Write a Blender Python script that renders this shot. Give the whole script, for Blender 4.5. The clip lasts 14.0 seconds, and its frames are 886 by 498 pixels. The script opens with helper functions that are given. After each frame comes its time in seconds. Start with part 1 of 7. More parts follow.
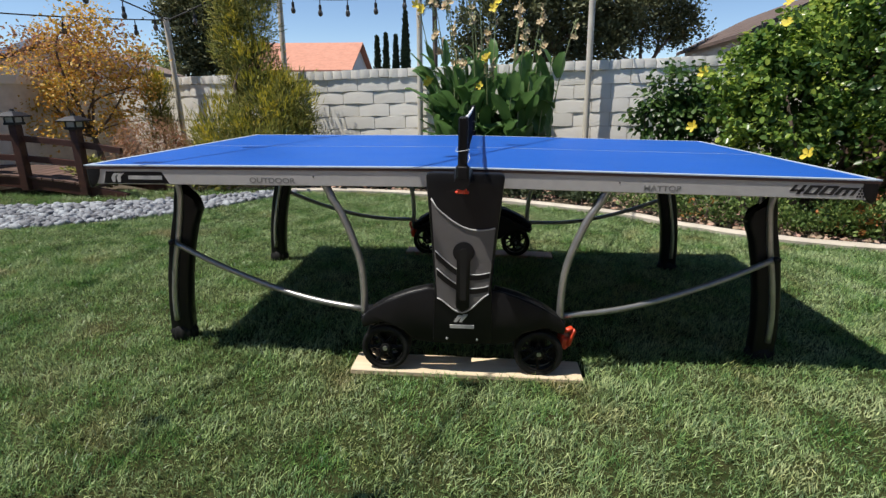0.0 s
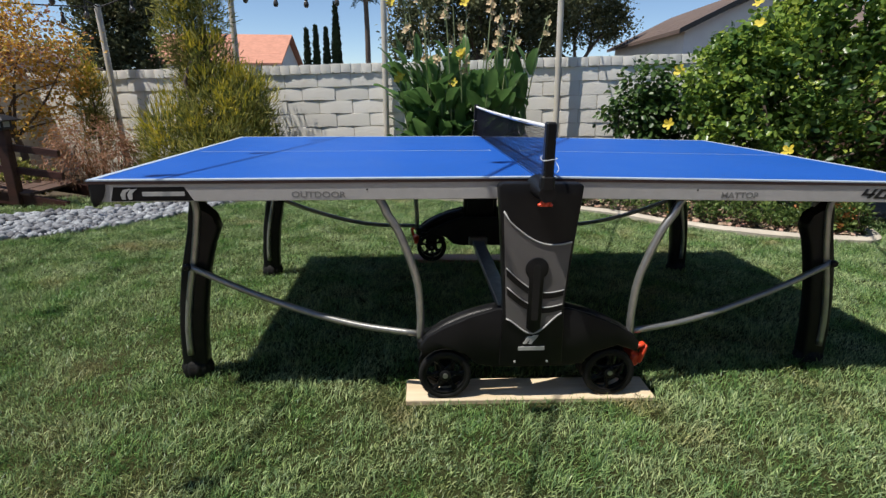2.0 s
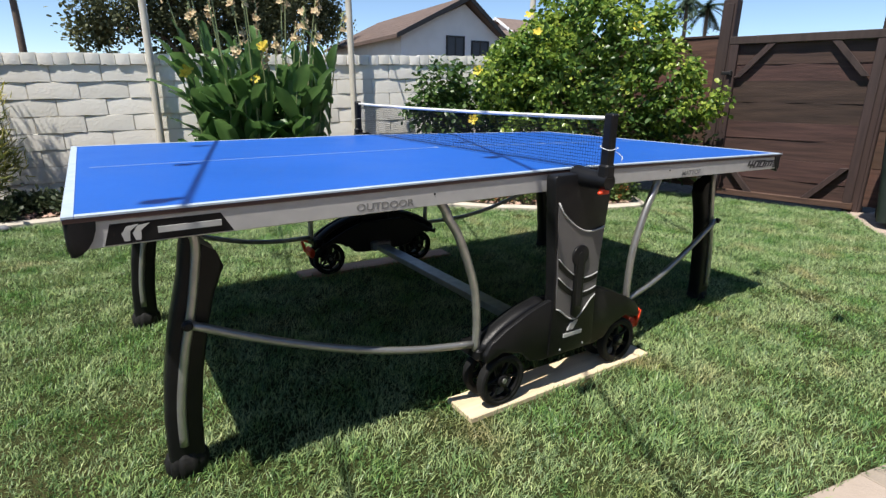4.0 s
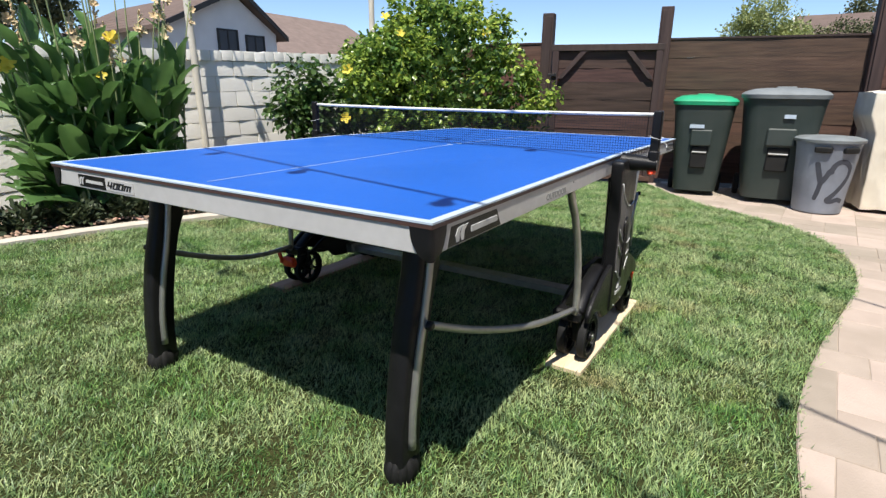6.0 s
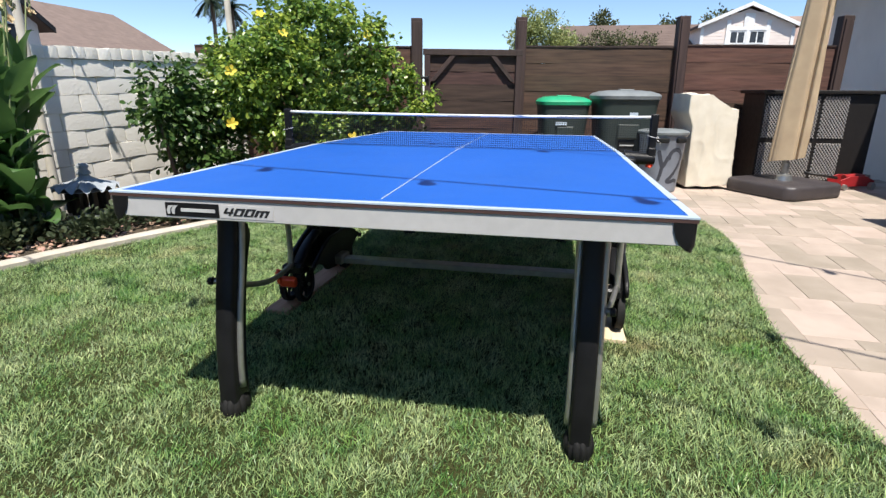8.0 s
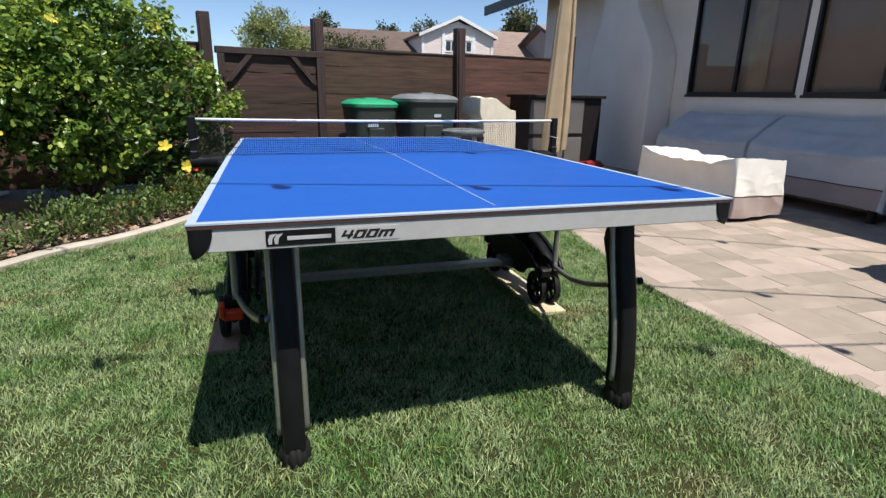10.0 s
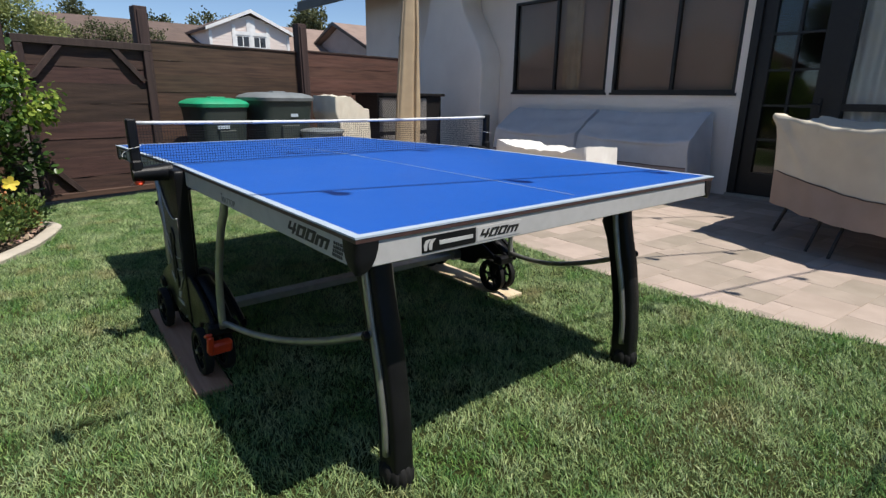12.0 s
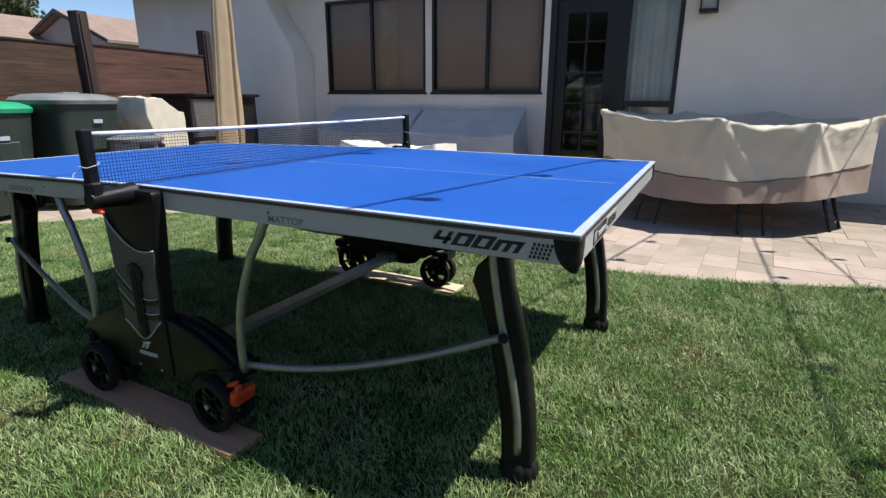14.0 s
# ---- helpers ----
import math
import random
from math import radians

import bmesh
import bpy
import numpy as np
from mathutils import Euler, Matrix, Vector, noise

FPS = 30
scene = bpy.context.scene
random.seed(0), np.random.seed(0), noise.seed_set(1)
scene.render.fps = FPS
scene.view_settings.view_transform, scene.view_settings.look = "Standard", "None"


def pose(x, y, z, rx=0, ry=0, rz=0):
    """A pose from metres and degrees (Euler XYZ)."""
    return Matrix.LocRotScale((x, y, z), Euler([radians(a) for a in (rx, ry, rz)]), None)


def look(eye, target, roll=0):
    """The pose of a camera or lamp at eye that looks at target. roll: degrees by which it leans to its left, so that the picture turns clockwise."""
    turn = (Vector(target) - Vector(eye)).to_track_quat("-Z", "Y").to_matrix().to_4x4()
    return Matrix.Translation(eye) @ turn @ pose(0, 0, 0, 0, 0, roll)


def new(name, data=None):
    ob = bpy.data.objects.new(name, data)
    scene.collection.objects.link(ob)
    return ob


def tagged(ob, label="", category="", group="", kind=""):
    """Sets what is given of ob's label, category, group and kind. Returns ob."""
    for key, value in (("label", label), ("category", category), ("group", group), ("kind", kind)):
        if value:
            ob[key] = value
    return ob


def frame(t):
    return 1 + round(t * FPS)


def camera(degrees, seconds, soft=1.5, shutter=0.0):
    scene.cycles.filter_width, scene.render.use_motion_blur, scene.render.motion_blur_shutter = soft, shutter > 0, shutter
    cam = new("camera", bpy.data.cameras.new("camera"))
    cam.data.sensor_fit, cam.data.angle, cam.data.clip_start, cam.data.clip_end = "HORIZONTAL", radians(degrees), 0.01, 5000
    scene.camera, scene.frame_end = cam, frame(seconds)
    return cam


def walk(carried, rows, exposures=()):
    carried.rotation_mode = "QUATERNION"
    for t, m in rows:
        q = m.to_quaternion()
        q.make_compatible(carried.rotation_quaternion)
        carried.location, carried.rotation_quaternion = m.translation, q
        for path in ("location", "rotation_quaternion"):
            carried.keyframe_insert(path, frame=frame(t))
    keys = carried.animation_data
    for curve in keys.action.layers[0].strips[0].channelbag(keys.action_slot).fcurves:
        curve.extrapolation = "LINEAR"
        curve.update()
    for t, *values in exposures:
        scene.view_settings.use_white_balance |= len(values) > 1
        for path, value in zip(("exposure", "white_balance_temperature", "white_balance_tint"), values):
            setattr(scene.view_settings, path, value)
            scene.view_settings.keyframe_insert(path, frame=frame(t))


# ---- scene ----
from mathutils.geometry import tessellate_polygon

cam = camera(79.7, 14.0, 1.4)
EXPOSURES = [(0.0, 0.24), (0.5, 0.24), (1.5, 0.19), (2.0, 0.14), (3.0, 0.52), (3.5, 0.5), (6.0, 0.59), (8.0, 0.62), (10.5, 0.2), (12.5, 0.14), (14.0, 0.39)]
PATH = [
    (0, (0.065, -2.589, 1.014), (-0.071, -0.673, 0.456), 0.0),
    (0.5, (0.055, -2.575, 1.013), (-0.082, -0.661, 0.45), -0.0),
    (1, (-0.01, -2.538, 1.007), (-0.152, -0.626, 0.437), -0.0),
    (1.5, (-0.178, -2.485, 1.025), (-0.288, -0.572, 0.45), 0.1),
    (2, (-0.379, -2.405, 1.036), (-0.271, -0.493, 0.46), 0.2),
    (2.5, (-0.584, -2.298, 1.034), (-0.237, -0.416, 0.456), 0.4),
    (3, (-0.829, -2.235, 1.029), (-0.255, -0.407, 0.454), 0.3),
    (3.5, (-1.066, -2.144, 1.029), (-0.17, -0.45, 0.457), 0.6),
    (3.7, (-1.157, -2.078, 1.009), (-0.2, -0.418, 0.438), 0.6),
    (5.8, (-2.107, -1.373, 1.006), (-0.495, -0.335, 0.435), 0.5),
    (6, (-2.188, -1.297, 1.014), (-0.557, -0.289, 0.442), 0.6),
    (6.5, (-2.375, -1.103, 1.033), (-0.642, -0.284, 0.462), 0.6),
    (7, (-2.472, -0.872, 1.039), (-0.687, -0.176, 0.465), 0.6),
    (7.5, (-2.531, -0.638, 1.048), (-0.699, -0.074, 0.479), 0.4),
    (8, (-2.615, -0.405, 1.04), (-0.729, -0.057, 0.471), 0.5),
    (8.2, (-2.653, -0.322, 1.056), (-0.75, -0.099, 0.483), 0.6),
    (10.3, (-2.596, 0.702, 1.056), (-0.799, 0.021, 0.502), 1.1),
    (10.5, (-2.561, 0.78, 1.064), (-0.783, 0.049, 0.51), 1.1),
    (11, (-2.461, 0.951, 1.059), (-0.717, 0.141, 0.508), 0.9),
    (11.5, (-2.386, 1.132, 1.051), (-0.779, 0.076, 0.501), 0.9),
    (12, (-2.254, 1.271, 1.041), (-0.769, 0.05, 0.491), 0.8),
    (12.5, (-2.105, 1.427, 1.047), (-0.73, 0.081, 0.497), 0.6),
    (13, (-1.963, 1.611, 1.025), (-0.774, 0.099, 0.48), 0.6),
    (13.5, (-1.777, 1.73, 1.036), (-0.801, 0.072, 0.491), 0.4),
    (14, (-1.574, 1.814, 1.035), (-0.721, 0.088, 0.492), 0.3),
]
walk(cam, [(t, look(eye, target, roll)) for t, eye, target, roll in PATH], EXPOSURES)

# ---- world, sun ----
SUN_DIR = Vector((-0.33, -0.115, 0.74)).normalized()
world = bpy.data.worlds.new("sky")
scene.world = world
world.use_nodes = True
wn, wl = world.node_tree.nodes, world.node_tree.links
sky = wn.new("ShaderNodeTexSky")
sky.sky_type = "NISHITA"
sky.sun_disc = False
sky.sun_elevation = math.asin(SUN_DIR.z)
sky.sun_rotation = math.atan2(SUN_DIR.x, SUN_DIR.y)
sky.altitude, sky.air_density, sky.dust_density, sky.ozone_density = 2500, 1.0, 0.1, 3.0
wl.new(sky.outputs[0], wn["Background"].inputs[0])
wn["Background"].inputs[1].default_value = 0.115
sun = new("sun", bpy.data.lights.new("sun", "SUN"))
sun.data.energy, sun.data.angle, sun.data.color = 5.0, radians(0.55), (1.0, 0.95, 0.87)
sun.matrix_world = look(SUN_DIR * 30, (0, 0, 0))


# ---- materials ----
def mat(name, c1, c2=None, scale=8.0, rough=0.6, bump=0.2, bscale=80.0, metal=0.0, rnd=0.0, island=0.0,
        spec=0.5, translucent=0.0, stain=0.0, stretch=(1, 1, 1), stain_col=None, stain_scale=1.3, rough_var=0.12, bdist=0.004, stain_from=0.45):
    """Two scales of noise for colour, fine bump, wear; rnd: brightness change from piece to piece."""
    c2 = c2 or tuple(c * 0.8 for c in c1)
    m = bpy.data.materials.new(name)
    m.use_nodes = True
    n, l = m.node_tree.nodes, m.node_tree.links
    b = n["Principled BSDF"]
    tc = n.new("ShaderNodeTexCoord")
    oi = n.new("ShaderNodeObjectInfo")
    sh = n.new("ShaderNodeVectorMath"); sh.operation = "MULTIPLY_ADD"
    l.new(oi.outputs["Random"], sh.inputs[0]); sh.inputs[1].default_value = (37.0, 19.0, 53.0)
    l.new(tc.outputs["Object"], sh.inputs[2])
    mp = n.new("ShaderNodeMapping"); mp.inputs["Scale"].default_value = stretch
    l.new(sh.outputs[0], mp.inputs["Vector"])
    n1 = n.new("ShaderNodeTexNoise"); n1.inputs["Scale"].default_value = scale; n1.inputs["Detail"].default_value = 5
    n2 = n.new("ShaderNodeTexNoise"); n2.inputs["Scale"].default_value = stain_scale; n2.inputs["Detail"].default_value = 4
    nb = n.new("ShaderNodeTexNoise"); nb.inputs["Scale"].default_value = bscale; nb.inputs["Detail"].default_value = 3
    for x in (n1, n2, nb):
        l.new(mp.outputs[0], x.inputs["Vector"])
    r1 = n.new("ShaderNodeMapRange"); r1.inputs[1].default_value, r1.inputs[2].default_value = 0.33, 0.67
    l.new(n1.outputs[0], r1.inputs[0])
    mx = n.new("ShaderNodeMix"); mx.data_type = "RGBA"
    mx.inputs[6].default_value, mx.inputs[7].default_value = (*c1, 1), (*c2, 1)
    l.new(r1.outputs[0], mx.inputs[0])
    col = mx.outputs[2]
    if stain:
        r2 = n.new("ShaderNodeMapRange"); r2.inputs[1].default_value, r2.inputs[2].default_value = stain_from, stain_from + 0.25
        r2.inputs[4].default_value = stain
        l.new(n2.outputs[0], r2.inputs[0])
        m2 = n.new("ShaderNodeMix"); m2.data_type = "RGBA"
        m2.inputs[7].default_value = (*(stain_col or tuple(c * 0.55 for c in c1)), 1)
        l.new(r2.outputs[0], m2.inputs[0]); l.new(col, m2.inputs[6])
        col = m2.outputs[2]
    if rnd or island:
        hs = n.new("ShaderNodeHueSaturation")
        src, amount = (oi.outputs["Random"], rnd) if rnd else (None, island)
        if src is None:
            src = n.new("ShaderNodeNewGeometry").outputs["Random Per Island"]
        r3 = n.new("ShaderNodeMapRange"); r3.inputs[3].default_value, r3.inputs[4].default_value = 1 - amount, 1 + amount
        l.new(src, r3.inputs[0]); l.new(r3.outputs[0], hs.inputs["Value"])
        r4 = n.new("ShaderNodeMapRange"); r4.inputs[3].default_value, r4.inputs[4].default_value = 0.5 + amount * 0.06, 0.5 - amount * 0.06
        l.new(src, r4.inputs[0]); l.new(r4.outputs[0], hs.inputs["Hue"])
        l.new(col, hs.inputs["Color"])
        col = hs.outputs[0]
    l.new(col, b.inputs["Base Color"])
    rr = n.new("ShaderNodeMapRange"); rr.inputs[3].default_value, rr.inputs[4].default_value = max(rough - rough_var, 0.02), min(rough + rough_var, 1)
    l.new(n1.outputs[0], rr.inputs[0]); l.new(rr.outputs[0], b.inputs["Roughness"])
    b.inputs["Metallic"].default_value = metal
    b.inputs["Specular IOR Level"].default_value = spec
    if bump:
        bp = n.new("ShaderNodeBump"); bp.inputs["Strength"].default_value, bp.inputs["Distance"].default_value = bump, bdist
        l.new(nb.outputs[0], bp.inputs["Height"]); l.new(bp.outputs[0], b.inputs["Normal"])
    if translucent:
        tr = n.new("ShaderNodeBsdfTranslucent"); l.new(col, tr.inputs[0])
        ms = n.new("ShaderNodeMixShader"); ms.inputs[0].default_value = translucent
        l.new(b.outputs[0], ms.inputs[1]); l.new(tr.outputs[0], ms.inputs[2])
        l.new(ms.outputs[0], n["Material Output"].inputs[0])
    return m


def glass(name, tint=(0.9, 0.92, 0.92), rough=0.01, ior=1.5):
    m = bpy.data.materials.new(name)
    m.use_nodes = True
    n, l = m.node_tree.nodes, m.node_tree.links
    n.remove(n["Principled BSDF"])
    fr = n.new("ShaderNodeFresnel"); fr.inputs[0].default_value = ior
    tp = n.new("ShaderNodeBsdfTransparent"); tp.inputs[0].default_value = (*tint, 1)
    gl = n.new("ShaderNodeBsdfGlossy"); gl.inputs[1].default_value = rough
    ms = n.new("ShaderNodeMixShader")
    l.new(fr.outputs[0], ms.inputs[0]); l.new(tp.outputs[0], ms.inputs[1]); l.new(gl.outputs[0], ms.inputs[2])
    l.new(ms.outputs[0], n["Material Output"].inputs[0])
    return m


M_BLUE = mat("blue_playing_surface", (0.0105, 0.094, 0.43), (0.012, 0.1, 0.45), 3, 0.42, 0.25, 900, stain=0.25, stain_col=(0.018, 0.11, 0.49), spec=0.35, bdist=0.0006)
M_WHITE = mat("white_line_paint", (0.47, 0.54, 0.62), (0.39, 0.47, 0.55), 20, 0.5, 0.1)
M_APRON = mat("silver_grey_apron_paint", (0.5, 0.49, 0.48), (0.46, 0.45, 0.44), 30, 0.4, 0.08, 300, stain=0.2)
M_TRIM = mat("dark_brown_edge", (0.075, 0.038, 0.032), None, 20, 0.5)
M_BLACK = mat("black_moulded_plastic", (0.007, 0.007, 0.008), (0.011, 0.011, 0.012), 12, 0.36, 0.2, 400, stain=0.15, stain_col=(0.012, 0.012, 0.011), spec=0.22)
M_RUBBER = mat("dusty_black_rubber", (0.011, 0.011, 0.011), (0.018, 0.018, 0.017), 14, 0.7, 0.3, 120, stain=0.35, stain_col=(0.03, 0.028, 0.026), spec=0.2)
M_TUBE = mat("galvanised_steel_tube", (0.42, 0.42, 0.4), (0.34, 0.34, 0.33), 25, 0.36, 0.1, 200, metal=0.75, stain=0.3, stain_col=(0.2, 0.2, 0.19))
M_SHIELD = mat("grey_textured_shield", (0.085, 0.08, 0.08), (0.1, 0.095, 0.092), 60, 0.55, 0.5, 350, stain=0.2)

# fine holes in the shield
sn, sl = M_SHIELD.node_tree.nodes, M_SHIELD.node_tree.links
holes = sn.new("ShaderNodeTexVoronoi")
holes.inputs["Scale"].default_value, holes.inputs["Randomness"].default_value = 130.0, 0.0
stc = sn.new("ShaderNodeTexCoord")
sl.new(stc.outputs["Object"], holes.inputs["Vector"])
dots = sn.new("ShaderNodeMapRange")
dots.inputs[1].default_value, dots.inputs[2].default_value = 0.28, 0.5
sl.new(holes.outputs["Distance"], dots.inputs[0])
smix = sn.new("ShaderNodeMix"); smix.data_type = "RGBA"
smix.inputs[6].default_value, smix.inputs[7].default_value = (0.012, 0.012, 0.013, 1), (0.13, 0.122, 0.12, 1)
sl.new(dots.outputs[0], smix.inputs[0])
sl.new(smix.outputs[2], sn["Principled BSDF"].inputs["Base Color"])
M_GREYLINE = mat("pale_grey_inlay", (0.5, 0.5, 0.49), None, 20, 0.5)
M_ORANGE = mat("orange_plastic", (0.75, 0.07, 0.02), (0.6, 0.05, 0.015), 20, 0.4)
M_NETBLACK = mat("black_nylon_net", (0.012, 0.012, 0.018), None, 60, 0.8)
M_TAPE = mat("white_net_tape", (0.74, 0.74, 0.73), (0.66, 0.66, 0.66), 40, 0.7, 0.3, 300)
M_PINE = mat("pale_pine_board", (0.72, 0.59, 0.41), (0.62, 0.49, 0.32), 6, 0.7, 0.3, 40, stretch=(0.6, 9, 9), stain=0.3)
M_BROWNBOARD = mat("brown_pine_board", (0.52, 0.3, 0.19), (0.42, 0.23, 0.14), 6, 0.7, 0.3, 40, stretch=(0.6, 9, 9), stain=0.3)
M_CONCRETE = mat("pale_concrete", (0.42, 0.39, 0.33), (0.34, 0.31, 0.26), 12, 0.9, 0.5, 60, stain=0.5, stain_col=(0.22, 0.19, 0.15))
M_BLOCK = mat("painted_slump_block", (0.92, 0.89, 0.82), (0.89, 0.855, 0.78), 5, 0.85, 0.45, 45, rnd=0.07, stain=0.3, stain_col=(0.78, 0.73, 0.64), stain_scale=3, bdist=0.006)
M_MORTAR = mat("painted_mortar", (0.8, 0.75, 0.66), (0.7, 0.65, 0.56), 14, 0.95, 0.5, 60, stain=0.4)
M_PAVER = mat("tan_concrete_paver", (0.41, 0.335, 0.275), (0.35, 0.287, 0.235), 5, 0.85, 0.5, 130, rnd=0.2, stain=0.45, stain_col=(0.3, 0.245, 0.19), stain_scale=2.5)
M_JOINT = mat("sandy_joint", (0.4, 0.33, 0.26), (0.28, 0.23, 0.18), 9, 0.95)
M_SOIL = mat("dark_soil", (0.075, 0.055, 0.035), (0.04, 0.032, 0.02), 14, 0.95, 0.8, 50, stain=0.4, stain_col=(0.12, 0.09, 0.05), bdist=0.02)
M_THATCH = mat("lawn_thatch", (0.03, 0.045, 0.012), (0.05, 0.052, 0.02), 30, 0.95, 0.8, 120, spec=0.1, stain=0.5, stain_col=(0.08, 0.07, 0.032), stain_scale=1.1, bdist=0.02)
M_STUCCO = mat("warm_white_stucco", (0.86, 0.775, 0.69), (0.83, 0.745, 0.66), 3, 0.92, 0.6, 90, stain=0.25, stain_col=(0.58, 0.5, 0.43), bdist=0.01)
M_FENCE = mat("dark_stained_redwood", (0.105, 0.052, 0.034), (0.055, 0.028, 0.02), 5, 0.75, 0.5, 30, rnd=0.28, stretch=(7, 0.5, 7), stain=0.4, stain_col=(0.15, 0.085, 0.06), stain_scale=4)
M_GATE = mat("dark_gate_redwood", (0.064, 0.032, 0.025), (0.036, 0.019, 0.015), 5, 0.78, 0.5, 30, rnd=0.28, stretch=(7, 0.5, 7), stain=0.4, stain_col=(0.11, 0.06, 0.045), stain_scale=4)
M_POST = mat("dark_brown_timber", (0.045, 0.026, 0.022), (0.03, 0.018, 0.016), 6, 0.75, 0.4, 40, rnd=0.15, stretch=(6, 6, 0.5), stain=0.35, stain_col=(0.09, 0.06, 0.05))
M_DARKFRAME = mat("dark_bronze_frame", (0.014, 0.012, 0.011), None, 20, 0.45)
M_POLE = mat("cream_pole_paint", (0.6, 0.56, 0.48), (0.5, 0.46, 0.39), 6, 0.6, 0.2, stain=0.4, stain_col=(0.36, 0.32, 0.25), stain_scale=4)
M_GLASS = glass("window_glass")
M_SCREENED = glass("screened_window_glass", (0.76, 0.73, 0.7), 0.02, 1.26)


# ---- mesh tools ----
def part(name, bm, material, parent=None, label="", smooth=False, at=None):
    """Links a bmesh (or a mesh) as one object under a thing or a part."""
    if isinstance(bm, bmesh.types.BMesh):
        me = bpy.data.meshes.new(name)
        bm.to_mesh(me)
        bm.free()
    else:
        me = bm
    if material is not None and not me.materials:
        me.materials.append(material)
    if smooth:
        me.shade_smooth() if smooth is True else me.set_sharp_from_angle(angle=radians(smooth))
        if smooth is not True:
            for p in me.polygons:
                p.use_smooth = True
    ob = new(name, me)
    if parent is not None:
        ob.parent = parent
    if at is not None:
        ob.matrix_basis = at
    if label:
        ob["label"] = label
    return ob


def thing(name, label, category, at=None, group="", kind=""):
    ob = new(name)
    ob.empty_display_size = 0.1
    if at is not None:
        ob.matrix_basis = at
    return tagged(ob, label, category, group, kind)


def join(*bms):
    """Joins bmeshes into the first."""
    a = bms[0]
    for b in bms[1:]:
        me = bpy.data.meshes.new("tmp")
        b.to_mesh(me)
        b.free()
        a.from_mesh(me)
        bpy.data.meshes.remove(me)
    return a


def box(cx, cy, cz, sx, sy, sz, bev=0.0, turn=None, seg=1):
    bm = bmesh.new()
    bmesh.ops.create_cube(bm, size=1, matrix=Matrix.Diagonal((sx, sy, sz, 1)))
    if bev:
        bmesh.ops.bevel(bm, geom=bm.edges[:], offset=bev, segments=seg, affect="EDGES", profile=0.5)
    m = Matrix.Translation((cx, cy, cz))
    bm.transform(m @ turn if turn is not None else m)
    return bm


def span(x0, x1, y0, y1, z0, z1, bev=0.0):
    return box((x0 + x1) / 2, (y0 + y1) / 2, (z0 + z1) / 2, x1 - x0, y1 - y0, z1 - z0, bev)


def prism(pts, axis, a, b, bev=0.0, seg=1):
    """An outline of 2D points, drawn out from a to b along an axis: y takes (x, z), x takes (y, z), z takes (x, y)."""
    def at(p, d):
        return {"y": (p[0], d, p[1]), "x": (d, p[0], p[1]), "z": (p[0], p[1], d)}[axis]
    bm = bmesh.new()
    va = [bm.verts.new(at(p, a)) for p in pts]
    vb = [bm.verts.new(at(p, b)) for p in pts]
    k = len(pts)
    bm.faces.new(va)
    bm.faces.new(vb[::-1])
    for i in range(k):
        bm.faces.new((va[i], vb[i], vb[(i + 1) % k], va[(i + 1) % k]))
    bmesh.ops.recalc_face_normals(bm, faces=bm.faces)
    if bev:
        bmesh.ops.bevel(bm, geom=[e for e in bm.edges if e.calc_face_angle(0) > 0.35], offset=bev, segments=seg, affect="EDGES", profile=0.5)
    return bm


def smooth_line(pts, n=8):
    """A Catmull-Rom line through the points."""
    p = [Vector(q) for q in pts]
    p = [p[0] * 2 - p[1]] + p + [p[-1] * 2 - p[-2]]
    out = []
    for i in range(1, len(p) - 2):
        a, b, c, d = p[i - 1:i + 3]
        for k in range(n):
            t = k / n
            out.append(0.5 * (2 * b + (c - a) * t + (2 * a - 5 * b + 4 * c - d) * t * t + (3 * b - a - 3 * c + d) * t ** 3))
    return out + [p[-2]]


def tube(pts, r, seg=10, n=0, flat=1.0, cap=True):
    """A round bar along the points; r is a number or a list; flat squeezes it."""
    line = smooth_line(pts, n) if n else [Vector(q) for q in pts]
    rs = r if isinstance(r, (list, tuple)) else [r] * len(line)
    if len(rs) != len(line):
        rs = [float(q) for q in np.interp(np.linspace(0, 1, len(line)), np.linspace(0, 1, len(rs)), rs)]
    bm = bmesh.new()
    rings, up = [], None
    for i, p in enumerate(line):
        d = (line[min(i + 1, len(line) - 1)] - line[max(i - 1, 0)]).normalized()
        if up is None:
            up = Vector((0, 0, 1)) if abs(d.z) < 0.9 else Vector((1, 0, 0))
        s = d.cross(up).normalized()
        up = s.cross(d).normalized()
        rings.append([bm.verts.new(p + rs[i] * (math.cos(2 * math.pi * k / seg) * s + flat * math.sin(2 * math.pi * k / seg) * up)) for k in range(seg)])
    for a, b in zip(rings, rings[1:]):
        for k in range(seg):
            bm.faces.new((a[k], a[(k + 1) % seg], b[(k + 1) % seg], b[k]))
    if cap:
        bm.faces.new(rings[0][::-1])
        bm.faces.new(rings[-1])
    bmesh.ops.recalc_face_normals(bm, faces=bm.faces)
    return bm


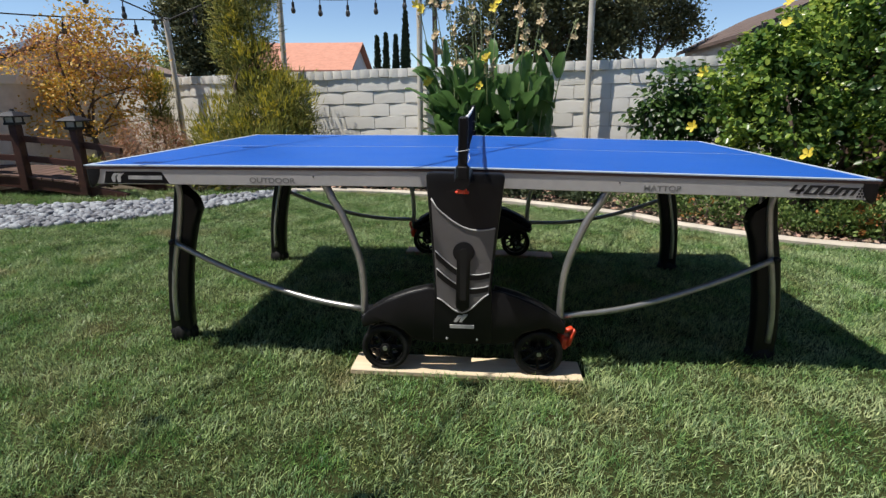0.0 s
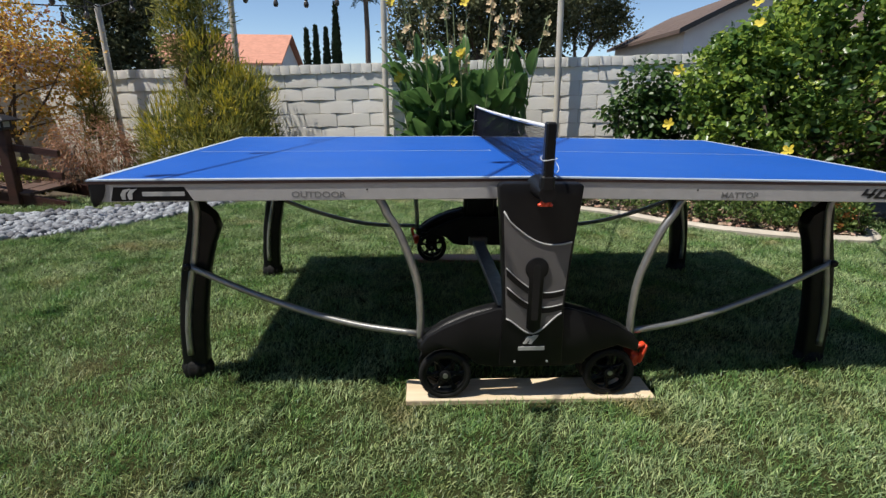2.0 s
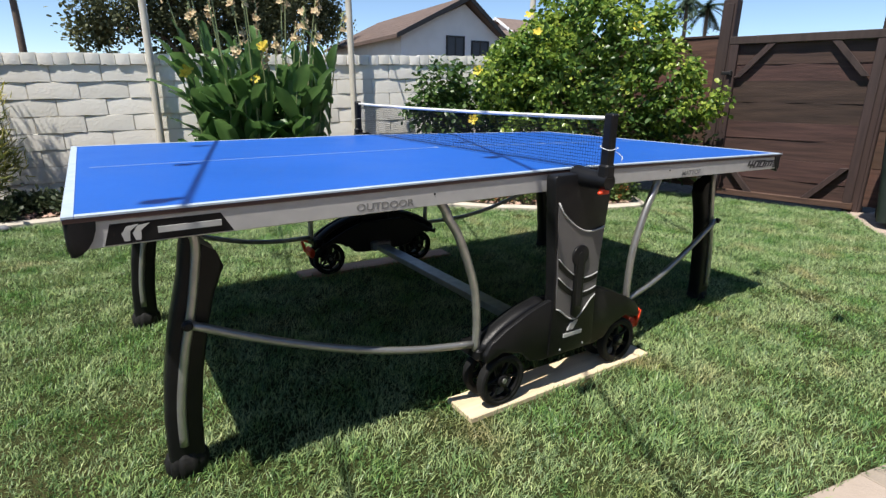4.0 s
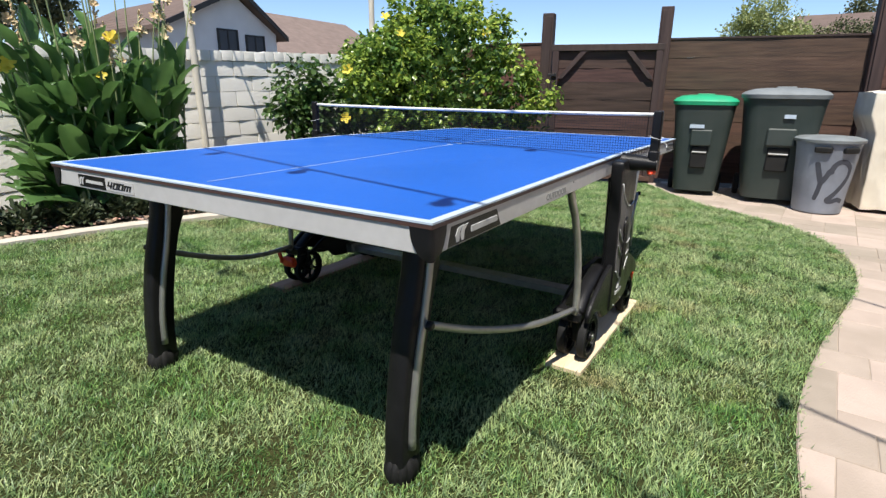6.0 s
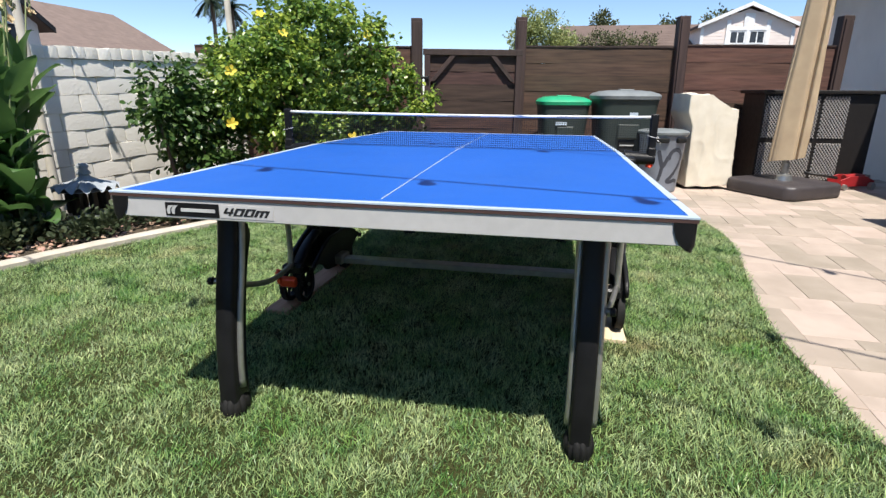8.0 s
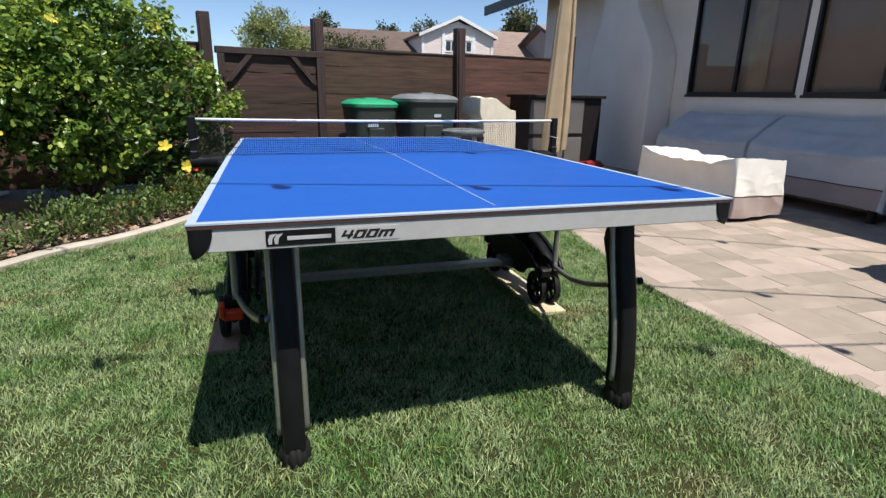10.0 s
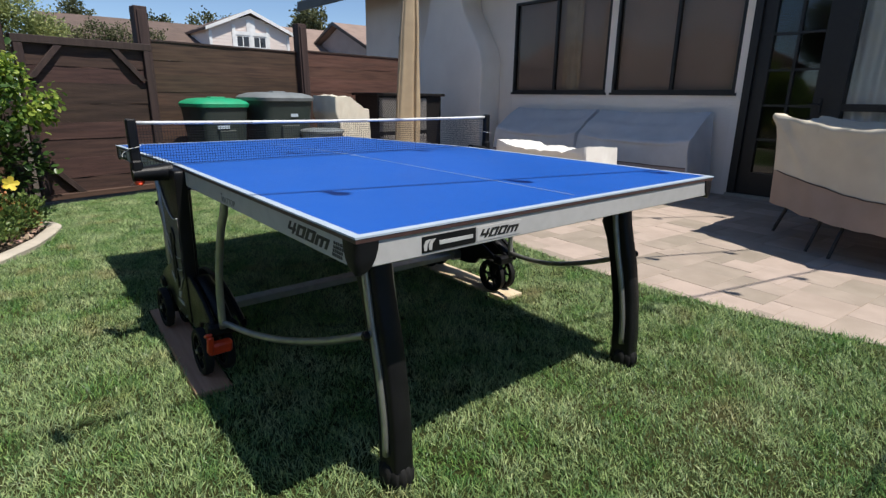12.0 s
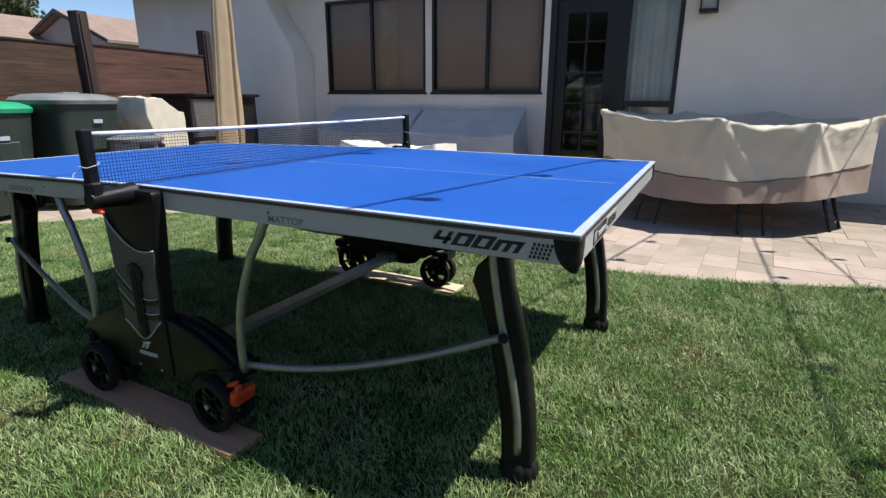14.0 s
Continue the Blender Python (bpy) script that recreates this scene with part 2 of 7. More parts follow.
def lathe(profile, seg=24, turn=None):
    """Turns (r, z) points round the z axis."""
    bm = bmesh.new()
    rings = []
    for r, z in profile:
        if r < 1e-6:
            rings.append([bm.verts.new((0, 0, z))])
        else:
            rings.append([bm.verts.new((r * math.cos(2 * math.pi * k / seg), r * math.sin(2 * math.pi * k / seg), z)) for k in range(seg)])
    for a, b in zip(rings, rings[1:]):
        for k in range(seg):
            q = (k + 1) % seg
            if len(a) == 1 and len(b) > 1:
                bm.faces.new((a[0], b[k], b[q]))
            elif len(b) == 1 and len(a) > 1:
                bm.faces.new((a[k], b[0], a[q]))
            elif len(a) > 1:
                bm.faces.new((a[k], b[k], b[q], a[q]))
    bmesh.ops.recalc_face_normals(bm, faces=bm.faces)
    if turn is not None:
        bm.transform(turn)
    return bm


def grid_mesh(name, fn, nu, nv, closed_u=False):
    """A sheet of nu x nv points given by fn(u, v), u and v from 0 to 1."""
    verts = [fn(i / (nu if closed_u else nu - 1), j / (nv - 1)) for j in range(nv) for i in range(nu)]
    faces = []
    for j in range(nv - 1):
        for i in range(nu if closed_u else nu - 1):
            q = (i + 1) % nu
            faces.append((j * nu + i, j * nu + q, (j + 1) * nu + q, (j + 1) * nu + i))
    me = bpy.data.meshes.new(name)
    me.from_pydata([tuple(v) for v in verts], [], faces)
    me.validate()
    return me


def scatter(name, tv, tf, pos, rot, size, material):
    """One mesh of many copies of a small template: tv vertices, tf faces (all alike in corner count), pos (n, 3), rot (n, 3, 3), size (n,) or (n, 3)."""
    tv, tf = np.asarray(tv, float), np.asarray(tf, int)
    n, k = len(pos), len(tv)
    size = np.asarray(size, float)
    size = np.repeat(size[:, None], 3, 1) if size.ndim == 1 else size
    v = np.einsum("nij,nkj->nki", rot, tv[None] * size[:, None, :]) + np.asarray(pos)[:, None, :]
    f = (tf[None] + (np.arange(n) * k)[:, None, None]).reshape(-1)
    c = tf.shape[1]
    me = bpy.data.meshes.new(name)
    me.vertices.add(n * k)
    me.vertices.foreach_set("co", v.reshape(-1).astype(np.float32))
    me.loops.add(len(f))
    me.loops.foreach_set("vertex_index", f.astype(np.int32))
    me.polygons.add(len(f) // c)
    me.polygons.foreach_set("loop_start", np.arange(0, len(f), c, dtype=np.int32))
    me.polygons.foreach_set("loop_total", np.full(len(f) // c, c, dtype=np.int32))
    me.update(calc_edges=True)
    me.materials.append(material)
    return me


def turns(yaw, pitch, roll):
    """Rotation matrices (n, 3, 3) from angles: roll about x, then pitch about y, then yaw about z."""
    cy, sy, cp, sp, cr, sr = np.cos(yaw), np.sin(yaw), np.cos(pitch), np.sin(pitch), np.cos(roll), np.sin(roll)
    return np.stack([np.stack([cy * cp, cy * sp * sr - sy * cr, cy * sp * cr + sy * sr], -1),
                     np.stack([sy * cp, sy * sp * sr + cy * cr, sy * sp * cr - cy * sr], -1),
                     np.stack([-sp, cp * sr, cp * cr], -1)], -2)


def lettering(name, text, size, material, parent, at, label="", shear=0.0, stretch=1.0, heavy=0.0):
    cu = bpy.data.curves.new(name, "FONT")
    cu.body, cu.size, cu.extrude, cu.align_x, cu.align_y, cu.shear, cu.offset = text, size, 0.0006, "CENTER", "CENTER", shear, heavy
    tmp = bpy.data.objects.new(name, cu)
    me = bpy.data.meshes.new_from_object(tmp)
    bpy.data.objects.remove(tmp)
    me.transform(Matrix.Diagonal((stretch, 1, 1, 1)))
    return part(name, me, material, parent, label, at=at)


def in_poly(x, y, poly):
    inside = np.zeros(len(x), bool)
    for (x0, y0), (x1, y1) in zip(poly, poly[1:] + poly[:1]):
        c = ((y0 > y) != (y1 > y)) & (x < (x1 - x0) * (y - y0) / (y1 - y0 + 1e-12) + x0)
        inside ^= c
    return inside


def curve2(pts, n=6):
    return [(p.x, p.y) for p in smooth_line([(x, y, 0) for x, y in pts], n)]


# ---- ground plan ----
YARD = -9.65   # degrees by which the garden walls are turned against the table
PATIO_EDGE = curve2([(-5.5, -3.2), (-4.2, -2.6), (-2.52, -1.88), (-1.78, -1.62), (-1.18, -1.525), (-0.7, -1.495), (-0.2, -1.5), (0.38, -1.585), (0.99, -1.72),
                     (1.54, -1.81), (2.1, -1.78), (2.6, -1.6), (3.0, -1.22), (3.4, -0.72), (3.9, -0.33), (4.2, -0.12)])
CURB_LINE = curve2([(-2.1, 2.98), (-1.5, 3.02), (-0.86, 2.96), (-0.12, 2.74), (0.49, 2.48), (1.3, 2.04), (1.64, 1.67), (2.15, 1.3), (2.6, 1.11), (2.88, 1.08), (3.04, 1.3), (3.12, 1.65)])
PEB_TOP = curve2([(-5.95, 1.68), (-5.4, 1.75), (-4.33, 1.98), (-3.21, 2.33), (-2.3, 2.86), (-1.9, 3.0)])
PEB_LOW = curve2([(-6.12, 0.45), (-4.9, 0.6), (-3.6, 1.17), (-2.7, 1.76), (-2.15, 2.5), (-1.9, 2.9)])


def sheet(name, poly, z, material, parent=None):
    bm = bmesh.new()
    line = [Vector((x, y, z)) for k, (x, y) in enumerate(poly) if (Vector((x, y)) - Vector(poly[k - 1])).length > 1e-4]
    vs = [bm.verts.new(p) for p in line]
    for three in tessellate_polygon([line]):
        a, b, c = (line[i] for i in three)
        if abs((b - a).cross(c - a).z) > 1e-7:
            f = bm.faces.new([vs[i] for i in three])
            f.normal_update()
            if f.normal.z < 0:
                f.normal_flip()
    return part(name, bm, material, parent)


ground = part("ground", grid_mesh("ground", lambda u, v: ((u - 0.5) * 400, (v - 0.5) * 400, -0.07), 9, 9), M_SOIL)
tagged(ground, "bare brown soil under the garden and the land beyond", "ground", kind="structure")
lawn_poly = PATIO_EDGE + [(3.95, 0.9), (3.6, 1.75)] + CURB_LINE[::-1] + [(-1.9, 2.95)] + PEB_LOW[::-1] + [(-6.8, -3.7)]
lawn = sheet("lawn", lawn_poly, -0.004, M_THATCH)
tagged(lawn, "lawn of mown green grass with dry patches", "lawn", kind="structure")
patch_poly = PEB_TOP + [(-1.9, 3.3), (-3.0, 3.0), (-4.6, 2.7), (-5.82, 2.5)]
lawn_strip = sheet("lawn", patch_poly, 0.0, M_THATCH)
tagged(lawn_strip, "narrow strip of grass behind the pebble stream", "lawn", kind="structure")
patio = sheet("patio", PATIO_EDGE[::-1] + [(-6.8, -3.7), (-7.05, -5.2), (5.2, -5.2), (4.75, -2.4), (4.4, -0.1)], -0.003, M_JOINT)
tagged(patio, "patio of tan concrete pavers in a running pattern", "patio", kind="structure")

# ---- table tennis table ----
T_AT = pose(0, 0, -0.002, 0, 0.52, 0)
table = thing("table_tennis_table", "blue outdoor table tennis table with grey frame standing on the lawn", "table", T_AT)


def t_part(name, bm, material, label="", smooth=False, parent=table):
    return part(name, bm, material, parent, label, smooth)


for sx in (-1, 1):
    x0, x1 = sorted((sx * 0.0025, sx * 1.37))
    t_part("playing_surface", span(x0, x1, -0.7625, 0.7625, 0.7565, 0.76), M_BLUE, "matt blue playing surface")
    t_part("edge_trim", span(x0 + 0.0005, x1 - 0.0005, -0.762, 0.762, 0.7475, 0.7565), M_TRIM, "dark brown edge under the surface")
    e0, e1 = sorted((sx * 1.35, sx * 1.3706))
    t_part("end_line", span(e0, e1, -0.7631, 0.7631, 0.757, 0.7613), M_WHITE, "white painted line")
    for sy in (-1, 1):
        y0, y1 = sorted((sy * 0.7425, sy * 0.7631))
        i0, i1 = sorted((sx * 0.003, sx * 1.349))
        t_part("side_line", span(i0, i1, y0, y1, 0.757, 0.7612), M_WHITE, "white painted line")
    c0, c1 = sorted((sx * 0.045, sx * 1.315))
    t_part("centre_line", join(span(c0, c1, -0.0016, 0.0016, 0.7595, 0.7612), span(*sorted((sx * 0.038, sx * 0.045)), -0.014, 0.014, 0.7595, 0.7612)), M_WHITE, "thin white centre line")
    # frame under the edges
    for sy in (-1, 1):
        y0, y1 = sorted((sy * 0.735, sy * 0.759))
        a0, a1 = sorted((sx * 0.004, sx * 1.362))
        t_part("side_rail", span(a0, a1, y0, y1, 0.692, 0.7475, 0.002), M_APRON, "silver-grey painted side rail")
    a0, a1 = sorted((sx * 1.342, sx * 1.366))
    t_part("end_rail", span(a0, a1, -0.734, 0.734, 0.692, 0.7475, 0.002), M_APRON, "silver-grey painted end rail")
    # stiffening bars under the top
    for yy in (-0.35, 0.0, 0.35):
        t_part("cross_rail", span(*sorted((sx * 0.1, sx * 1.34)), yy - 0.015, yy + 0.015, 0.705, 0.741), M_BLACK)
    # black corner guards, a rounded shield on both faces of the corner
    for sy in (-1, 1):
        bm = bmesh.new()
        rings = []
        for z, d in ((0.748, 0.055), (0.73, 0.053), (0.71, 0.046), (0.694, 0.036), (0.683, 0.024), (0.678, 0.012)):
            o = 0.0005 if z > 0.69 else 0.004
            pts = [(o, o + 0.012), (o + 0.0035, o + 0.0035), (o + 0.012, o), (d, o), (d, d), (o, d)]
            rings.append([bm.verts.new((sx * (1.3705 - p), sy * (0.763 - q), z)) for p, q in pts])
        for r0, r1 in zip(rings, rings[1:]):
            for k in range(6):
                bm.faces.new((r0[k], r0[(k + 1) % 6], r1[(k + 1) % 6], r1[k]))
        bm.faces.new(rings[0]); bm.faces.new(rings[-1])
        bmesh.ops.recalc_face_normals(bm, faces=bm.faces)
        t_part("corner_guard", bm, M_BLACK, "black plastic corner guard", 50)


def leg(sx, sy):
    """A black shell, leaning outwards to its foot, between two steel tubes, with a ribbed rubber foot."""
    zs = [0.045, 0.15, 0.28, 0.41, 0.5, 0.555, 0.585, 0.63]
    xc = [1.199, 1.196, 1.182, 1.158, 1.134, 1.116, 1.109, 1.105]
    wx = [0.045, 0.045, 0.046, 0.047, 0.048, 0.05, 0.051, 0.04]
    bm = bmesh.new()
    rings = []
    for z, x, w in zip(zs, xc, wx):
        pts = []
        for k in range(16):
            a = 2 * math.pi * k / 16
            c, s = math.cos(a), math.sin(a)
            q = 0.32
            pts.append(bm.verts.new((sx * x + w * math.copysign(abs(c) ** q, c), sy * 0.562 + 0.032 * math.copysign(abs(s) ** q, s), z + (0.05 if z > 0.62 else 0.022 if z > 0.58 else 0.008 if z > 0.55 else 0.0) * sx * c)))
        rings.append(pts)
    for a, b in zip(rings, rings[1:]):
        for k in range(16):
            bm.faces.new((a[k], a[(k + 1) % 16], b[(k + 1) % 16], b[k]))
    bm.faces.new(rings[0][::-1]); bm.faces.new(rings[-1])
    bmesh.ops.recalc_face_normals(bm, faces=bm.faces)
    lg = t_part("leg", bm, M_BLACK, "black plastic leg shell", 50)
    for d in (-1, 1):
        y = sy * 0.562 + d * 0.036
        line = [(sx * 1.205, y, 0.09), (sx * 1.2, y, 0.2), (sx * 1.178, y, 0.34), (sx * 1.15, y, 0.46), (sx * 1.128, y, 0.58), (sx * 1.122, y, 0.64), (sx * 1.135, y, 0.69), (sx * 1.15, y, 0.705)]
        t_part("leg_tube", tube(line, 0.0115, 10, 4), M_TUBE, "grey steel tube", True, lg)
    # ribbed foot
    bm = bmesh.new()
    seg = 36
    prof = [(0.034, 0.06), (0.046, 0.05), (0.054, 0.03), (0.053, 0.008), (0.046, -0.012)]
    rings = []
    for r, z in prof:
        rings.append([bm.verts.new((sx * 1.2 + (r + (0.003 if k % 3 else -0.002)) * math.cos(2 * math.pi * k / seg), sy * 0.562 + 0.82 * (r + (0.003 if k % 3 else -0.002)) * math.sin(2 * math.pi * k / seg), z)) for k in range(seg)])
    for a, b in zip(rings, rings[1:]):
        for k in range(seg):
            bm.faces.new((a[k], a[(k + 1) % seg], b[(k + 1) % seg], b[k]))
    bm.faces.new(rings[0]); bm.faces.new(rings[-1])
    bmesh.ops.recalc_face_normals(bm, faces=bm.faces)
    t_part("rubber_foot", bm, M_RUBBER, "dusty ribbed rubber foot", 40, lg)
    # curved brace from the leg to the stand
    br = t_part("brace", tube([(sx * 1.163, sy * 0.616, 0.437), (sx * 0.975, sy * 0.64, 0.357), (sx * 0.76, sy * 0.672, 0.287), (sx * 0.57, sy * 0.71, 0.25), (sx * 0.375, sy * 0.75, 0.236)], 0.0115, 10, 5), M_TUBE, "curved steel brace", True)
    t_part("bolt", lathe([(0, 0.0), (0.013, 0.0), (0.013, 0.012), (0.008, 0.016), (0, 0.016)], 12, pose(sx * 1.165, sy * 0.62, 0.437, -90 * sy)), M_BLACK, "", False, br)
    t_part("strut", tube([(sx * 0.365, sy * 0.755, 0.215), (sx * 0.364, sy * 0.753, 0.32), (sx * 0.378, sy * 0.75, 0.44), (sx * 0.431, sy * 0.746, 0.587), (sx * 0.475, sy * 0.742, 0.66), (sx * 0.506, sy * 0.738, 0.71)], 0.0135, 10, 5), M_TUBE, "curved steel strut", True)


def wheel(x, y, z, parent):
    """A black spoked wheel with its axle along y."""
    w = part("wheel", lathe([(0.015, -0.02), (0.022, -0.018), (0.022, 0.018), (0.015, 0.02), (0, 0.02)], 14, pose(0, 0, 0, 90)), M_BLACK, parent, "black spoked wheel")
    w.matrix_basis = pose(x, y, z, 0, random.uniform(0, 70), 0) @ Matrix.Diagonal((0.88, 1, 0.88, 1))
    part("tyre", lathe([(0.083, -0.015), (0.092, -0.018), (0.1, -0.014), (0.103, 0.0), (0.1, 0.014), (0.092, 0.018), (0.083, 0.015), (0.083, -0.015)], 36, pose(0, 0, 0, 90)), M_RUBBER, w, "dusty rubber tyre", 50)
    bm = lathe([(0.074, -0.013), (0.084, -0.013), (0.084, 0.013), (0.074, 0.013), (0.074, -0.013)], 36, pose(0, 0, 0, 90))
    for k in range(6):
        a = 60 * k
        for s in (-11, 11):
            join(bm, box(0, 0, 0, 0.058, 0.014, 0.008, 0.002, pose(0, 0, 0, 0, a + s * 0.5, 0) @ pose(0.048, 0, 0.006 * math.copysign(1, s), 0, s, 0)))
    part("rim", bm, M_BLACK, w)


def stand(s):
    """One of the two stands with its column, shield, arched base and wheels; s = -1 for one long side, 1 for the other (turned half round)."""
    R = pose(0, 0, 0) if s < 0 else pose(0, 0, 0, 0, 0, 180)
    T = pose(0.005, -0.008, -0.019) if s < 0 else pose(-0.012, -0.036, -0.014)     # wheels and brake
    B = pose(0.007, -0.004, -0.006) if s < 0 else pose(-0.024, 0.014, -0.004)      # column and base shells

    def sp(name, bm, material, label="", smooth=False):
        bm.transform(R @ (T if name in ("axle", "axle_block", "brake") else B))
        return t_part(name, bm, material, label, smooth)

    # column: broad at the top, narrow at the waist
    outline = [(-0.108, 0.15), (-0.102, 0.385), (-0.115, 0.55), (-0.131, 0.715), (-0.134, 0.748), (-0.122, 0.757), (0.122, 0.757), (0.134, 0.748), (0.131, 0.715), (0.115, 0.55), (0.102, 0.385), (0.108, 0.15)]
    sp("column", prism(outline, "y", -0.812, -0.766, 0.008, 2), M_BLACK, "black plastic stand column", 40)
    sp("column_back", prism([(x * 0.8, min(z, 0.68)) for x, z in outline], "y", -0.768, -0.752, 0.006), M_BLACK, "", 40)
    # grey textured shield with pale curved lines
    def edge(z):
        return np.interp(z, [0.15, 0.385, 0.55, 0.715], [0.108, 0.102, 0.115, 0.131]) - 0.012
    def swoop(zl, zr, n=12):
        pts = []
        for k in range(n + 1):
            u = k / n
            z = zl + (zr - zl) * (1 - (1 - u) ** 2.1) - 0.02 * math.sin(math.pi * u)
            e = edge(z)
            pts.append((-e + 2 * e * u, z))
        return pts
    top, low = swoop(0.67, 0.585), swoop(0.325, 0.345)
    low = [(x, z - 0.05 * math.sin(math.pi * (x / 0.2 + 0.5)) ** 2) for x, z in low]
    sp("shield", prism(low + top[::-1], "y", -0.8155, -0.811), M_SHIELD, "grey textured shield panel")
    for zl, zr, hw in ((0.67, 0.585, 0.003), (0.325, 0.345, 0.003)):
        line = swoop(zl, zr) if zl > 0.5 else low
        sp("inlay_line", tube([(x, -0.816, z) for x, z in line], hw, 6), M_GREYLINE, "pale curved inlay line", True)
    for zl, zr in ((0.5, 0.425), (0.435, 0.375)):
        a, b = swoop(zl, zr), swoop(zl - 0.028, zr - 0.02)
        sp("shield_band", prism(b + a[::-1], "y", -0.8172, -0.8135), M_BLACK, "black curved band across the shield")
        sp("inlay_line", tube([(x, -0.8175, z) for x, z in a], 0.002, 6), M_GREYLINE, "", True)
    # hand grip: dark slot with a rounded head
    head = [(0.038 * math.cos(a), 0.497 + 0.038 * math.sin(a)) for a in np.linspace(-0.9, math.pi + 0.9, 18)]
    sp("grip", prism(head + [(-0.024, 0.29), (0.0, 0.272), (0.024, 0.29)], "y", -0.8225, -0.8135, 0.004, 2), M_BLACK, "black recessed hand grip", 40)
    sp("grip_slot", prism([(0.012 * math.cos(a), 0.5 + 0.012 * math.sin(a)) for a in np.linspace(0, math.pi, 8)] + [(-0.011, 0.32), (0.011, 0.32)], "y", -0.8245, -0.822), M_RUBBER)
    # maker's mark as plain strokes
    for k, (dx, h) in enumerate(((-0.014, 0.026), (0.004, 0.03))):
        sp("mark", prism([(dx - 0.016, 0.232), (dx - 0.006, 0.232), (dx + 0.016, 0.232 + h), (dx - 0.002, 0.232 + h)], "y", -0.8155, -0.811), M_GREYLINE, "pale grey maker's mark")
    sp("mark", span(-0.045, 0.043, -0.8155, -0.811, 0.208, 0.221), M_GREYLINE, "pale grey maker's mark")
    # arched base
    arch = [(-0.368, 0.19), (-0.374, 0.222), (-0.35, 0.255), (-0.29, 0.29), (-0.2, 0.329), (-0.12, 0.353), (0.12, 0.353), (0.2, 0.329), (0.29, 0.29), (0.35, 0.255), (0.374, 0.222), (0.368, 0.19),
            (0.3, 0.215), (0.22, 0.19), (0.18, 0.15), (0.12, 0.14), (-0.12, 0.14), (-0.18, 0.15), (-0.22, 0.19), (-0.3, 0.215)]
    sp("base", prism(arch, "y", -0.805, -0.785, 0.007, 2), M_BLACK, "black arched base shell", 40)
    sp("base", prism([(x * 0.97, z - 0.04 if z > 0.25 else z) for x, z in arch], "y", -0.69, -0.67, 0.005), M_BLACK, "black arched base shell", 40)
    for sg in (-1, 1):
        sp("edge_tube", tube([(sg * 0.112, -0.75, 0.338), (sg * 0.2, -0.75, 0.315), (sg * 0.29, -0.75, 0.275), (sg * 0.36, -0.75, 0.225)], 0.03, 8, 4, 0.5), M_BLACK, "", True)
        sp("axle_block", join(box(sg * 0.285, -0.737, 0.16, 0.07, 0.03, 0.13, 0.008), box(sg * 0.35, -0.715, 0.222, 0.06, 0.11, 0.045, 0.01)), M_BLACK)
        sp("axle", tube([(sg * 0.285, -0.8, 0.122), (sg * 0.285, -0.67, 0.122)], 0.009, 10), M_TUBE)
        for yy in (-0.776, -0.698):
            p = R @ T @ Vector((sg * 0.285, yy, 0.119))
            wheel(p.x, p.y, p.z, table)
    for sg in (-1, 1):
        sp("rivet", lathe([(0, -0.002), (0.004, -0.002), (0.004, 0.002), (0, 0.002)], 8, pose(sg * 0.055, -0.813, 0.165, 90)), M_GREYLINE)
    # orange brake lever
    sp("brake", join(box(0.378, -0.737, 0.16, 0.034, 0.085, 0.05, 0.008, pose(0, 0, 0, 0, 14, 0)), box(0.4, -0.775, 0.185, 0.016, 0.024, 0.072, 0.006, pose(0, 0, 0, 0, 16, 0)), box(0.386, -0.775, 0.216, 0.04, 0.024, 0.014, 0.005, pose(0, 0, 0, 0, -25, 0))), M_ORANGE, "orange plastic brake lever", 40)


for sx in (-1, 1):
    for sy in (-1, 1):
        leg(sx, sy)
stand(-1)
stand(1)
t_part("beam", span(-0.034, 0.034, -0.69, 0.69, 0.148, 0.178, 0.003), M_TUBE, "flat steel beam between the stands")
for sy in (-1, 1):
    t_part("beam_bracket", box(0, sy * 0.66, 0.17, 0.11, 0.09, 0.05, 0.006), M_TUBE)
# lettering and plates on the rails
UP_NEAR = pose(0, 0, 0, 90)
UP_FAR = pose(0, 0, 0, 90, 0, 180)
UP_END = pose(0, 0, 0, 90, 0, -90)
M_INK = mat("black_print", (0.015, 0.015, 0.016), None, 40, 0.5)
M_GREYINK = mat("grey_print", (0.24, 0.24, 0.235), None, 40, 0.5)


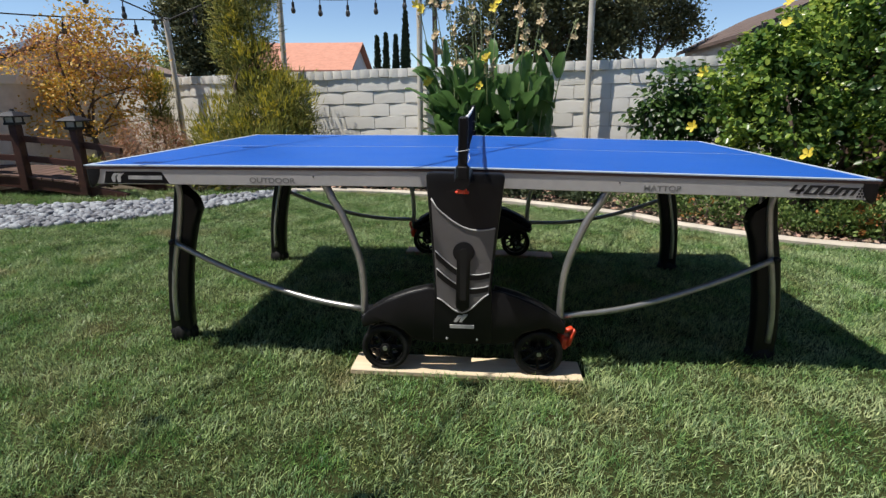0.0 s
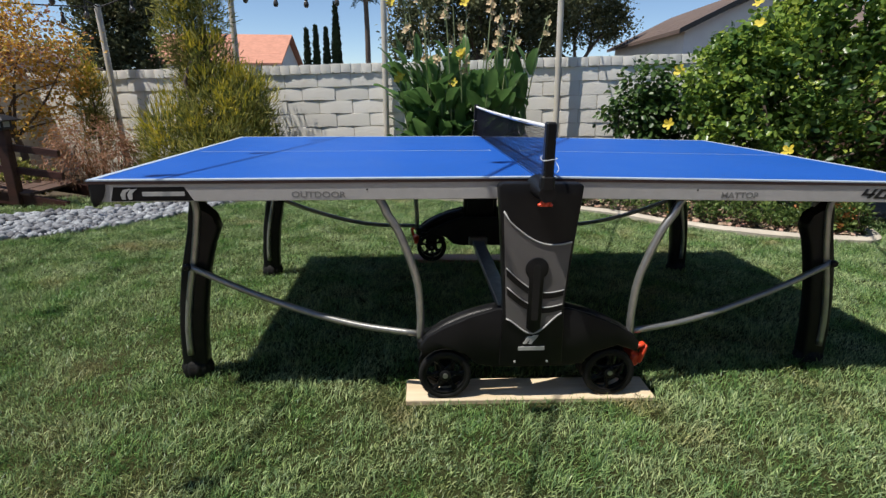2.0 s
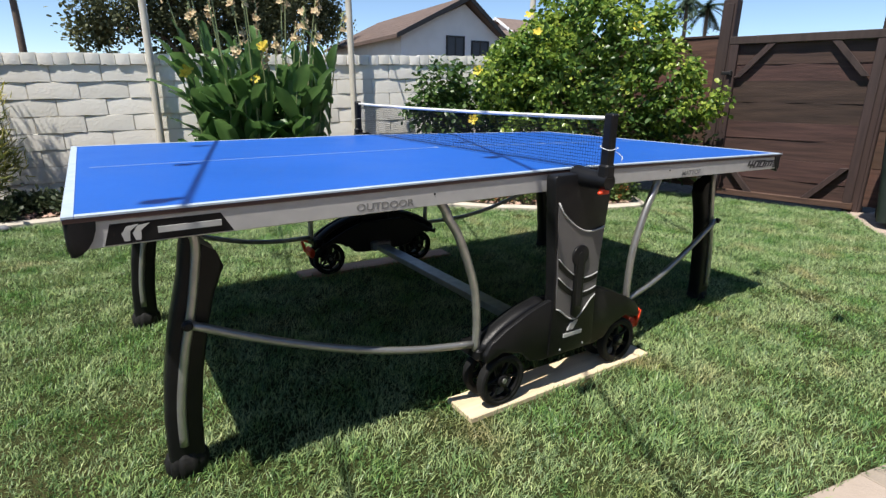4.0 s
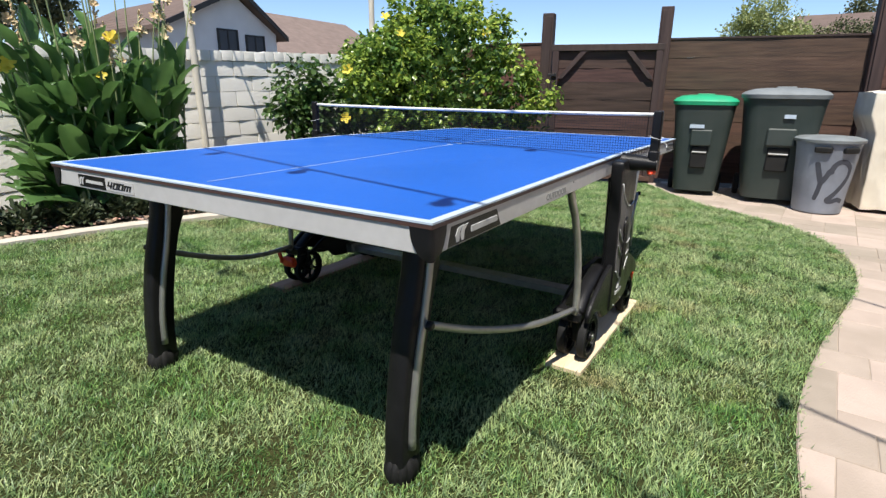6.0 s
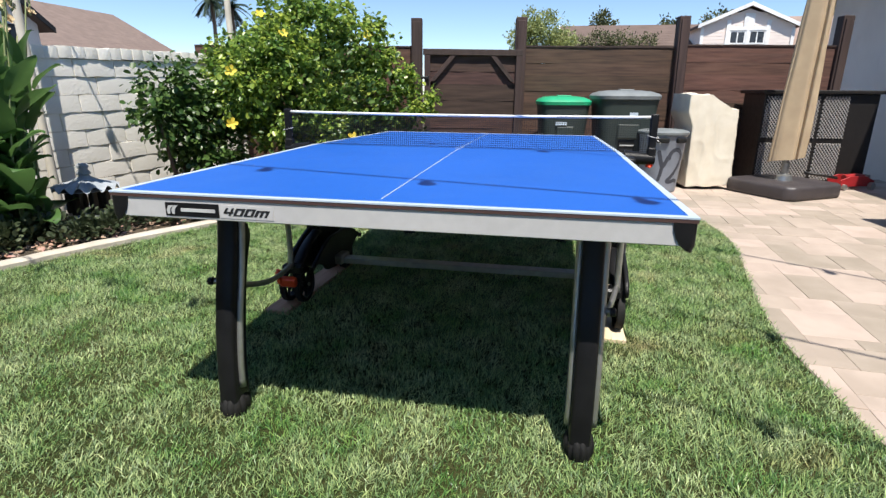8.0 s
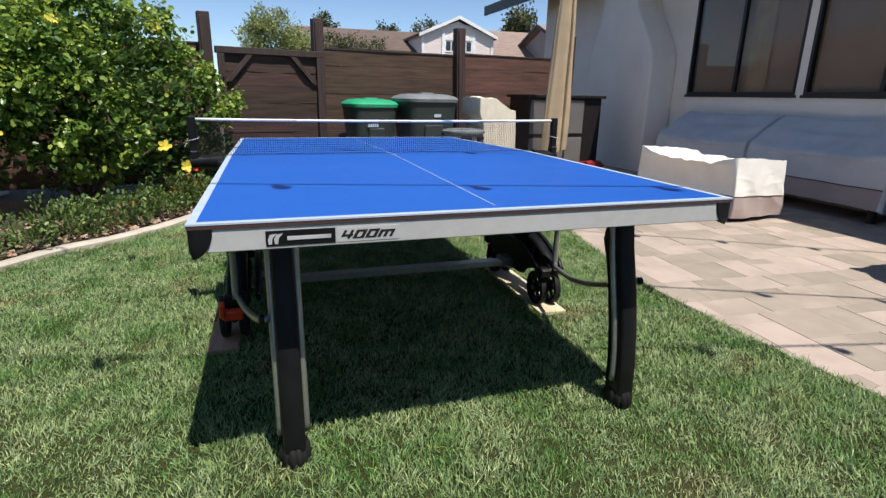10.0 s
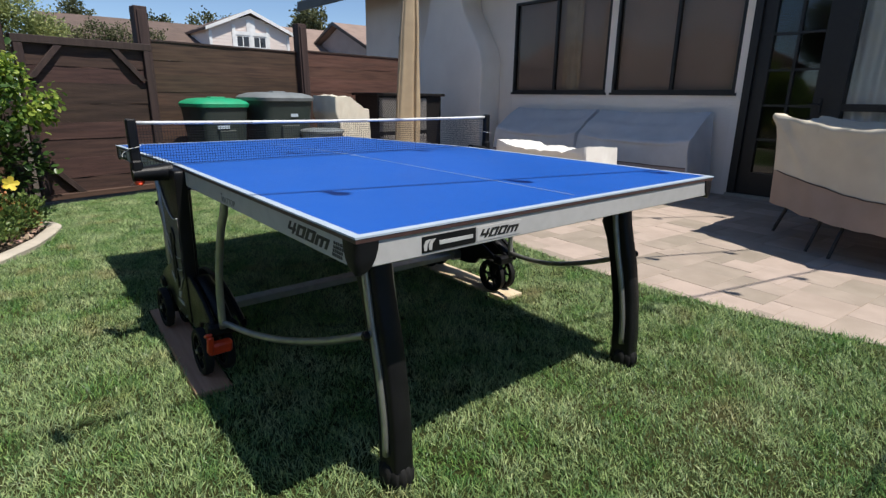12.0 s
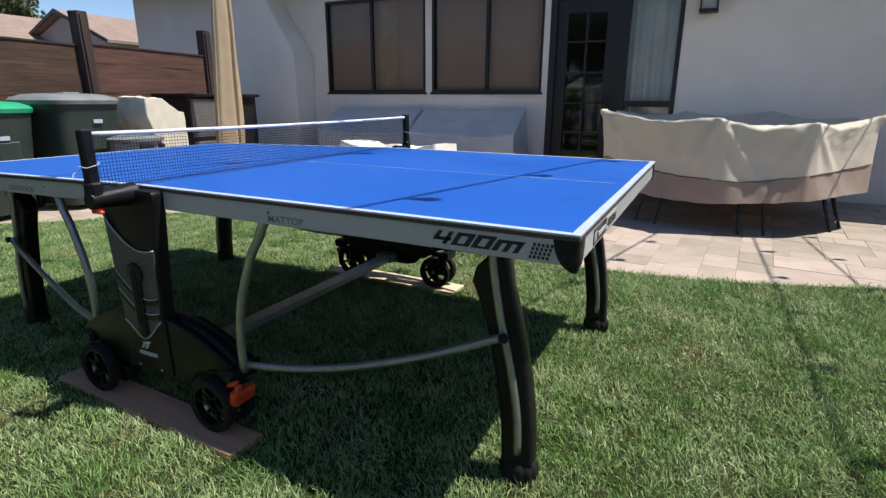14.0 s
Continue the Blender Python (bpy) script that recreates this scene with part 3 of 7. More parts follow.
def square_number(high, wide, at):
    """The number 400m in slanted square strokes, drawn in x and y, its middle at the origin."""
    k = 0.24
    bars, x = [], 0.0
    bars += [(0, k, 0.4, 1), (0, 0.98, 0.28, 0.28 + k), (0.62, 0.62 + k, 0, 1)]
    for x in (1.1, 2.2):
        lo = 0.0
        bars += [(x, x + k + 0.06, lo, 1), (x + 0.92 - k, x + 0.98, lo, 1), (x + k, x + 0.98 - k, 1 - k, 1), (x + k, x + 0.98 - k, 0, 0.16)]
    bars += [(3.3, 3.3 + k + 0.06, 0, 0.86), (3.3 + k, 4.5, 0.86 - k, 0.86), (3.84, 3.84 + k + 0.04, 0, 0.86 - k), (4.38, 4.4 + k, 0, 0.86)]
    bm = bmesh.new()
    for x0, x1, z0, z1 in bars:
        if z1 <= z0:
            continue
        pts = [((px - 2.32 + 0.45 * (pz - 0.5)) * wide / 4.64, (pz - 0.5) * high) for px, pz in ((x0, z0), (x1, z0), (x1, z1), (x0, z1))]
        lo = [bm.verts.new((*p, -0.0006)) for p in pts]
        hi = [bm.verts.new((*p, 0.0008)) for p in pts]
        bm.faces.new(hi)
        for i in range(4):
            bm.faces.new((lo[i], lo[(i + 1) % 4], hi[(i + 1) % 4], hi[i]))
    bm.transform(at)
    return bm


for s, U in ((-1, UP_NEAR), (1, UP_FAR)):
    y = s * 0.7592

    def at(x, z):
        return pose(-s * x, y, z) @ U
    lettering("lettering", "OUTDOOR", 0.026, M_GREYINK, table, at(-0.68, 0.717), "grey outlined word on the rail", 0, 1.25, 0.0006)
    lettering("lettering", "MATTOP", 0.026, M_GREYINK, table, at(0.672 if s < 0 else 0.588, 0.717), "grey outlined word on the rail", 0, 1.2, 0.0006)
    t_part("lettering", square_number(0.031, 0.21, at(1.195 if s < 0 else 1.143, 0.721)), M_INK, "bold black square number 400m on the rail")
    bm = bmesh.new()
    for r in range(4):
        for c in range(5):
            join(bm, box(-s * ((1.305 if s < 0 else 1.266) + 0.0094 * c + 0.003 * r), y, 0.703 + 0.0092 * r, 0.0058, 0.0016, 0.007))
    t_part("dot_pattern", bm, M_INK, "black rectangles printed on the rail")
    t_part("name_plate", prism([(-s * a, z) for a, z in ((-1.307, 0.695), (-1.294, 0.738), (-1.085, 0.738), (-1.06, 0.695))], "y", min(y, y - s * 0.002), max(y, y - s * 0.002) + 0.0004), M_BLACK, "black name plate")
    t_part("name_bar", span(*sorted((-s * -1.21, -s * -1.085)), y - 0.003, y + 0.003, 0.71, 0.723), M_GREYLINE, "pale grey maker's name bar")
    for k in range(2):
        a = -1.262 + 0.02 * k
        t_part("name_mark", prism([(-s * q, z) for q, z in ((a - 0.01, 0.7), (a, 0.7), (a + 0.002, 0.72), (a + 0.018, 0.733), (a - 0.004, 0.73), (a - 0.014, 0.715))], "y", y - 0.0018, y + 0.0018), M_GREYLINE, "pale grey maker's mark")
    for xx in (-0.53, 0.53):
        t_part("rail_screw", lathe([(0, -0.001), (0.003, -0.001), (0.003, 0.001), (0, 0.001)], 10, pose(xx, y, 0.725, 90)), M_INK)
for s in (-1, 1):
    x = s * 1.3664
    UE = UP_END if s < 0 else pose(0, 0, 0, 90, 0, 90)
    f = s
    t_part("name_plate", span(x - 0.001, x + 0.001, *sorted((-f * 0.596, -f * 0.436)), 0.699, 0.736), M_BLACK, "black name plate")
    t_part("name_bar", span(x - 0.003, x + 0.003, *sorted((-f * 0.548, -f * 0.447)), 0.7125, 0.7215), M_GREYLINE, "pale grey maker's name bar")
    for k in range(2):
        a = 0.583 - 0.014 * k
        t_part("name_mark", prism([(-f * q, z) for q, z in ((a + 0.007, 0.704), (a, 0.704), (a - 0.002, 0.718), (a - 0.012, 0.729), (a + 0.003, 0.727), (a + 0.009, 0.715))], "x", x - 0.0018, x + 0.0018), M_GREYLINE, "pale grey maker's mark")
    t_part("model_label", span(x - 0.001, x + 0.001, *sorted((-f * 0.432, -f * 0.279)), 0.7, 0.735), M_APRON, "pale printed plate")
    t_part("lettering", square_number(0.021, 0.128, pose(x + s * 0.0012, -f * 0.356, 0.7175) @ UE), M_INK, "bold black square number 400m on a pale plate")


def crown(ob, rise=0.015):
    """The two halves of the top meet a little higher at the net than at their outer ends."""
    for o in ob.children_recursive:
        if o.matrix_basis == Matrix.Identity(4):
            for v in o.data.vertices:
                if v.co.z > 0.66:
                    v.co.z += rise * max(0.0, 1 - abs(v.co.x) / 1.37)


crown(table)

# ---- net with its posts ----
net = thing("table_net", "black table tennis net with white top tape across the blue table", "net", T_AT @ pose(0, 0, 0.014))
for s in (-1, 1):
    po = part("post", box(0, s * 0.897, 0.845, 0.03, 0.034, 0.185, 0.005), M_BLACK, net, "black plastic net post")
    part("arm", tube([(0, s * 0.78, 0.738), (0, s * 0.83, 0.737), (0, s * 0.915, 0.735)], [0.036, 0.031, 0.025], 14), M_BLACK, net, "black plastic post arm", 40)
    part("post_foot", box(0, s * 0.897, 0.765, 0.042, 0.04, 0.05, 0.008), M_BLACK, net)
    part("knob", join(lathe([(0, -0.006), (0.015, -0.006), (0.017, 0.0), (0.015, 0.008), (0, 0.008)], 14, pose(0, s * 0.895, 0.704)), box(0, s * 0.895, 0.7, 0.045, 0.014, 0.009, 0.003)), M_ORANGE, net, "orange adjusting knob", 40)
    part("cord", tube([(0.016, s * 0.897, 0.84), (0.02, s * 0.918, 0.838), (0, s * 0.922, 0.835), (-0.02, s * 0.915, 0.832), (-0.018, s * 0.88, 0.84), (0.01, s * 0.878, 0.842), (0.022, s * 0.93, 0.815), (0.016, s * 0.936, 0.8)], 0.001, 6, 4), M_TAPE, net, "white tying cord", True)
bm = bmesh.new()
def strand(a, b, w):
    a, b = Vector(a), Vector(b)
    d = (b - a).normalized()
    n = d.cross(Vector((1, 0, 0))).normalized() * w
    for q in (n, Vector((w, 0, 0))):
        bm.faces.new([bm.verts.new(v) for v in (a - q, b - q, b + q, a + q)])
def net_top(y):
    return 0.922 - 0.006 * (1 - (y / 0.88) ** 2)
for k in range(171):
    y = -0.88 + 1.76 * k / 170
    strand((0, y, 0.766), (0, y, net_top(y) - 0.006), 0.00065)
for k in range(15):
    z = 0.768 + 0.0102 * k
    for j in range(8):
        ya, yb = -0.88 + 0.22 * j, -0.66 + 0.22 * j
        strand((0, ya, z - 0.003 * (1 - (ya / 0.88) ** 2) * k / 15), (0, yb, z - 0.003 * (1 - (yb / 0.88) ** 2) * k / 15), 0.00065)
part("netting", bm, M_NETBLACK, net, "black knotted netting")
part("top_tape", tube([(0, y, net_top(y) + 0.001) for y in np.linspace(-0.882, 0.882, 25)], 0.0065, 8), M_TAPE, net, "white folded top tape", True)
for y0, w in ((-0.62, 0.16), (-0.1, 0.16), (0.45, 0.16)):
    for s in (-1, 1):
        part("tape_print", span(s * 0.0066 - 0.0006, s * 0.0066 + 0.0006, y0, y0 + w, net_top(y0) - 0.0025, net_top(y0) + 0.002), M_GREYINK, net, "faint grey printed bar")

# ---- boards under the wheels ----
for s in (-1, 1):
    b = part("board", box(0, 0, 0, 0.87 if s < 0 else 0.96, 0.142 if s < 0 else 0.125, 0.032, 0.003), M_PINE if s < 0 else M_BROWNBOARD)
    b.matrix_basis = pose(0.022, -0.745, -0.004, 0, 0.3, -0.8) if s < 0 else pose(0.06, 0.8, -0.003, 0, 0.3, -2.6)
    tagged(b, "pale pine board lying on the grass under the table wheels" if s < 0 else "reddish brown board lying on the grass under the table wheels", "board", "boards under the table")

# ---- block wall along the back ----
WALL = pose(0, 4.08, 0, 0, 0, YARD) @ pose(0, 0, 0, 0, -1.45, 0)
wall_north = thing("wall_north", "cream painted slump block garden wall with a row of cap blocks", "wall", WALL, kind="structure")
part("wall_core", span(-5.6, 4.4, 0.012, 0.15, -0.35, 1.248), M_MORTAR, wall_north)


def slump_block(name, lx, lz, ly, seed, bulge=0.0055):
    """A rough block with sagging faces; lx long, lz high, ly deep, its front at y = 0."""
    rnd = random.Random(seed)
    nx, nz = 5, 3
    verts, faces = [], []
    for j in range(nz):
        for i in range(nx):
            u, v = i / (nx - 1), j / (nz - 1)
            ex = min(u, 1 - u) * 4
            ez = min(v, 1 - v) * 2
            y = -bulge * min(1, ex) * (0.35 + 0.65 * min(1, ez + 0.25)) * rnd.uniform(0.88, 1.12)
            dz = rnd.uniform(-0.007, 0.004) if j == 0 else rnd.uniform(-0.003, 0.003)
            verts.append(((u - 0.5) * lx, y, v * lz + dz))
    front = len(verts)
    for x, z in ((-lx / 2, 0), (lx / 2, 0), (lx / 2, lz), (-lx / 2, lz)):
        verts.append((x, ly, z))
    for j in range(nz - 1):
        for i in range(nx - 1):
            a = j * nx + i
            faces.append((a, a + 1, a + nx + 1, a + nx))
    top = [(nz - 1) * nx + i for i in range(nx)]
    bot = list(range(nx))
    lef = [j * nx for j in range(nz)]
    rig = [j * nx + nx - 1 for j in range(nz)]
    faces += [tuple(top) + (front + 2, front + 3), tuple(bot[::-1]) + (front, front + 1), tuple(lef) + (front + 3, front), tuple(rig[::-1]) + (front + 1, front + 2), (front + 1, front, front + 3, front + 2)]
    me = bpy.data.meshes.new(name)
    me.from_pydata(verts, [], faces)
    me.materials.append(M_BLOCK)
    me.shade_smooth()
    me.set_sharp_from_angle(angle=radians(35))
    return me


BLOCKS = [slump_block("block", 0.4, 0.147, 0.06, k) for k in range(7)]
CAPS = [slump_block("cap_block", 0.119, 0.1, 0.2, 20 + k, 0.008) for k in range(5)]
rb = random.Random(5)
for row in range(8):
    z = 1.25 - 0.155 * (row + 1)
    for k in range(24):
        x = -5.4 + 0.41 * k + (0.205 if row % 2 else 0)
        ob = part("block", rb.choice(BLOCKS), None, wall_north)
        ob.matrix_basis = pose(x, rb.uniform(-0.004, 0.005), z + 0.004, rb.uniform(-0.35, 0.35) - 1.6, rb.uniform(-0.35, 0.35), rb.uniform(-0.15, 0.15))
for k in range(80):
    ob = part("cap_block", rb.choice(CAPS), None, wall_north)
    ob.matrix_basis = pose(-5.5 + 0.1245 * k, -0.014 + rb.uniform(-0.005, 0.005), 1.25 + rb.uniform(-0.004, 0.006), rb.uniform(-1, 1), rb.uniform(-1, 1), rb.uniform(-1.5, 1.5))
# the side wall, seen on its shaded face
WALL_W = pose(-5.42, 5.0, 0, 0, 0, YARD - 90)
wall_west = thing("wall_west", "tan block garden wall with its face in shade", "wall", WALL_W, kind="structure")
part("wall_core", span(0, 10.2, -0.02, 0.12, -0.2, 1.14), M_MORTAR, wall_west)
for row in range(7):
    for k in range(24):
        ob = part("block", rb.choice(BLOCKS), None, wall_west)
        ob.matrix_basis = pose(0.2 + 0.41 * k + (0.205 if row % 2 else 0), -0.03, 0.985 - 0.155 * row, rb.uniform(-1, 1), 0, rb.uniform(-0.6, 0.6))
for k in range(81):
    ob = part("cap_block", rb.choice(CAPS), None, wall_west)
    ob.matrix_basis = pose(0.0 + 0.1245 * k, -0.05, 1.14 + 0.0, 0, rb.uniform(-1, 1), rb.uniform(-1.5, 1.5))

# ---- timber fence and gate ----
FENCE = pose(4.42, 0.015, 0, 0, 0, 9.0)


def plank_mesh(name, length, high, seed, wood=M_FENCE):
    rnd = random.Random(seed)
    n = 6
    verts, faces = [], []
    for i in range(n + 1):
        y = length * i / n
        s = rnd.uniform(-0.004, 0.004)
        w = rnd.uniform(-0.003, 0.003)
        verts += [(s, y, w), (s, y, high + w), (s + 0.022, y, high + w), (s + 0.022, y, w)]
    for i in range(n):
        a, b = 4 * i, 4 * i + 4
        for k in range(4):
            faces.append((a + k, b + k, b + (k + 1) % 4, a + (k + 1) % 4))
    faces += [(0, 1, 2, 3), (4 * n + 3, 4 * n + 2, 4 * n + 1, 4 * n)]
    me = bpy.data.meshes.new(name)
    me.from_pydata(verts, [], faces)
    me.materials.append(wood)
    return me


fence = thing("fence", "dark brown stained fence of horizontal timber planks", "fence", FENCE, kind="structure")
FENCE_PLANKS = {}
for y0, y1, top in ((-3.9, -2.0, 1.60), (-2.0, -0.02, 1.575), (1.2, 4.0, 1.56)):
    z = top
    k = 0
    while z > 0.05:
        h = (0.19, 0.145, 0.185, 0.15)[k % 4]
        key = (round(y1 - y0, 2), k % 4, k % 3)
        if key not in FENCE_PLANKS:
            FENCE_PLANKS[key] = plank_mesh("plank", y1 - y0, h + 0.004, hash(key) % 1000)
        ob = part("plank", FENCE_PLANKS[key], None, fence)
        ob.matrix_basis = pose(0.006 * (k % 2) + rb.uniform(0, 0.004), y0, z - h, 0, -1.0, 0)
        z -= h
        k += 1
    part("cap_rail", span(-0.012, 0.05, y0, y1, top, top + 0.018), M_POST, fence)


def fence_post(x, y, h, tilt):
    bm = join(box(0, 0, h / 2, 0.13, 0.13, h, 0.006), box(-0.075, 0.0, h * 0.5 - 0.02, 0.022, 0.09, h - 0.04, 0.003))
    ob = part("fence_post", bm, M_POST, None, at=FENCE @ pose(x, y, -0.02, tilt[0], tilt[1], 0))
    return tagged(ob, "tall dark brown square timber post of the fence", "post", "fence posts")


fence_post(0.0, -0.07, 1.93, (0, 0))
fence_post(-0.03, -2.05, 1.95, (-1.2, 0))
fence_post(-0.12, 1.2, 1.9, (0, 0.5))
fence_post(0.02, -3.96, 1.97, (0, 0))

GATE = pose(4.30, 0.0, 0, 0, 0, 14.5)
gate = thing("gate", "dark brown timber garden gate with diagonal corner braces", "gate", GATE)
z, k = 1.46, 0
while z > 0.1:
    h = (0.185, 0.15, 0.19)[k % 3]
    key = ("g", k % 3)
    if key not in FENCE_PLANKS:
        FENCE_PLANKS[key] = plank_mesh("plank", 1.14, h + 0.004, k + 77, M_GATE)
    ob = part("plank", FENCE_PLANKS[key], None, gate)
    ob.matrix_basis = pose(0.006 * (k % 2), -0.06, z - h, 0, -0.8, 0)
    z -= h
    k += 1
part("top_rail", span(-0.05, 0.03, -0.09, 1.12, 1.46, 1.53, 0.004), M_POST, gate)
part("bottom_rail", span(-0.05, 0.02, -0.09, 1.13, 0.03, 0.085, 0.004), M_FENCE, gate)
for y in (-0.045, 1.07):
    part("stile", span(-0.048, -0.002, y - 0.035, y + 0.035, 0.085, 1.46, 0.004), M_POST, gate)
for s, y in ((1, -0.01), (-1, 1.04)):
    for zz, d in ((1.46, -1), (0.085, 1)):
        bm = prism([(y, zz + d * 0.30), (y + s * 0.06, zz + d * 0.30), (y + s * 0.32, zz + d * 0.0), (y + s * 0.25, zz)], "x", -0.045, -0.004, 0.003)
        part("brace", bm, M_POST, gate)
part("latch", join(box(-0.06, 1.1, 1.2, 0.02, 0.1, 0.03, 0.004), box(-0.075, 1.06, 1.2, 0.02, 0.02, 0.05, 0.004)), M_DARKFRAME, gate, "black metal latch")

# ---- house ----
HY = -5.12
wall_south = thing("wall_south", "warm white stucco house wall in shade with large windows", "wall", kind="structure")
TOP = 3.15
for x0, x1, z0, z1 in ((-8.0, -1.14, -0.05, TOP), (-1.14, 0.38, 2.28, TOP), (0.38, 0.46, -0.05, TOP), (0.46, 3.84, -0.05, 1.13), (0.46, 3.84, 2.42, TOP), (2.04, 2.14, 1.13, 2.42), (3.84, 8.2, -0.05, TOP)):
    part("stucco_panel", span(x0, x1, HY - 0.2, HY, z0, z1), M_STUCCO, wall_south)
part("end_wall", span(8.0, 8.2, -11, HY - 0.2, -0.05, TOP), M_STUCCO, wall_south)
part("gable", prism([(-11, TOP), (HY, TOP), (-8, TOP + 1.15)], "x", 8.0, 8.2), M_STUCCO, wall_south)
chim = [(4.12, -0.05), (4.12, 1.6), (4.16, 1.75), (4.32, 2.0), (4.56, 2.34), (4.62, 2.5), (4.64, 3.6), (5.44, 3.6), (5.44, 2.5), (5.5, 2.2), (5.66, 1.85), (5.72, 1.6), (5.72, -0.05)]
chimney = part("chimney", prism(chim, "y", HY, -4.68, 0.03, 3), M_STUCCO, None, smooth=35)
tagged(chimney, "stucco chimney breast with curved sloping shoulders on the house wall", "chimney", kind="structure")
M_SHINGLE = mat("brown_roof_tile", (0.14, 0.085, 0.06), (0.1, 0.065, 0.05), 6, 0.85, 0.5, 40, rnd=0.15, island=0.0, stain=0.3)
roof = thing("roof", "brown tiled roof with a dark timber eave", "roof", kind="structure")
part("roof_deck", prism([(-4.42, 3.0), (-4.42, 3.06), (-8.0, 4.4), (-12, 2.9), (-12, 2.84), (-8.0, 4.33)], "x", -8.5, 9.9), M_SHINGLE, roof)
part("fascia", span(-8.5, 9.95, -4.435, -4.4, 2.86, 3.06), M_DARKFRAME, roof)
for k in range(24):
    part("rafter", prism([(-4.44, 3.0), (-4.44, 2.92), (-5.2, 3.2), (-5.2, 3.28)], "x", -8.2 + 0.75 * k, -8.14 + 0.75 * k), M_DARKFRAME, roof)

# dark brown on all room surfaces paints in the dimness behind the glass
M_ROOM = mat("room_painted_dim", (0.1, 0.085, 0.07), None, 2, 0.9)
M_CURTAIN = mat("tan_curtain", (0.7, 0.56, 0.48), (0.64, 0.52, 0.44), 4, 0.9, 0.3, 200)
M_SHEER = mat("pale_grey_curtain", (0.86, 0.83, 0.8), (0.76, 0.73, 0.7), 5, 0.9, 0.3, 200)
part("room_back", join(span(-1.6, 4.2, -7.2, -7.1, -0.05, 2.6), span(-1.7, -1.6, -7.1, HY - 0.2, -0.05, 2.6), span(4.2, 4.3, -7.1, HY - 0.2, -0.05, 2.6), span(-1.7, 4.3, -7.2, HY - 0.2, 2.6, 2.7), span(-1.7, 4.3, -7.2, HY - 0.2, -0.1, -0.05)), M_ROOM, wall_south, "room behind the windows, its dimness put into a dark colour")


def curtain(name, x0, x1, z0, z1, y, amp, waves, material, parent):
    return part(name, grid_mesh(name, lambda u, v: (x0 + (x1 - x0) * u, y + amp * math.sin(u * waves * 2 * math.pi + 0.6 * math.sin(3 * v)) * (0.5 + 0.5 * v), z1 + (z0 - z1) * v), 12 * waves, 5), material, parent, smooth=True)


def window_unit(name, x0, x1, z0, z1, split):
    w = thing(name, "dark framed sliding window with tan curtains behind the glass", "window", kind="structure")
    f = 0.034
    part("window_frame", join(span(x0, x1, HY - 0.055, HY + 0.005, z0, z0 + f), span(x0, x1, HY - 0.055, HY + 0.005, z1 - f, z1), span(x0, x0 + f, HY - 0.055, HY + 0.005, z0 + f, z1 - f), span(x1 - f, x1, HY - 0.055, HY + 0.005, z0 + f, z1 - f)), M_DARKFRAME, w, "dark bronze window frame")
    part("mullion", span(split - 0.019, split + 0.019, HY - 0.045, HY + 0.003, z0 + f, z1 - f), M_DARKFRAME, w)
    for a, b in ((x0 + f, split - 0.019), (split + 0.019, x1 - f)):
        g = part("pane", span(a, b, HY - 0.03, HY - 0.025, z0 + f, z1 - f), M_SCREENED, w)
        g.visible_shadow = False
    part("window_sill", span(x0 - 0.02, x1 + 0.02, HY - 0.02, HY + 0.02, z0 - 0.03, z0), M_DARKFRAME, w)
    return w


w1 = window_unit("window_1", 2.14, 3.84, 1.13, 2.42, 3.03)
w2 = window_unit("window_2", 0.46, 2.04, 1.13, 2.42, 1.22)
curtain("curtain", 2.2, 3.8, 1.1, 2.45, HY - 0.085, 0.006, 2, M_CURTAIN, w1)
curtain("curtain_edge", 2.62, 2.92, 1.1, 2.45, HY - 0.068, 0.006, 3, mat("beige_curtain", (0.85, 0.7, 0.52), None, 5, 0.9), w1)
curtain("curtain", 0.5, 2.0, 1.1, 2.45, HY - 0.085, 0.006, 2, M_CURTAIN, w2)

door_1 = thing("door_1", "dark glazed patio door with small panes and a curtained side window", "door", kind="structure")
part("door_frame", join(span(-1.14, 0.38, HY - 0.12, HY + 0.01, 2.2, 2.28), span(0.30, 0.38, HY - 0.12, HY + 0.01, 0.0, 2.2), span(-0.56, -0.44, HY - 0.12, HY + 0.01, 0.0, 2.2), span(-1.14, -1.09, HY - 0.12, HY + 0.01, 0.0, 2.2)), M_DARKFRAME, door_1, "dark door frame")
leafd = part("door_leaf", join(span(-0.44, -0.3, HY - 0.09, HY - 0.03, 0.0, 2.2), span(0.17, 0.30, HY - 0.09, HY - 0.03, 0.0, 2.2), span(-0.3, 0.17, HY - 0.09, HY - 0.03, 0.0, 0.28), span(-0.3, 0.17, HY - 0.09, HY - 0.03, 2.05, 2.2)), M_DARKFRAME, door_1, "dark painted door leaf")
for z in (0.64, 1.0, 1.36, 1.72):
    part("glazing_bar", span(-0.3, 0.17, HY - 0.085, HY - 0.035, z - 0.012, z + 0.012), M_DARKFRAME, leafd)
for k in range(5):
    zz = [0.28, 0.652, 1.012, 1.372, 1.732][k]
    part("glazing_bar", span(-0.078, -0.052, HY - 0.085, HY - 0.035, zz, [0.628, 0.988, 1.348, 1.708, 2.05][k]), M_DARKFRAME, leafd)
g = part("pane", span(-0.3, 0.17, HY - 0.065, HY - 0.06, 0.28, 2.05), M_GLASS, leafd); g.visible_shadow = False
part("handle", join(box(-0.37, HY - 0.02, 1.0, 0.03, 0.02, 0.16, 0.004), tube([(-0.37, HY - 0.02, 1.02), (-0.37, HY + 0.03, 1.02), (-0.28, HY + 0.035, 1.02)], 0.008, 8)), M_DARKFRAME, leafd, "dark metal lever handle")
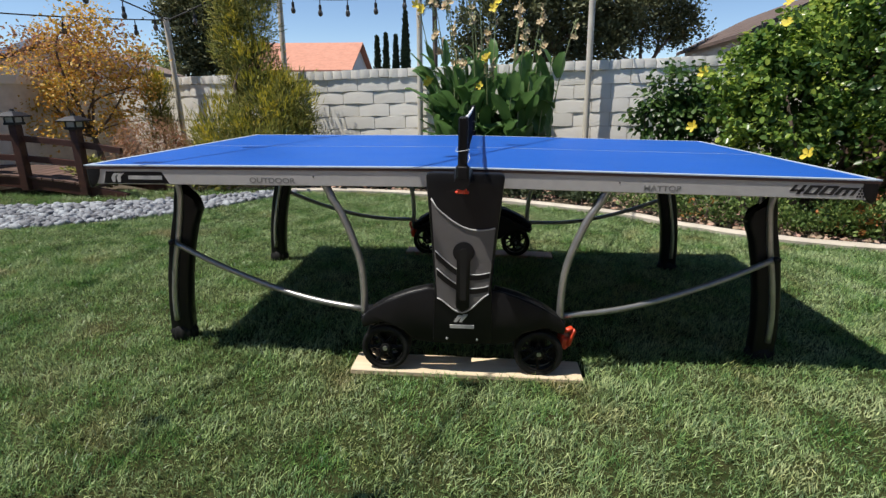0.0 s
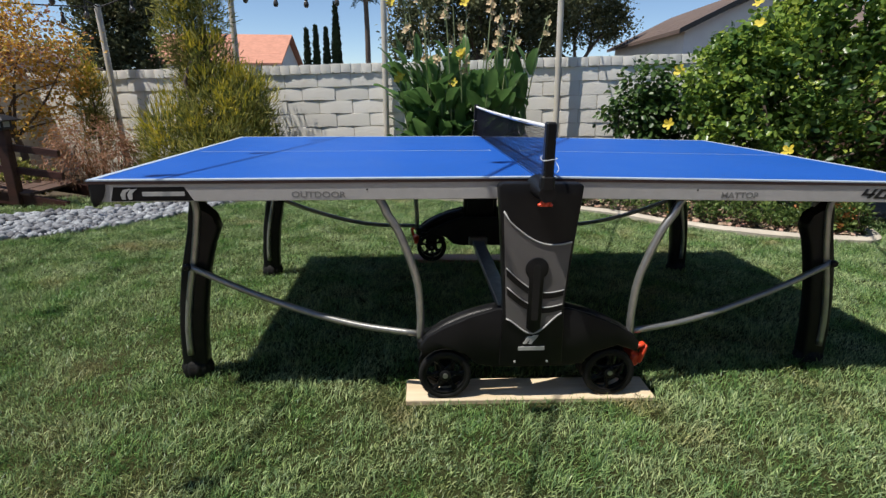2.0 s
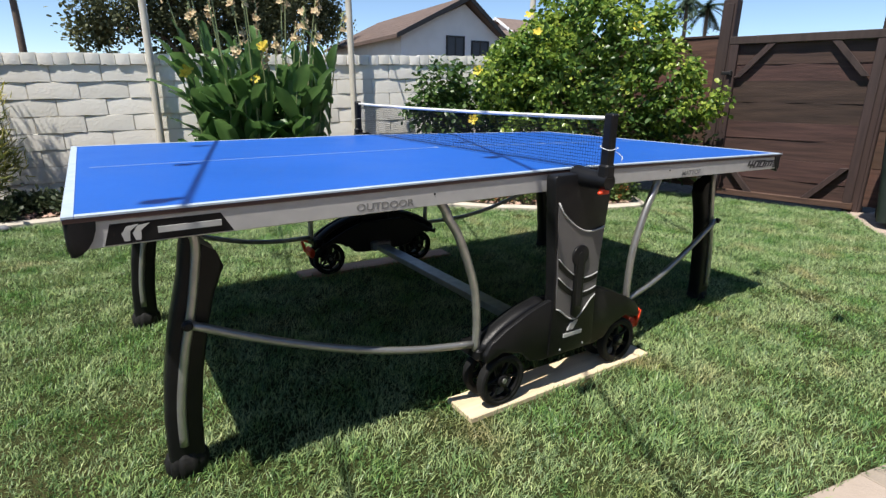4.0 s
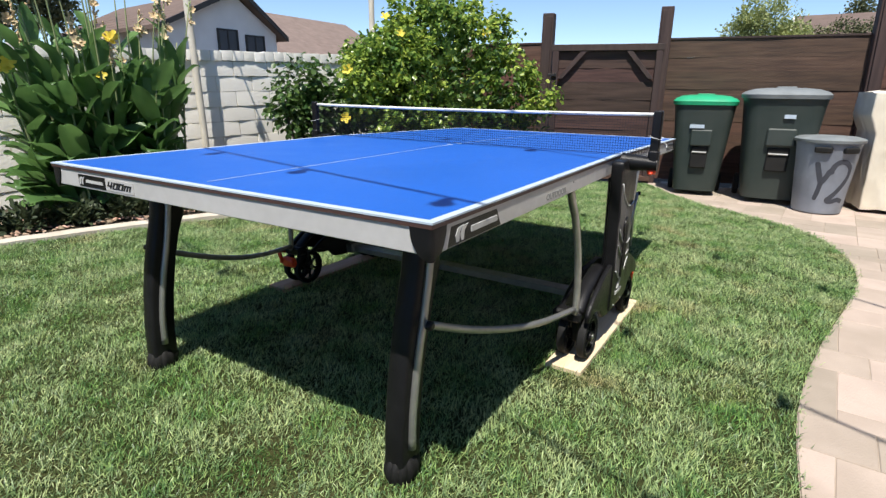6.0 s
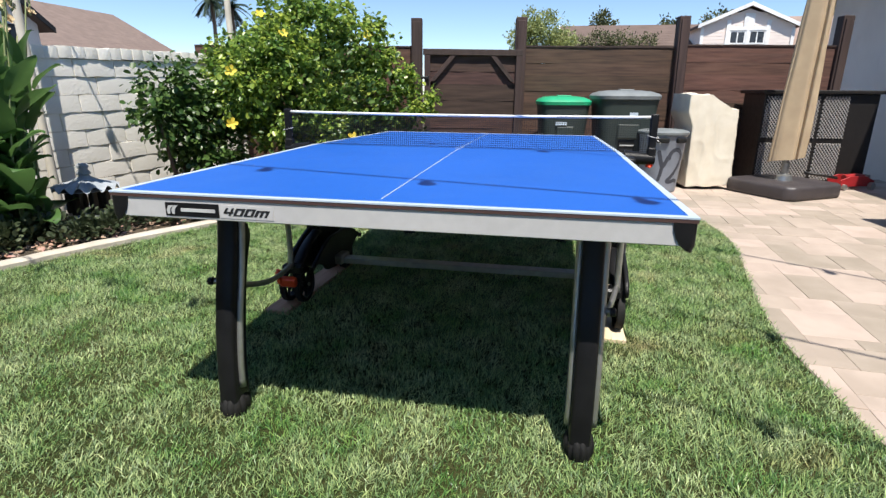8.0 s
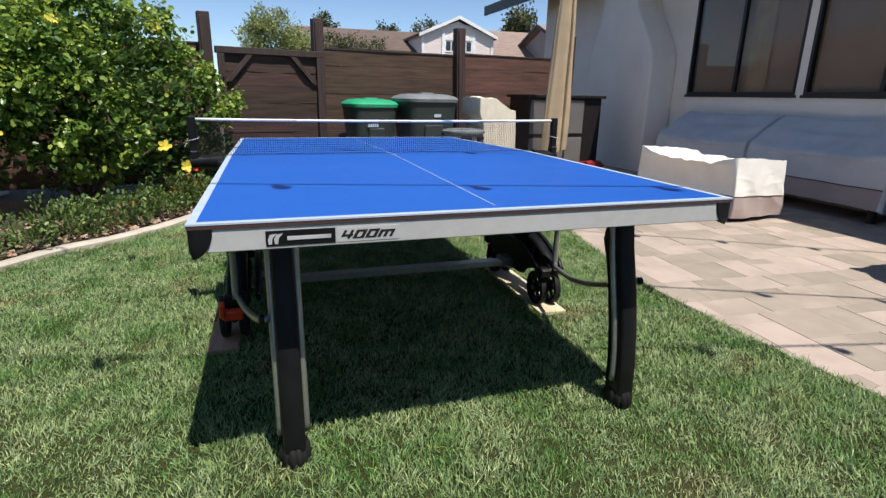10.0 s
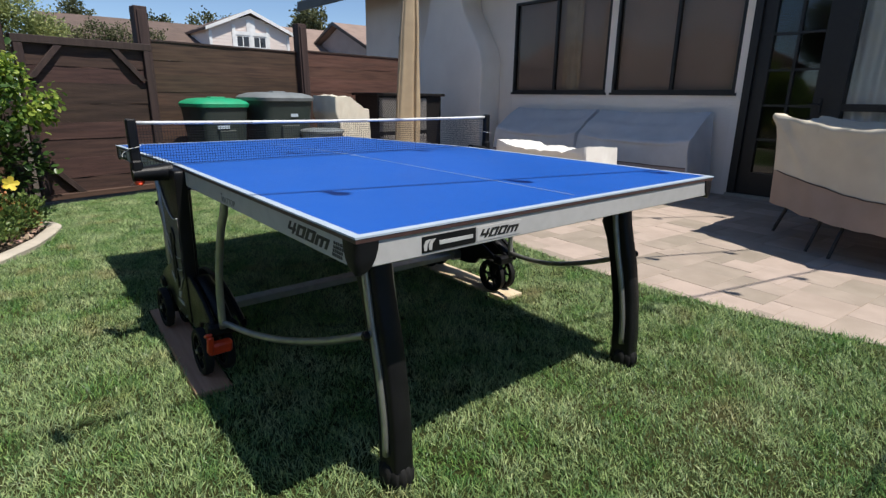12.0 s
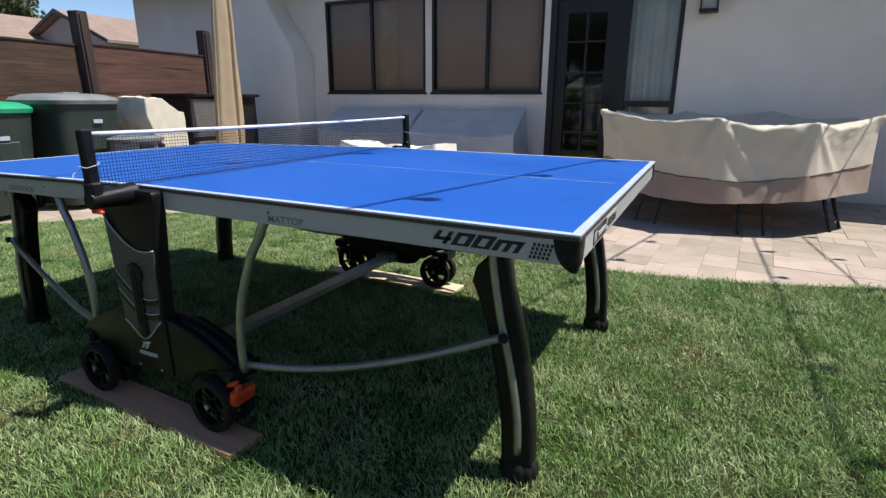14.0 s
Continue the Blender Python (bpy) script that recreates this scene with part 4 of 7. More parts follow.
part("side_rail", span(-1.09, -0.56, HY - 0.1, HY, 0.96, 1.03), M_DARKFRAME, door_1)
for a, b in ((0.05, 0.96), (1.03, 2.2)):
    g = part("pane", span(-1.09, -0.56, HY - 0.06, HY - 0.055, a, b), M_GLASS, door_1); g.visible_shadow = False
curtain("curtain", -1.1, -0.52, 0.05, 2.3, HY - 0.115, 0.032, 4, M_SHEER, door_1)
part("threshold", span(-1.14, 0.38, HY - 0.12, HY + 0.06, -0.02, 0.03), M_CONCRETE, door_1)
lamp = thing("wall_lamp", "dark lantern lamp fixed to the house wall", "wall lamp")
LX, LZ = -1.38, 2.08
part("lantern", join(box(LX, HY + 0.12, LZ - 0.115, 0.19, 0.17, 0.035, 0.005), box(LX, HY + 0.12, LZ + 0.12, 0.22, 0.2, 0.03, 0.008), *[box(LX + p * 0.08, HY + 0.12 + q * 0.07, LZ, 0.016, 0.016, 0.22) for p in (-1, 1) for q in (-1, 1)]), M_DARKFRAME, lamp)
part("back_plate", box(LX, HY + 0.012, LZ + 0.02, 0.1, 0.024, 0.26, 0.006), M_DARKFRAME, lamp)
part("bracket", tube([(LX, HY + 0.02, LZ + 0.1), (LX, HY + 0.06, LZ + 0.17), (LX, HY + 0.1, LZ + 0.135)], 0.008, 8, 3), M_DARKFRAME, lamp)
part("lantern_glass", box(LX, HY + 0.12, LZ, 0.145, 0.125, 0.21), mat("seeded_glass", (0.4, 0.37, 0.32), None, 30, 0.2), lamp, "pale seeded glass")

# ---- kerb round the bed ----
def ribbon(name, line, half, z0, z1, material, parent=None):
    """A low rounded strip along a line of (x, y)."""
    n = len(line)
    def fn(u, v):
        i = min(int(round(u * (n - 1))), n - 1)
        p = Vector((*line[i], 0))
        d = Vector((*line[min(i + 1, n - 1)], 0)) - Vector((*line[max(i - 1, 0)], 0))
        s = Vector((-d.y, d.x, 0)).normalized()
        o, h = [(-half, z0), (-half, z1 - 0.012), (-half * 0.7, z1), (half * 0.7, z1), (half, z1 - 0.012), (half, z0)][int(round(v * 5))]
        j = 0.006 * noise.noise(p * 6 + Vector((0, 0, v)))
        q = p + s * (o + j)
        return (q.x, q.y, h + j * 0.6)
    return part(name, grid_mesh(name, fn, n, 6), material, parent, smooth=50)


M_KERB = mat("sunbleached_kerb_concrete", (0.56, 0.5, 0.41), (0.46, 0.41, 0.34), 9, 0.9, 0.5, 70, stain=0.5, stain_col=(0.33, 0.28, 0.22), stain_scale=3)
kerb = ribbon("kerb", CURB_LINE, 0.05, -0.05, 0.04, M_KERB)
tagged(kerb, "curved pale concrete kerb between lawn and flower bed", "kerb", kind="structure")

# ---- garden furniture under covers, bins ----
M_COVER = mat("beige_canvas_cover", (0.66, 0.59, 0.47), (0.6, 0.53, 0.42), 6, 0.85, 0.4, 300, stain=0.3, stain_col=(0.5, 0.43, 0.33), stain_scale=2)
M_COVERBAND = mat("taupe_canvas_band", (0.36, 0.27, 0.22), (0.31, 0.235, 0.19), 6, 0.85, 0.4, 300, stain=0.2)
M_COVERGREY = mat("pale_grey_canvas", (0.62, 0.61, 0.6), (0.56, 0.55, 0.55), 5, 0.85, 0.4, 300, stain=0.25, stain_col=(0.4, 0.38, 0.36), stain_scale=2)
M_COVERPINK = mat("faded_taupe_canvas", (0.4, 0.32, 0.3), (0.35, 0.28, 0.26), 5, 0.85, 0.4, 300)
M_SEAM = mat("dark_seam", (0.1, 0.07, 0.06), None, 30, 0.9)


big = thing("covered_dining_set", "round dining set under a beige canvas cover with a taupe hem", "covered table", pose(-1.66, -4.0, 0))
CHAIRS = (0.68, 1.54, 2.12, 2.79, 3.5, 4.3, 5.05, 5.9)


RIM = [(1.25, 0.965), (1.15, 0.915), (1.14, 0.885), (1.16, 0.93), (1.14, 0.9), (1.16, 0.93), (1.1, 0.92), (1.09, 0.93)]


def rim(a):
    """Radius and height of the cover's top edge: cloth stretched straight from one chair back to the next."""
    w = noise.noise(Vector((math.cos(a) * 5, math.sin(a) * 5, 4.0)))
    k = max([i for i, q in enumerate(CHAIRS) if q <= a % (2 * math.pi)], default=len(CHAIRS) - 1)
    n = (k + 1) % len(CHAIRS)
    a0, a1 = CHAIRS[k], CHAIRS[n] + (2 * math.pi if n == 0 else 0)
    aa = a % (2 * math.pi)
    aa += 2 * math.pi if aa < a0 else 0
    u = (aa - a0) / (a1 - a0)
    (r0, z0), (r1, z1) = RIM[k], RIM[n]
    chord = r0 * r1 * math.sin(a1 - a0) / max(1e-6, r0 * math.sin(aa - a0) + r1 * math.sin(a1 - aa))
    c = abs(2 * u - 1) ** 1.6
    return 0.35 * (r0 + (r1 - r0) * u) + 0.65 * chord, z0 + (z1 - z0) * u - 0.06 * (1 - c) + 0.012 * w, c


def crease(a, t):
    """Folds that run slantwise down from the peaks."""
    f = 0.0
    for k, q in enumerate(CHAIRS):
        for s, ln in ((0.5, 0.8), (-0.42, 0.6), (0.12, 1.0)):
            d = (a - q - s * t * ln + math.pi) % (2 * math.pi) - math.pi
            f += 0.02 * max(0.0, 1 - abs(d) / (0.045 + 0.05 * t)) * (1 - 0.75 * t)
    return f


def cover_side(u, v0, v1, v):
    a = 2 * math.pi * u
    r, zt, c = rim(a)
    zb = 0.28 + 0.04 * math.sin(a * 2 + 2.4) + 0.09 * max(0.0, math.cos(a + 0.1)) ** 2
    t = v0 + (v1 - v0) * v
    shoulder = 1 - min(1, t / 0.04)
    pleat = 0.3 - abs(noise.noise(Vector((a * 3.6, t * 2.5, 6)))) + 0.3 * (0.3 - abs(noise.noise(Vector((a * 15, t * 4, 2)))))
    near = math.exp(-t * 5)
    z = zt + (zb - zt) * t + 0.008 * shoulder * (1 - shoulder) + 0.02 * pleat * near
    rr = r + 0.03 * pleat * near - 0.02 * shoulder ** 2 + (0.03 - 0.11 * max(0.0, math.cos(a + 0.1))) * t - 0.035 * math.sin(math.pi * t) * (1 - c) + crease(a, t) + 0.015 * noise.noise(Vector((a * 2.2, t * 1.4, 1))) * t + 0.003 * noise.noise(Vector((a * 14, t * 5, 8))) + 0.022 * near * (0.25 - abs(noise.noise(Vector((a * 9 + t * 6, t * 7, 3))))) * (1 - t)
    return (rr * math.cos(a), rr * math.sin(a), z + 0.012 * noise.noise(Vector((a * 9, t * 3, 2))))


def cover_top(u, v):
    a = 2 * math.pi * u
    x0, y0, zt = cover_side(u, 0, 1, 0)
    q = 1 - v
    p = Vector((q * x0, q * y0, 0))
    zc = 0.83 + 0.02 * noise.noise(p * 3)
    return (p.x, p.y, zc + (zt - zc) * q ** 4 - 0.02 * math.sin(math.pi * q) + 0.03 * noise.noise(p * 7) * math.sin(math.pi * q))


part("cover_top", grid_mesh("cover_top", cover_top, 320, 20, True), M_COVER, big, "sagging beige canvas top", True)


def seam_at(u):
    """How far down the side the hem begins: lowest between the middle chairs."""
    return 0.62 + 0.1 * math.exp(-((2 * math.pi * u - 1.65) / 0.6) ** 2)


part("cover_side", grid_mesh("cover_side", lambda u, v: cover_side(u, 0, seam_at(u), v), 320, 34, True), M_COVER, big, "creased beige canvas side", True)
part("cover_hem", grid_mesh("cover_hem", lambda u, v: cover_side(u, seam_at(u), 1, v), 320, 9, True), M_COVERBAND, big, "taupe canvas hem band", True)
part("seam", tube([Vector(cover_side(k / 96, seam_at(k / 96) - 0.005, seam_at(k / 96), 1)) * 1.003 for k in range(97)], 0.004, 6), M_SEAM, big, "", True)
for k in range(8):
    a = 2 * math.pi * (k + 0.35) / 8
    for d in (-0.09, 0.09):
        c, s = math.cos(a + d), math.sin(a + d)
        part("chair_leg", tube([(0.95 * c, 0.95 * s, 0.5), (1.0 * c, 1.0 * s, 0.2), (1.07 * c, 1.07 * s, 0.0)], 0.012, 8), M_DARKFRAME, big, "dark metal chair leg")


def covered_sofa(x0, x1, label):
    ob = thing("covered_sofa", label, "covered sofa", pose((x0 + x1) / 2, 0, 0), "covered sofas")
    hw = (x1 - x0) / 2
    prof = [(-5.04, 0.14), (-5.04, 0.5), (-5.035, 0.86), (-5.01, 0.91), (-4.97, 0.905), (-4.86, 0.84), (-4.72, 0.75), (-4.6, 0.665), (-4.555, 0.635), (-4.525, 0.59), (-4.505, 0.48), (-4.495, 0.32), (-4.48, 0.22), (-4.465, 0.14)]
    line = smooth_line([(0, y, z) for y, z in prof], 4)
    n = len(line)

    def fn(u, v, lo, hi):
        p = line[lo + int(round(v * (hi - lo)))]
        x = (2 * u - 1) * (hw - 0.03 * (p.z / 0.9))
        # taut over the back and the arms, sagging between them
        mid = 1 - abs(2 * u - 1) ** 3
        slope = max(0, min(1, (p.y + 4.98) / 0.2)) * max(0, min(1, (p.z - 0.4) / 0.2))
        sag = -0.02 * mid * (p.z > 0.8) - 0.055 * mid * slope
        f = 0.012 * noise.noise(Vector((x * 2.4 + x0 * 7, p.y * 5, p.z * 3))) + 0.014 * (0.3 - abs(noise.noise(Vector((x * 3 + x0 * 3 + p.z, p.y * 3, 2 * p.z))))) + 0.005 * noise.noise(Vector((x * 9, p.y * 9, p.z * 9)))
        return (x, p.y + f - 0.03 * mid * (p.z < 0.6) * (p.y > -4.7), max(0.1, p.z + sag + f * (p.z > 0.2)))
    seam = next(k for k in range(n // 2, n) if line[k].z <= 0.325)
    part("cover", grid_mesh("cover", lambda u, v: fn(u, v, 0, seam), 44, seam + 1), M_COVERGREY, ob, "pale grey canvas cover", True)
    part("cover_hem", grid_mesh("cover_hem", lambda u, v: fn(u, v, seam, n - 1), 44, n - seam), M_COVERPINK, ob, "taupe hem of the cover", True)
    part("seam", tube([Vector(fn(k / 40, 0, seam, n - 1)) + Vector((0, 0.004, 0)) for k in range(41)], 0.005, 6), M_SEAM, ob, "", True)
    for sg in (-1, 1):
        def flank(u, v):
            q = fn(1.0 if sg > 0 else 0.0, u, 0, n - 1)
            z = q[2] + (0.13 - q[2]) * v
            return (q[0] + sg * (0.05 * v + 0.02 * noise.noise(Vector((q[1] * 7, z * 3, sg))) * v), q[1] + 0.02 * v * noise.noise(Vector((q[1] * 9, 2, sg))), z)
        part("cover_side", grid_mesh("cover_side", flank, n, 8), M_COVERGREY, ob, "", True)
        for y in (-4.6, -4.94):
            part("foot", box(sg * (hw - 0.12), y, 0.08, 0.06, 0.06, 0.16, 0.005), M_DARKFRAME, ob)


covered_sofa(0.58, 2.09, "wide sofa under a pale grey cover against the house wall")
covered_sofa(2.1, 3.6, "sofa under a pale grey cover beside the chimney")


def draped_box(name, label, category, at, lx, ly, lz, topfn, material, low=0.04, flare=0.03, amp=0.02, seed=0.0, tuck=None, hem=None):
    ob = thing(name, label, category, at)

    def outline(u):
        """A rounded rectangle, u from 0 to 1."""
        a = 2 * math.pi * u
        c, s = math.cos(a), math.sin(a)
        k = max(abs(c), abs(s))
        q = 0.93
        x = (c / k) * q + c * (1 - q)
        y = (s / k) * q + s * (1 - q)
        return x * lx / 2, y * ly / 2

    def side(u, v):
        x, y = outline(u)
        zt = topfn(x / (lx / 2), y / (ly / 2))
        z = zt + (low - zt) * v
        hang = min(1.0, v * 3)
        g = 1 + flare * v + amp * 2 * noise.noise(Vector((u * 14, v * 1.6, seed))) * v + hang * (amp * 0.9 * (0.3 - abs(noise.noise(Vector((u * 12 - v * 1.2, v * 1.6, seed + 7))))) + amp * 0.4 * (0.35 - abs(noise.noise(Vector((u * 24 + v * 1.5, v * 1.4, seed + 3))))))
        g += amp * 0.9 * lz ** 2 * max(0.0, 0.14 - abs(noise.noise(Vector((u * 7 + v * 1.6, v * 2.6 - u * 3, seed + 5))))) * 4 * (1 - abs(2 * v - 1) ** 3)
        dx, dy = tuck(x, y, z) if tuck else (0, 0)
        return (x * g + dx, y * g + dy, z + amp * 0.6 * noise.noise(Vector((u * 9, 0, seed + 9))) * v)

    def top(u, v):
        x, y = outline(u)
        q = 1 - v
        x, y = x * q, y * q
        return (x, y, topfn(x / (lx / 2), y / (ly / 2)) + amp * 0.8 * noise.noise(Vector((x * 5, y * 5, seed))) * min(1, v * 5))
    cut = hem[0] if hem else 1.0
    part("cover_side", grid_mesh("cover_side", lambda u, v: side(u, v * cut), 176, 40, True), material, ob, "", True)
    if hem:
        part("cover_hem", grid_mesh("cover_hem", lambda u, v: side(u, cut + (1 - cut) * v), 176, 14, True), hem[1], ob, "faded taupe hem of the cover", True)
        part("seam", tube([Vector(side(k / 120, cut)) * 1.003 for k in range(121)], 0.004, 6), M_SEAM, ob, "", True)
    part("cover_top", grid_mesh("cover_top", top, 176, 12, True), material, ob, "", True)
    return ob


M_COVERWHITE = mat("off_white_canvas", (0.85, 0.83, 0.79), (0.8, 0.77, 0.73), 6, 0.85, 0.4, 300, stain=0.25)
low_table = draped_box("covered_coffee_table", "low table under a crumpled off-white cover with faded hem", "covered table", pose(1.69, -3.6, 0, 0, 0, 3), 1.24, 0.62, 0.53,
           lambda x, y: 0.5 + 0.12 * max(0, abs(x) - 0.55) * (1 + 0.3 * y) + 0.03 * max(0, y - 0.7) + 0.03 * abs(noise.noise(Vector((x * 2.6, y * 1.6, 3)))) + 0.012 * noise.noise(Vector((x * 9, y * 4, 8))) - 0.045 * (1 - x * x) * (1 - 0.6 * y * y), M_COVERWHITE, 0.04, 0.05, 0.028, 5,
           tuck=lambda x, y, z: (0, -0.1 * max(0, y / 0.31) ** 3 * (1 - (x / 0.62) ** 4) * math.sin(math.pi * min(1, max(0, (0.5 - z) / 0.46)))), hem=(0.64, M_COVERPINK))
for k in range(4):
    part("leg", box((-1) ** k * 0.5, (0.24 if k < 2 else -0.24), 0.06, 0.05, 0.05, 0.12, 0.004), M_DARKFRAME, low_table, "dark table leg")
grill = draped_box("covered_grill", "barbecue grill under a creased cream cover by the fence", "covered grill", pose(4.02, -2.17, 0, 0, 0, 12), 0.44, 0.56, 1.0,
           lambda x, y: 1.04 + 0.006 * noise.noise(Vector((x * 3, y * 3, 1))) - 0.15 * max(0, min(1, (0.15 - y) / 0.9)) - 0.02 * max(0, -x - 0.4), mat("cream_cover", (0.7, 0.65, 0.54), (0.64, 0.59, 0.49), 6, 0.8, 0.4, 200, stain=0.35, stain_col=(0.5, 0.42, 0.3), stain_scale=4), 0.04, 0.06, 0.045, 2,
           tuck=lambda x, y, z: (0, -0.07 * max(0, y / 0.28) * max(0, min(1, (0.84 - z) / 0.14))))

M_BINGREEN = mat("dark_green_bin_plastic", (0.022, 0.034, 0.03), (0.03, 0.042, 0.037), 8, 0.55, 0.2, 200, stain=0.4, stain_col=(0.06, 0.065, 0.06))
M_BINLID = mat("bright_green_lid", (0.018, 0.36, 0.17), (0.02, 0.3, 0.14), 8, 0.45, 0.2, 200, stain=0.2)
M_BINGREY = mat("weathered_grey_lid", (0.2, 0.22, 0.225), (0.15, 0.165, 0.17), 8, 0.6, 0.2, 200, stain=0.3)
M_CANGREY = mat("blue_grey_bin_plastic", (0.26, 0.29, 0.34), (0.21, 0.235, 0.28), 7, 0.55, 0.2, 150, stain=0.5, stain_col=(0.1, 0.11, 0.13), stain_scale=3)
M_SPRAY = mat("black_spray_paint", (0.035, 0.038, 0.05), (0.05, 0.055, 0.07), 9, 0.7)


def wheelie_bin(at, w, d, h, lid_mat, label, marks):
    ob = thing("wheeled_bin", label, "bin", at, "bins by the fence")
    bm = bmesh.new()
    rings = []
    for z, k in ((0.05, 0.74), (0.3, 0.83), (h * 0.8, 0.97), (h - 0.1, 1.0), (h - 0.04, 1.03)):
        rings.append([bm.verts.new((math.copysign(abs(math.cos(a)) ** 0.35, math.cos(a)) * d / 2 * k, math.copysign(abs(math.sin(a)) ** 0.35, math.sin(a)) * w / 2 * k, z)) for a in np.linspace(0, 2 * math.pi, 25)[:-1]])
    for a, b in zip(rings, rings[1:]):
        for k in range(24):
            bm.faces.new((a[k], a[(k + 1) % 24], b[(k + 1) % 24], b[k]))
    bm.faces.new(rings[0]); bm.faces.new(rings[-1])
    bmesh.ops.recalc_face_normals(bm, faces=bm.faces)
    part("body", bm, M_BINGREEN, ob, "dark green plastic bin body", 40)
    bm = bmesh.new()
    rings = []
    for z, k in ((h - 0.045, 1.08), (h - 0.01, 1.1), (h + 0.015, 1.02), (h + 0.04, 0.8), (h + 0.05, 0.5)):
        rings.append([bm.verts.new((math.copysign(abs(math.cos(a)) ** 0.4, math.cos(a)) * d / 2 * k, math.copysign(abs(math.sin(a)) ** 0.4, math.sin(a)) * w / 2 * k, z)) for a in np.linspace(0, 2 * math.pi, 29)[:-1]])
    for a, b in zip(rings, rings[1:]):
        for k in range(28):
            bm.faces.new((a[k], a[(k + 1) % 28], b[(k + 1) % 28], b[k]))
    bm.faces.new(rings[0]); bm.faces.new(rings[-1])
    bmesh.ops.recalc_face_normals(bm, faces=bm.faces)
    lid = part("lid", bm, lid_mat, ob, "", 40)
    part("lid_grip", box(-d * 0.1, 0, h + 0.052, 0.1, 0.16, 0.02, 0.006), lid_mat, lid)
    part("front_ledge", box(-d / 2 * 0.92, 0, h * 0.62, 0.05, w * 0.36, 0.16, 0.012), M_BINGREEN, ob)
    part("front_slot", box(-d / 2 * 0.86, 0, h * 0.42, 0.04, w * 0.28, 0.22, 0.01), M_RUBBER, ob)
    part("grab_bar", tube([(-d / 2 * 0.93, -w * 0.12, h * 0.47), (-d / 2 * 0.93, w * 0.12, h * 0.47)], 0.01, 8), M_TUBE, ob, "pale metal grab bar")
    for y0, zz, bw in marks:
        part("print_bar", box(-d / 2 * 1.0 - 0.002, y0, zz, 0.004, bw, 0.035), M_WHITE, ob, "white printed bar")
    for sg in (-1, 1):
        part("wheel", lathe([(0, -0.025), (0.1, -0.025), (0.11, -0.015), (0.11, 0.015), (0.1, 0.025), (0, 0.025)], 20, pose(d / 2 * 0.7, sg * w * 0.42, 0.11, 90)), M_RUBBER, ob, "black bin wheel", 40)
    return ob


wheelie_bin(pose(4.02, -0.6, 0, 0, 0, 8), 0.55, 0.58, 0.95, M_BINLID, "dark green wheeled bin with a bright green lid", ((0.05, 0.7, 0.13),))
wheelie_bin(pose(3.98, -1.28, 0, 0, 0, 6), 0.65, 0.7, 1.02, M_BINGREY, "large dark green wheeled bin with a grey lid", ((-0.04, 0.82, 0.09),))
can = thing("dustbin", "round blue-grey plastic dustbin with a figure sprayed on its side", "bin", pose(3.62, -1.68, 0), "bins by the fence")
part("body", lathe([(r * 0.93, z) for r, z in ((0, 0.01), (0.2, 0.01), (0.205, 0.03), (0.255, 0.58), (0.262, 0.6), (0.262, 0.62), (0.245, 0.625), (0.2, 0.1), (0, 0.08))], 32), M_CANGREY, can, "", 40)
part("lid", lathe([(0.225, 0.622), (0.264, 0.622), (0.267, 0.645), (0.25, 0.655), (0.2, 0.668), (0, 0.675)], 32), M_BINGREY, can, "weathered grey lid", 40)
for a in (170, 220):
    part("side_grip", box(0, 0, 0, 0.05, 0.13, 0.05, 0.01, None), M_RUBBER, can, at=pose(0.236 * math.cos(radians(a)), 0.236 * math.sin(radians(a)), 0.565, 0, 0, a))
def on_can(a, z):
    r = (0.203 + (z - 0.02) * 0.0915) * 0.93 + 0.0022
    return Vector((r * math.cos(radians(a)), r * math.sin(radians(a)), z))


def sprayed(name, pts, half, label):
    """A flat stroke of paint on the can's side, through (degrees, height) points, with soft round ends."""
    line = [(p.x, p.y) for p in smooth_line([(a * 0.0042, z, 0) for a, z in pts], 6)]
    n = len(line)
    rows = []
    bm = bmesh.new()
    for i, (u, z) in enumerate(line):
        d = Vector(line[min(i + 1, n - 1)]) - Vector(line[max(i - 1, 0)])
        q = Vector((-d.y, d.x)).normalized() * half * (0.55 if i in (0, n - 1) else 1.0) * (1 + 0.15 * noise.noise(Vector((u * 30, z * 30, 2))))
        rows.append([bm.verts.new(on_can((u + q.x * k) / 0.0042, z + q.y * k)) for k in (-1, -0.33, 0.33, 1)])
    for a, b in zip(rows, rows[1:]):
        for k in range(3):
            bm.faces.new((a[k], a[k + 1], b[k + 1], b[k]))
    bmesh.ops.recalc_face_normals(bm, faces=bm.faces)
    part(name, bm, M_SPRAY, can, label)


sprayed("sprayed_figure", [(192, 0.36), (194, 0.42), (204, 0.465), (219, 0.46), (231, 0.41), (230, 0.33), (219, 0.25), (206, 0.18), (195, 0.135), (206, 0.125), (219, 0.14), (234, 0.125)], 0.021, "black sprayed number 2")
sprayed("sprayed_stroke", [(163, 0.46), (169, 0.37), (176, 0.29), (184, 0.34), (190, 0.4)], 0.022, "black sprayed stroke")
sprayed("sprayed_stroke", [(176, 0.3), (173, 0.21), (168, 0.13)], 0.02, "black sprayed stroke")

# umbrella, closed, on its base
umb = thing("parasol", "closed tan parasol standing in a dark plastic base", "parasol", pose(3.72, -2.99, 0))
M_UMB = mat("tan_parasol_cloth", (0.47, 0.36, 0.23), (0.41, 0.31, 0.2), 5, 0.85, 0.4, 250, stain=0.3, stain_col=(0.34, 0.26, 0.17))


PARASOL_WIDE = Vector((-0.38, -0.92, 0)).normalized()   # the way in which the folded cloth is broad
PARASOL_DEEP = Vector((-0.92, 0.38, 0)).normalized()


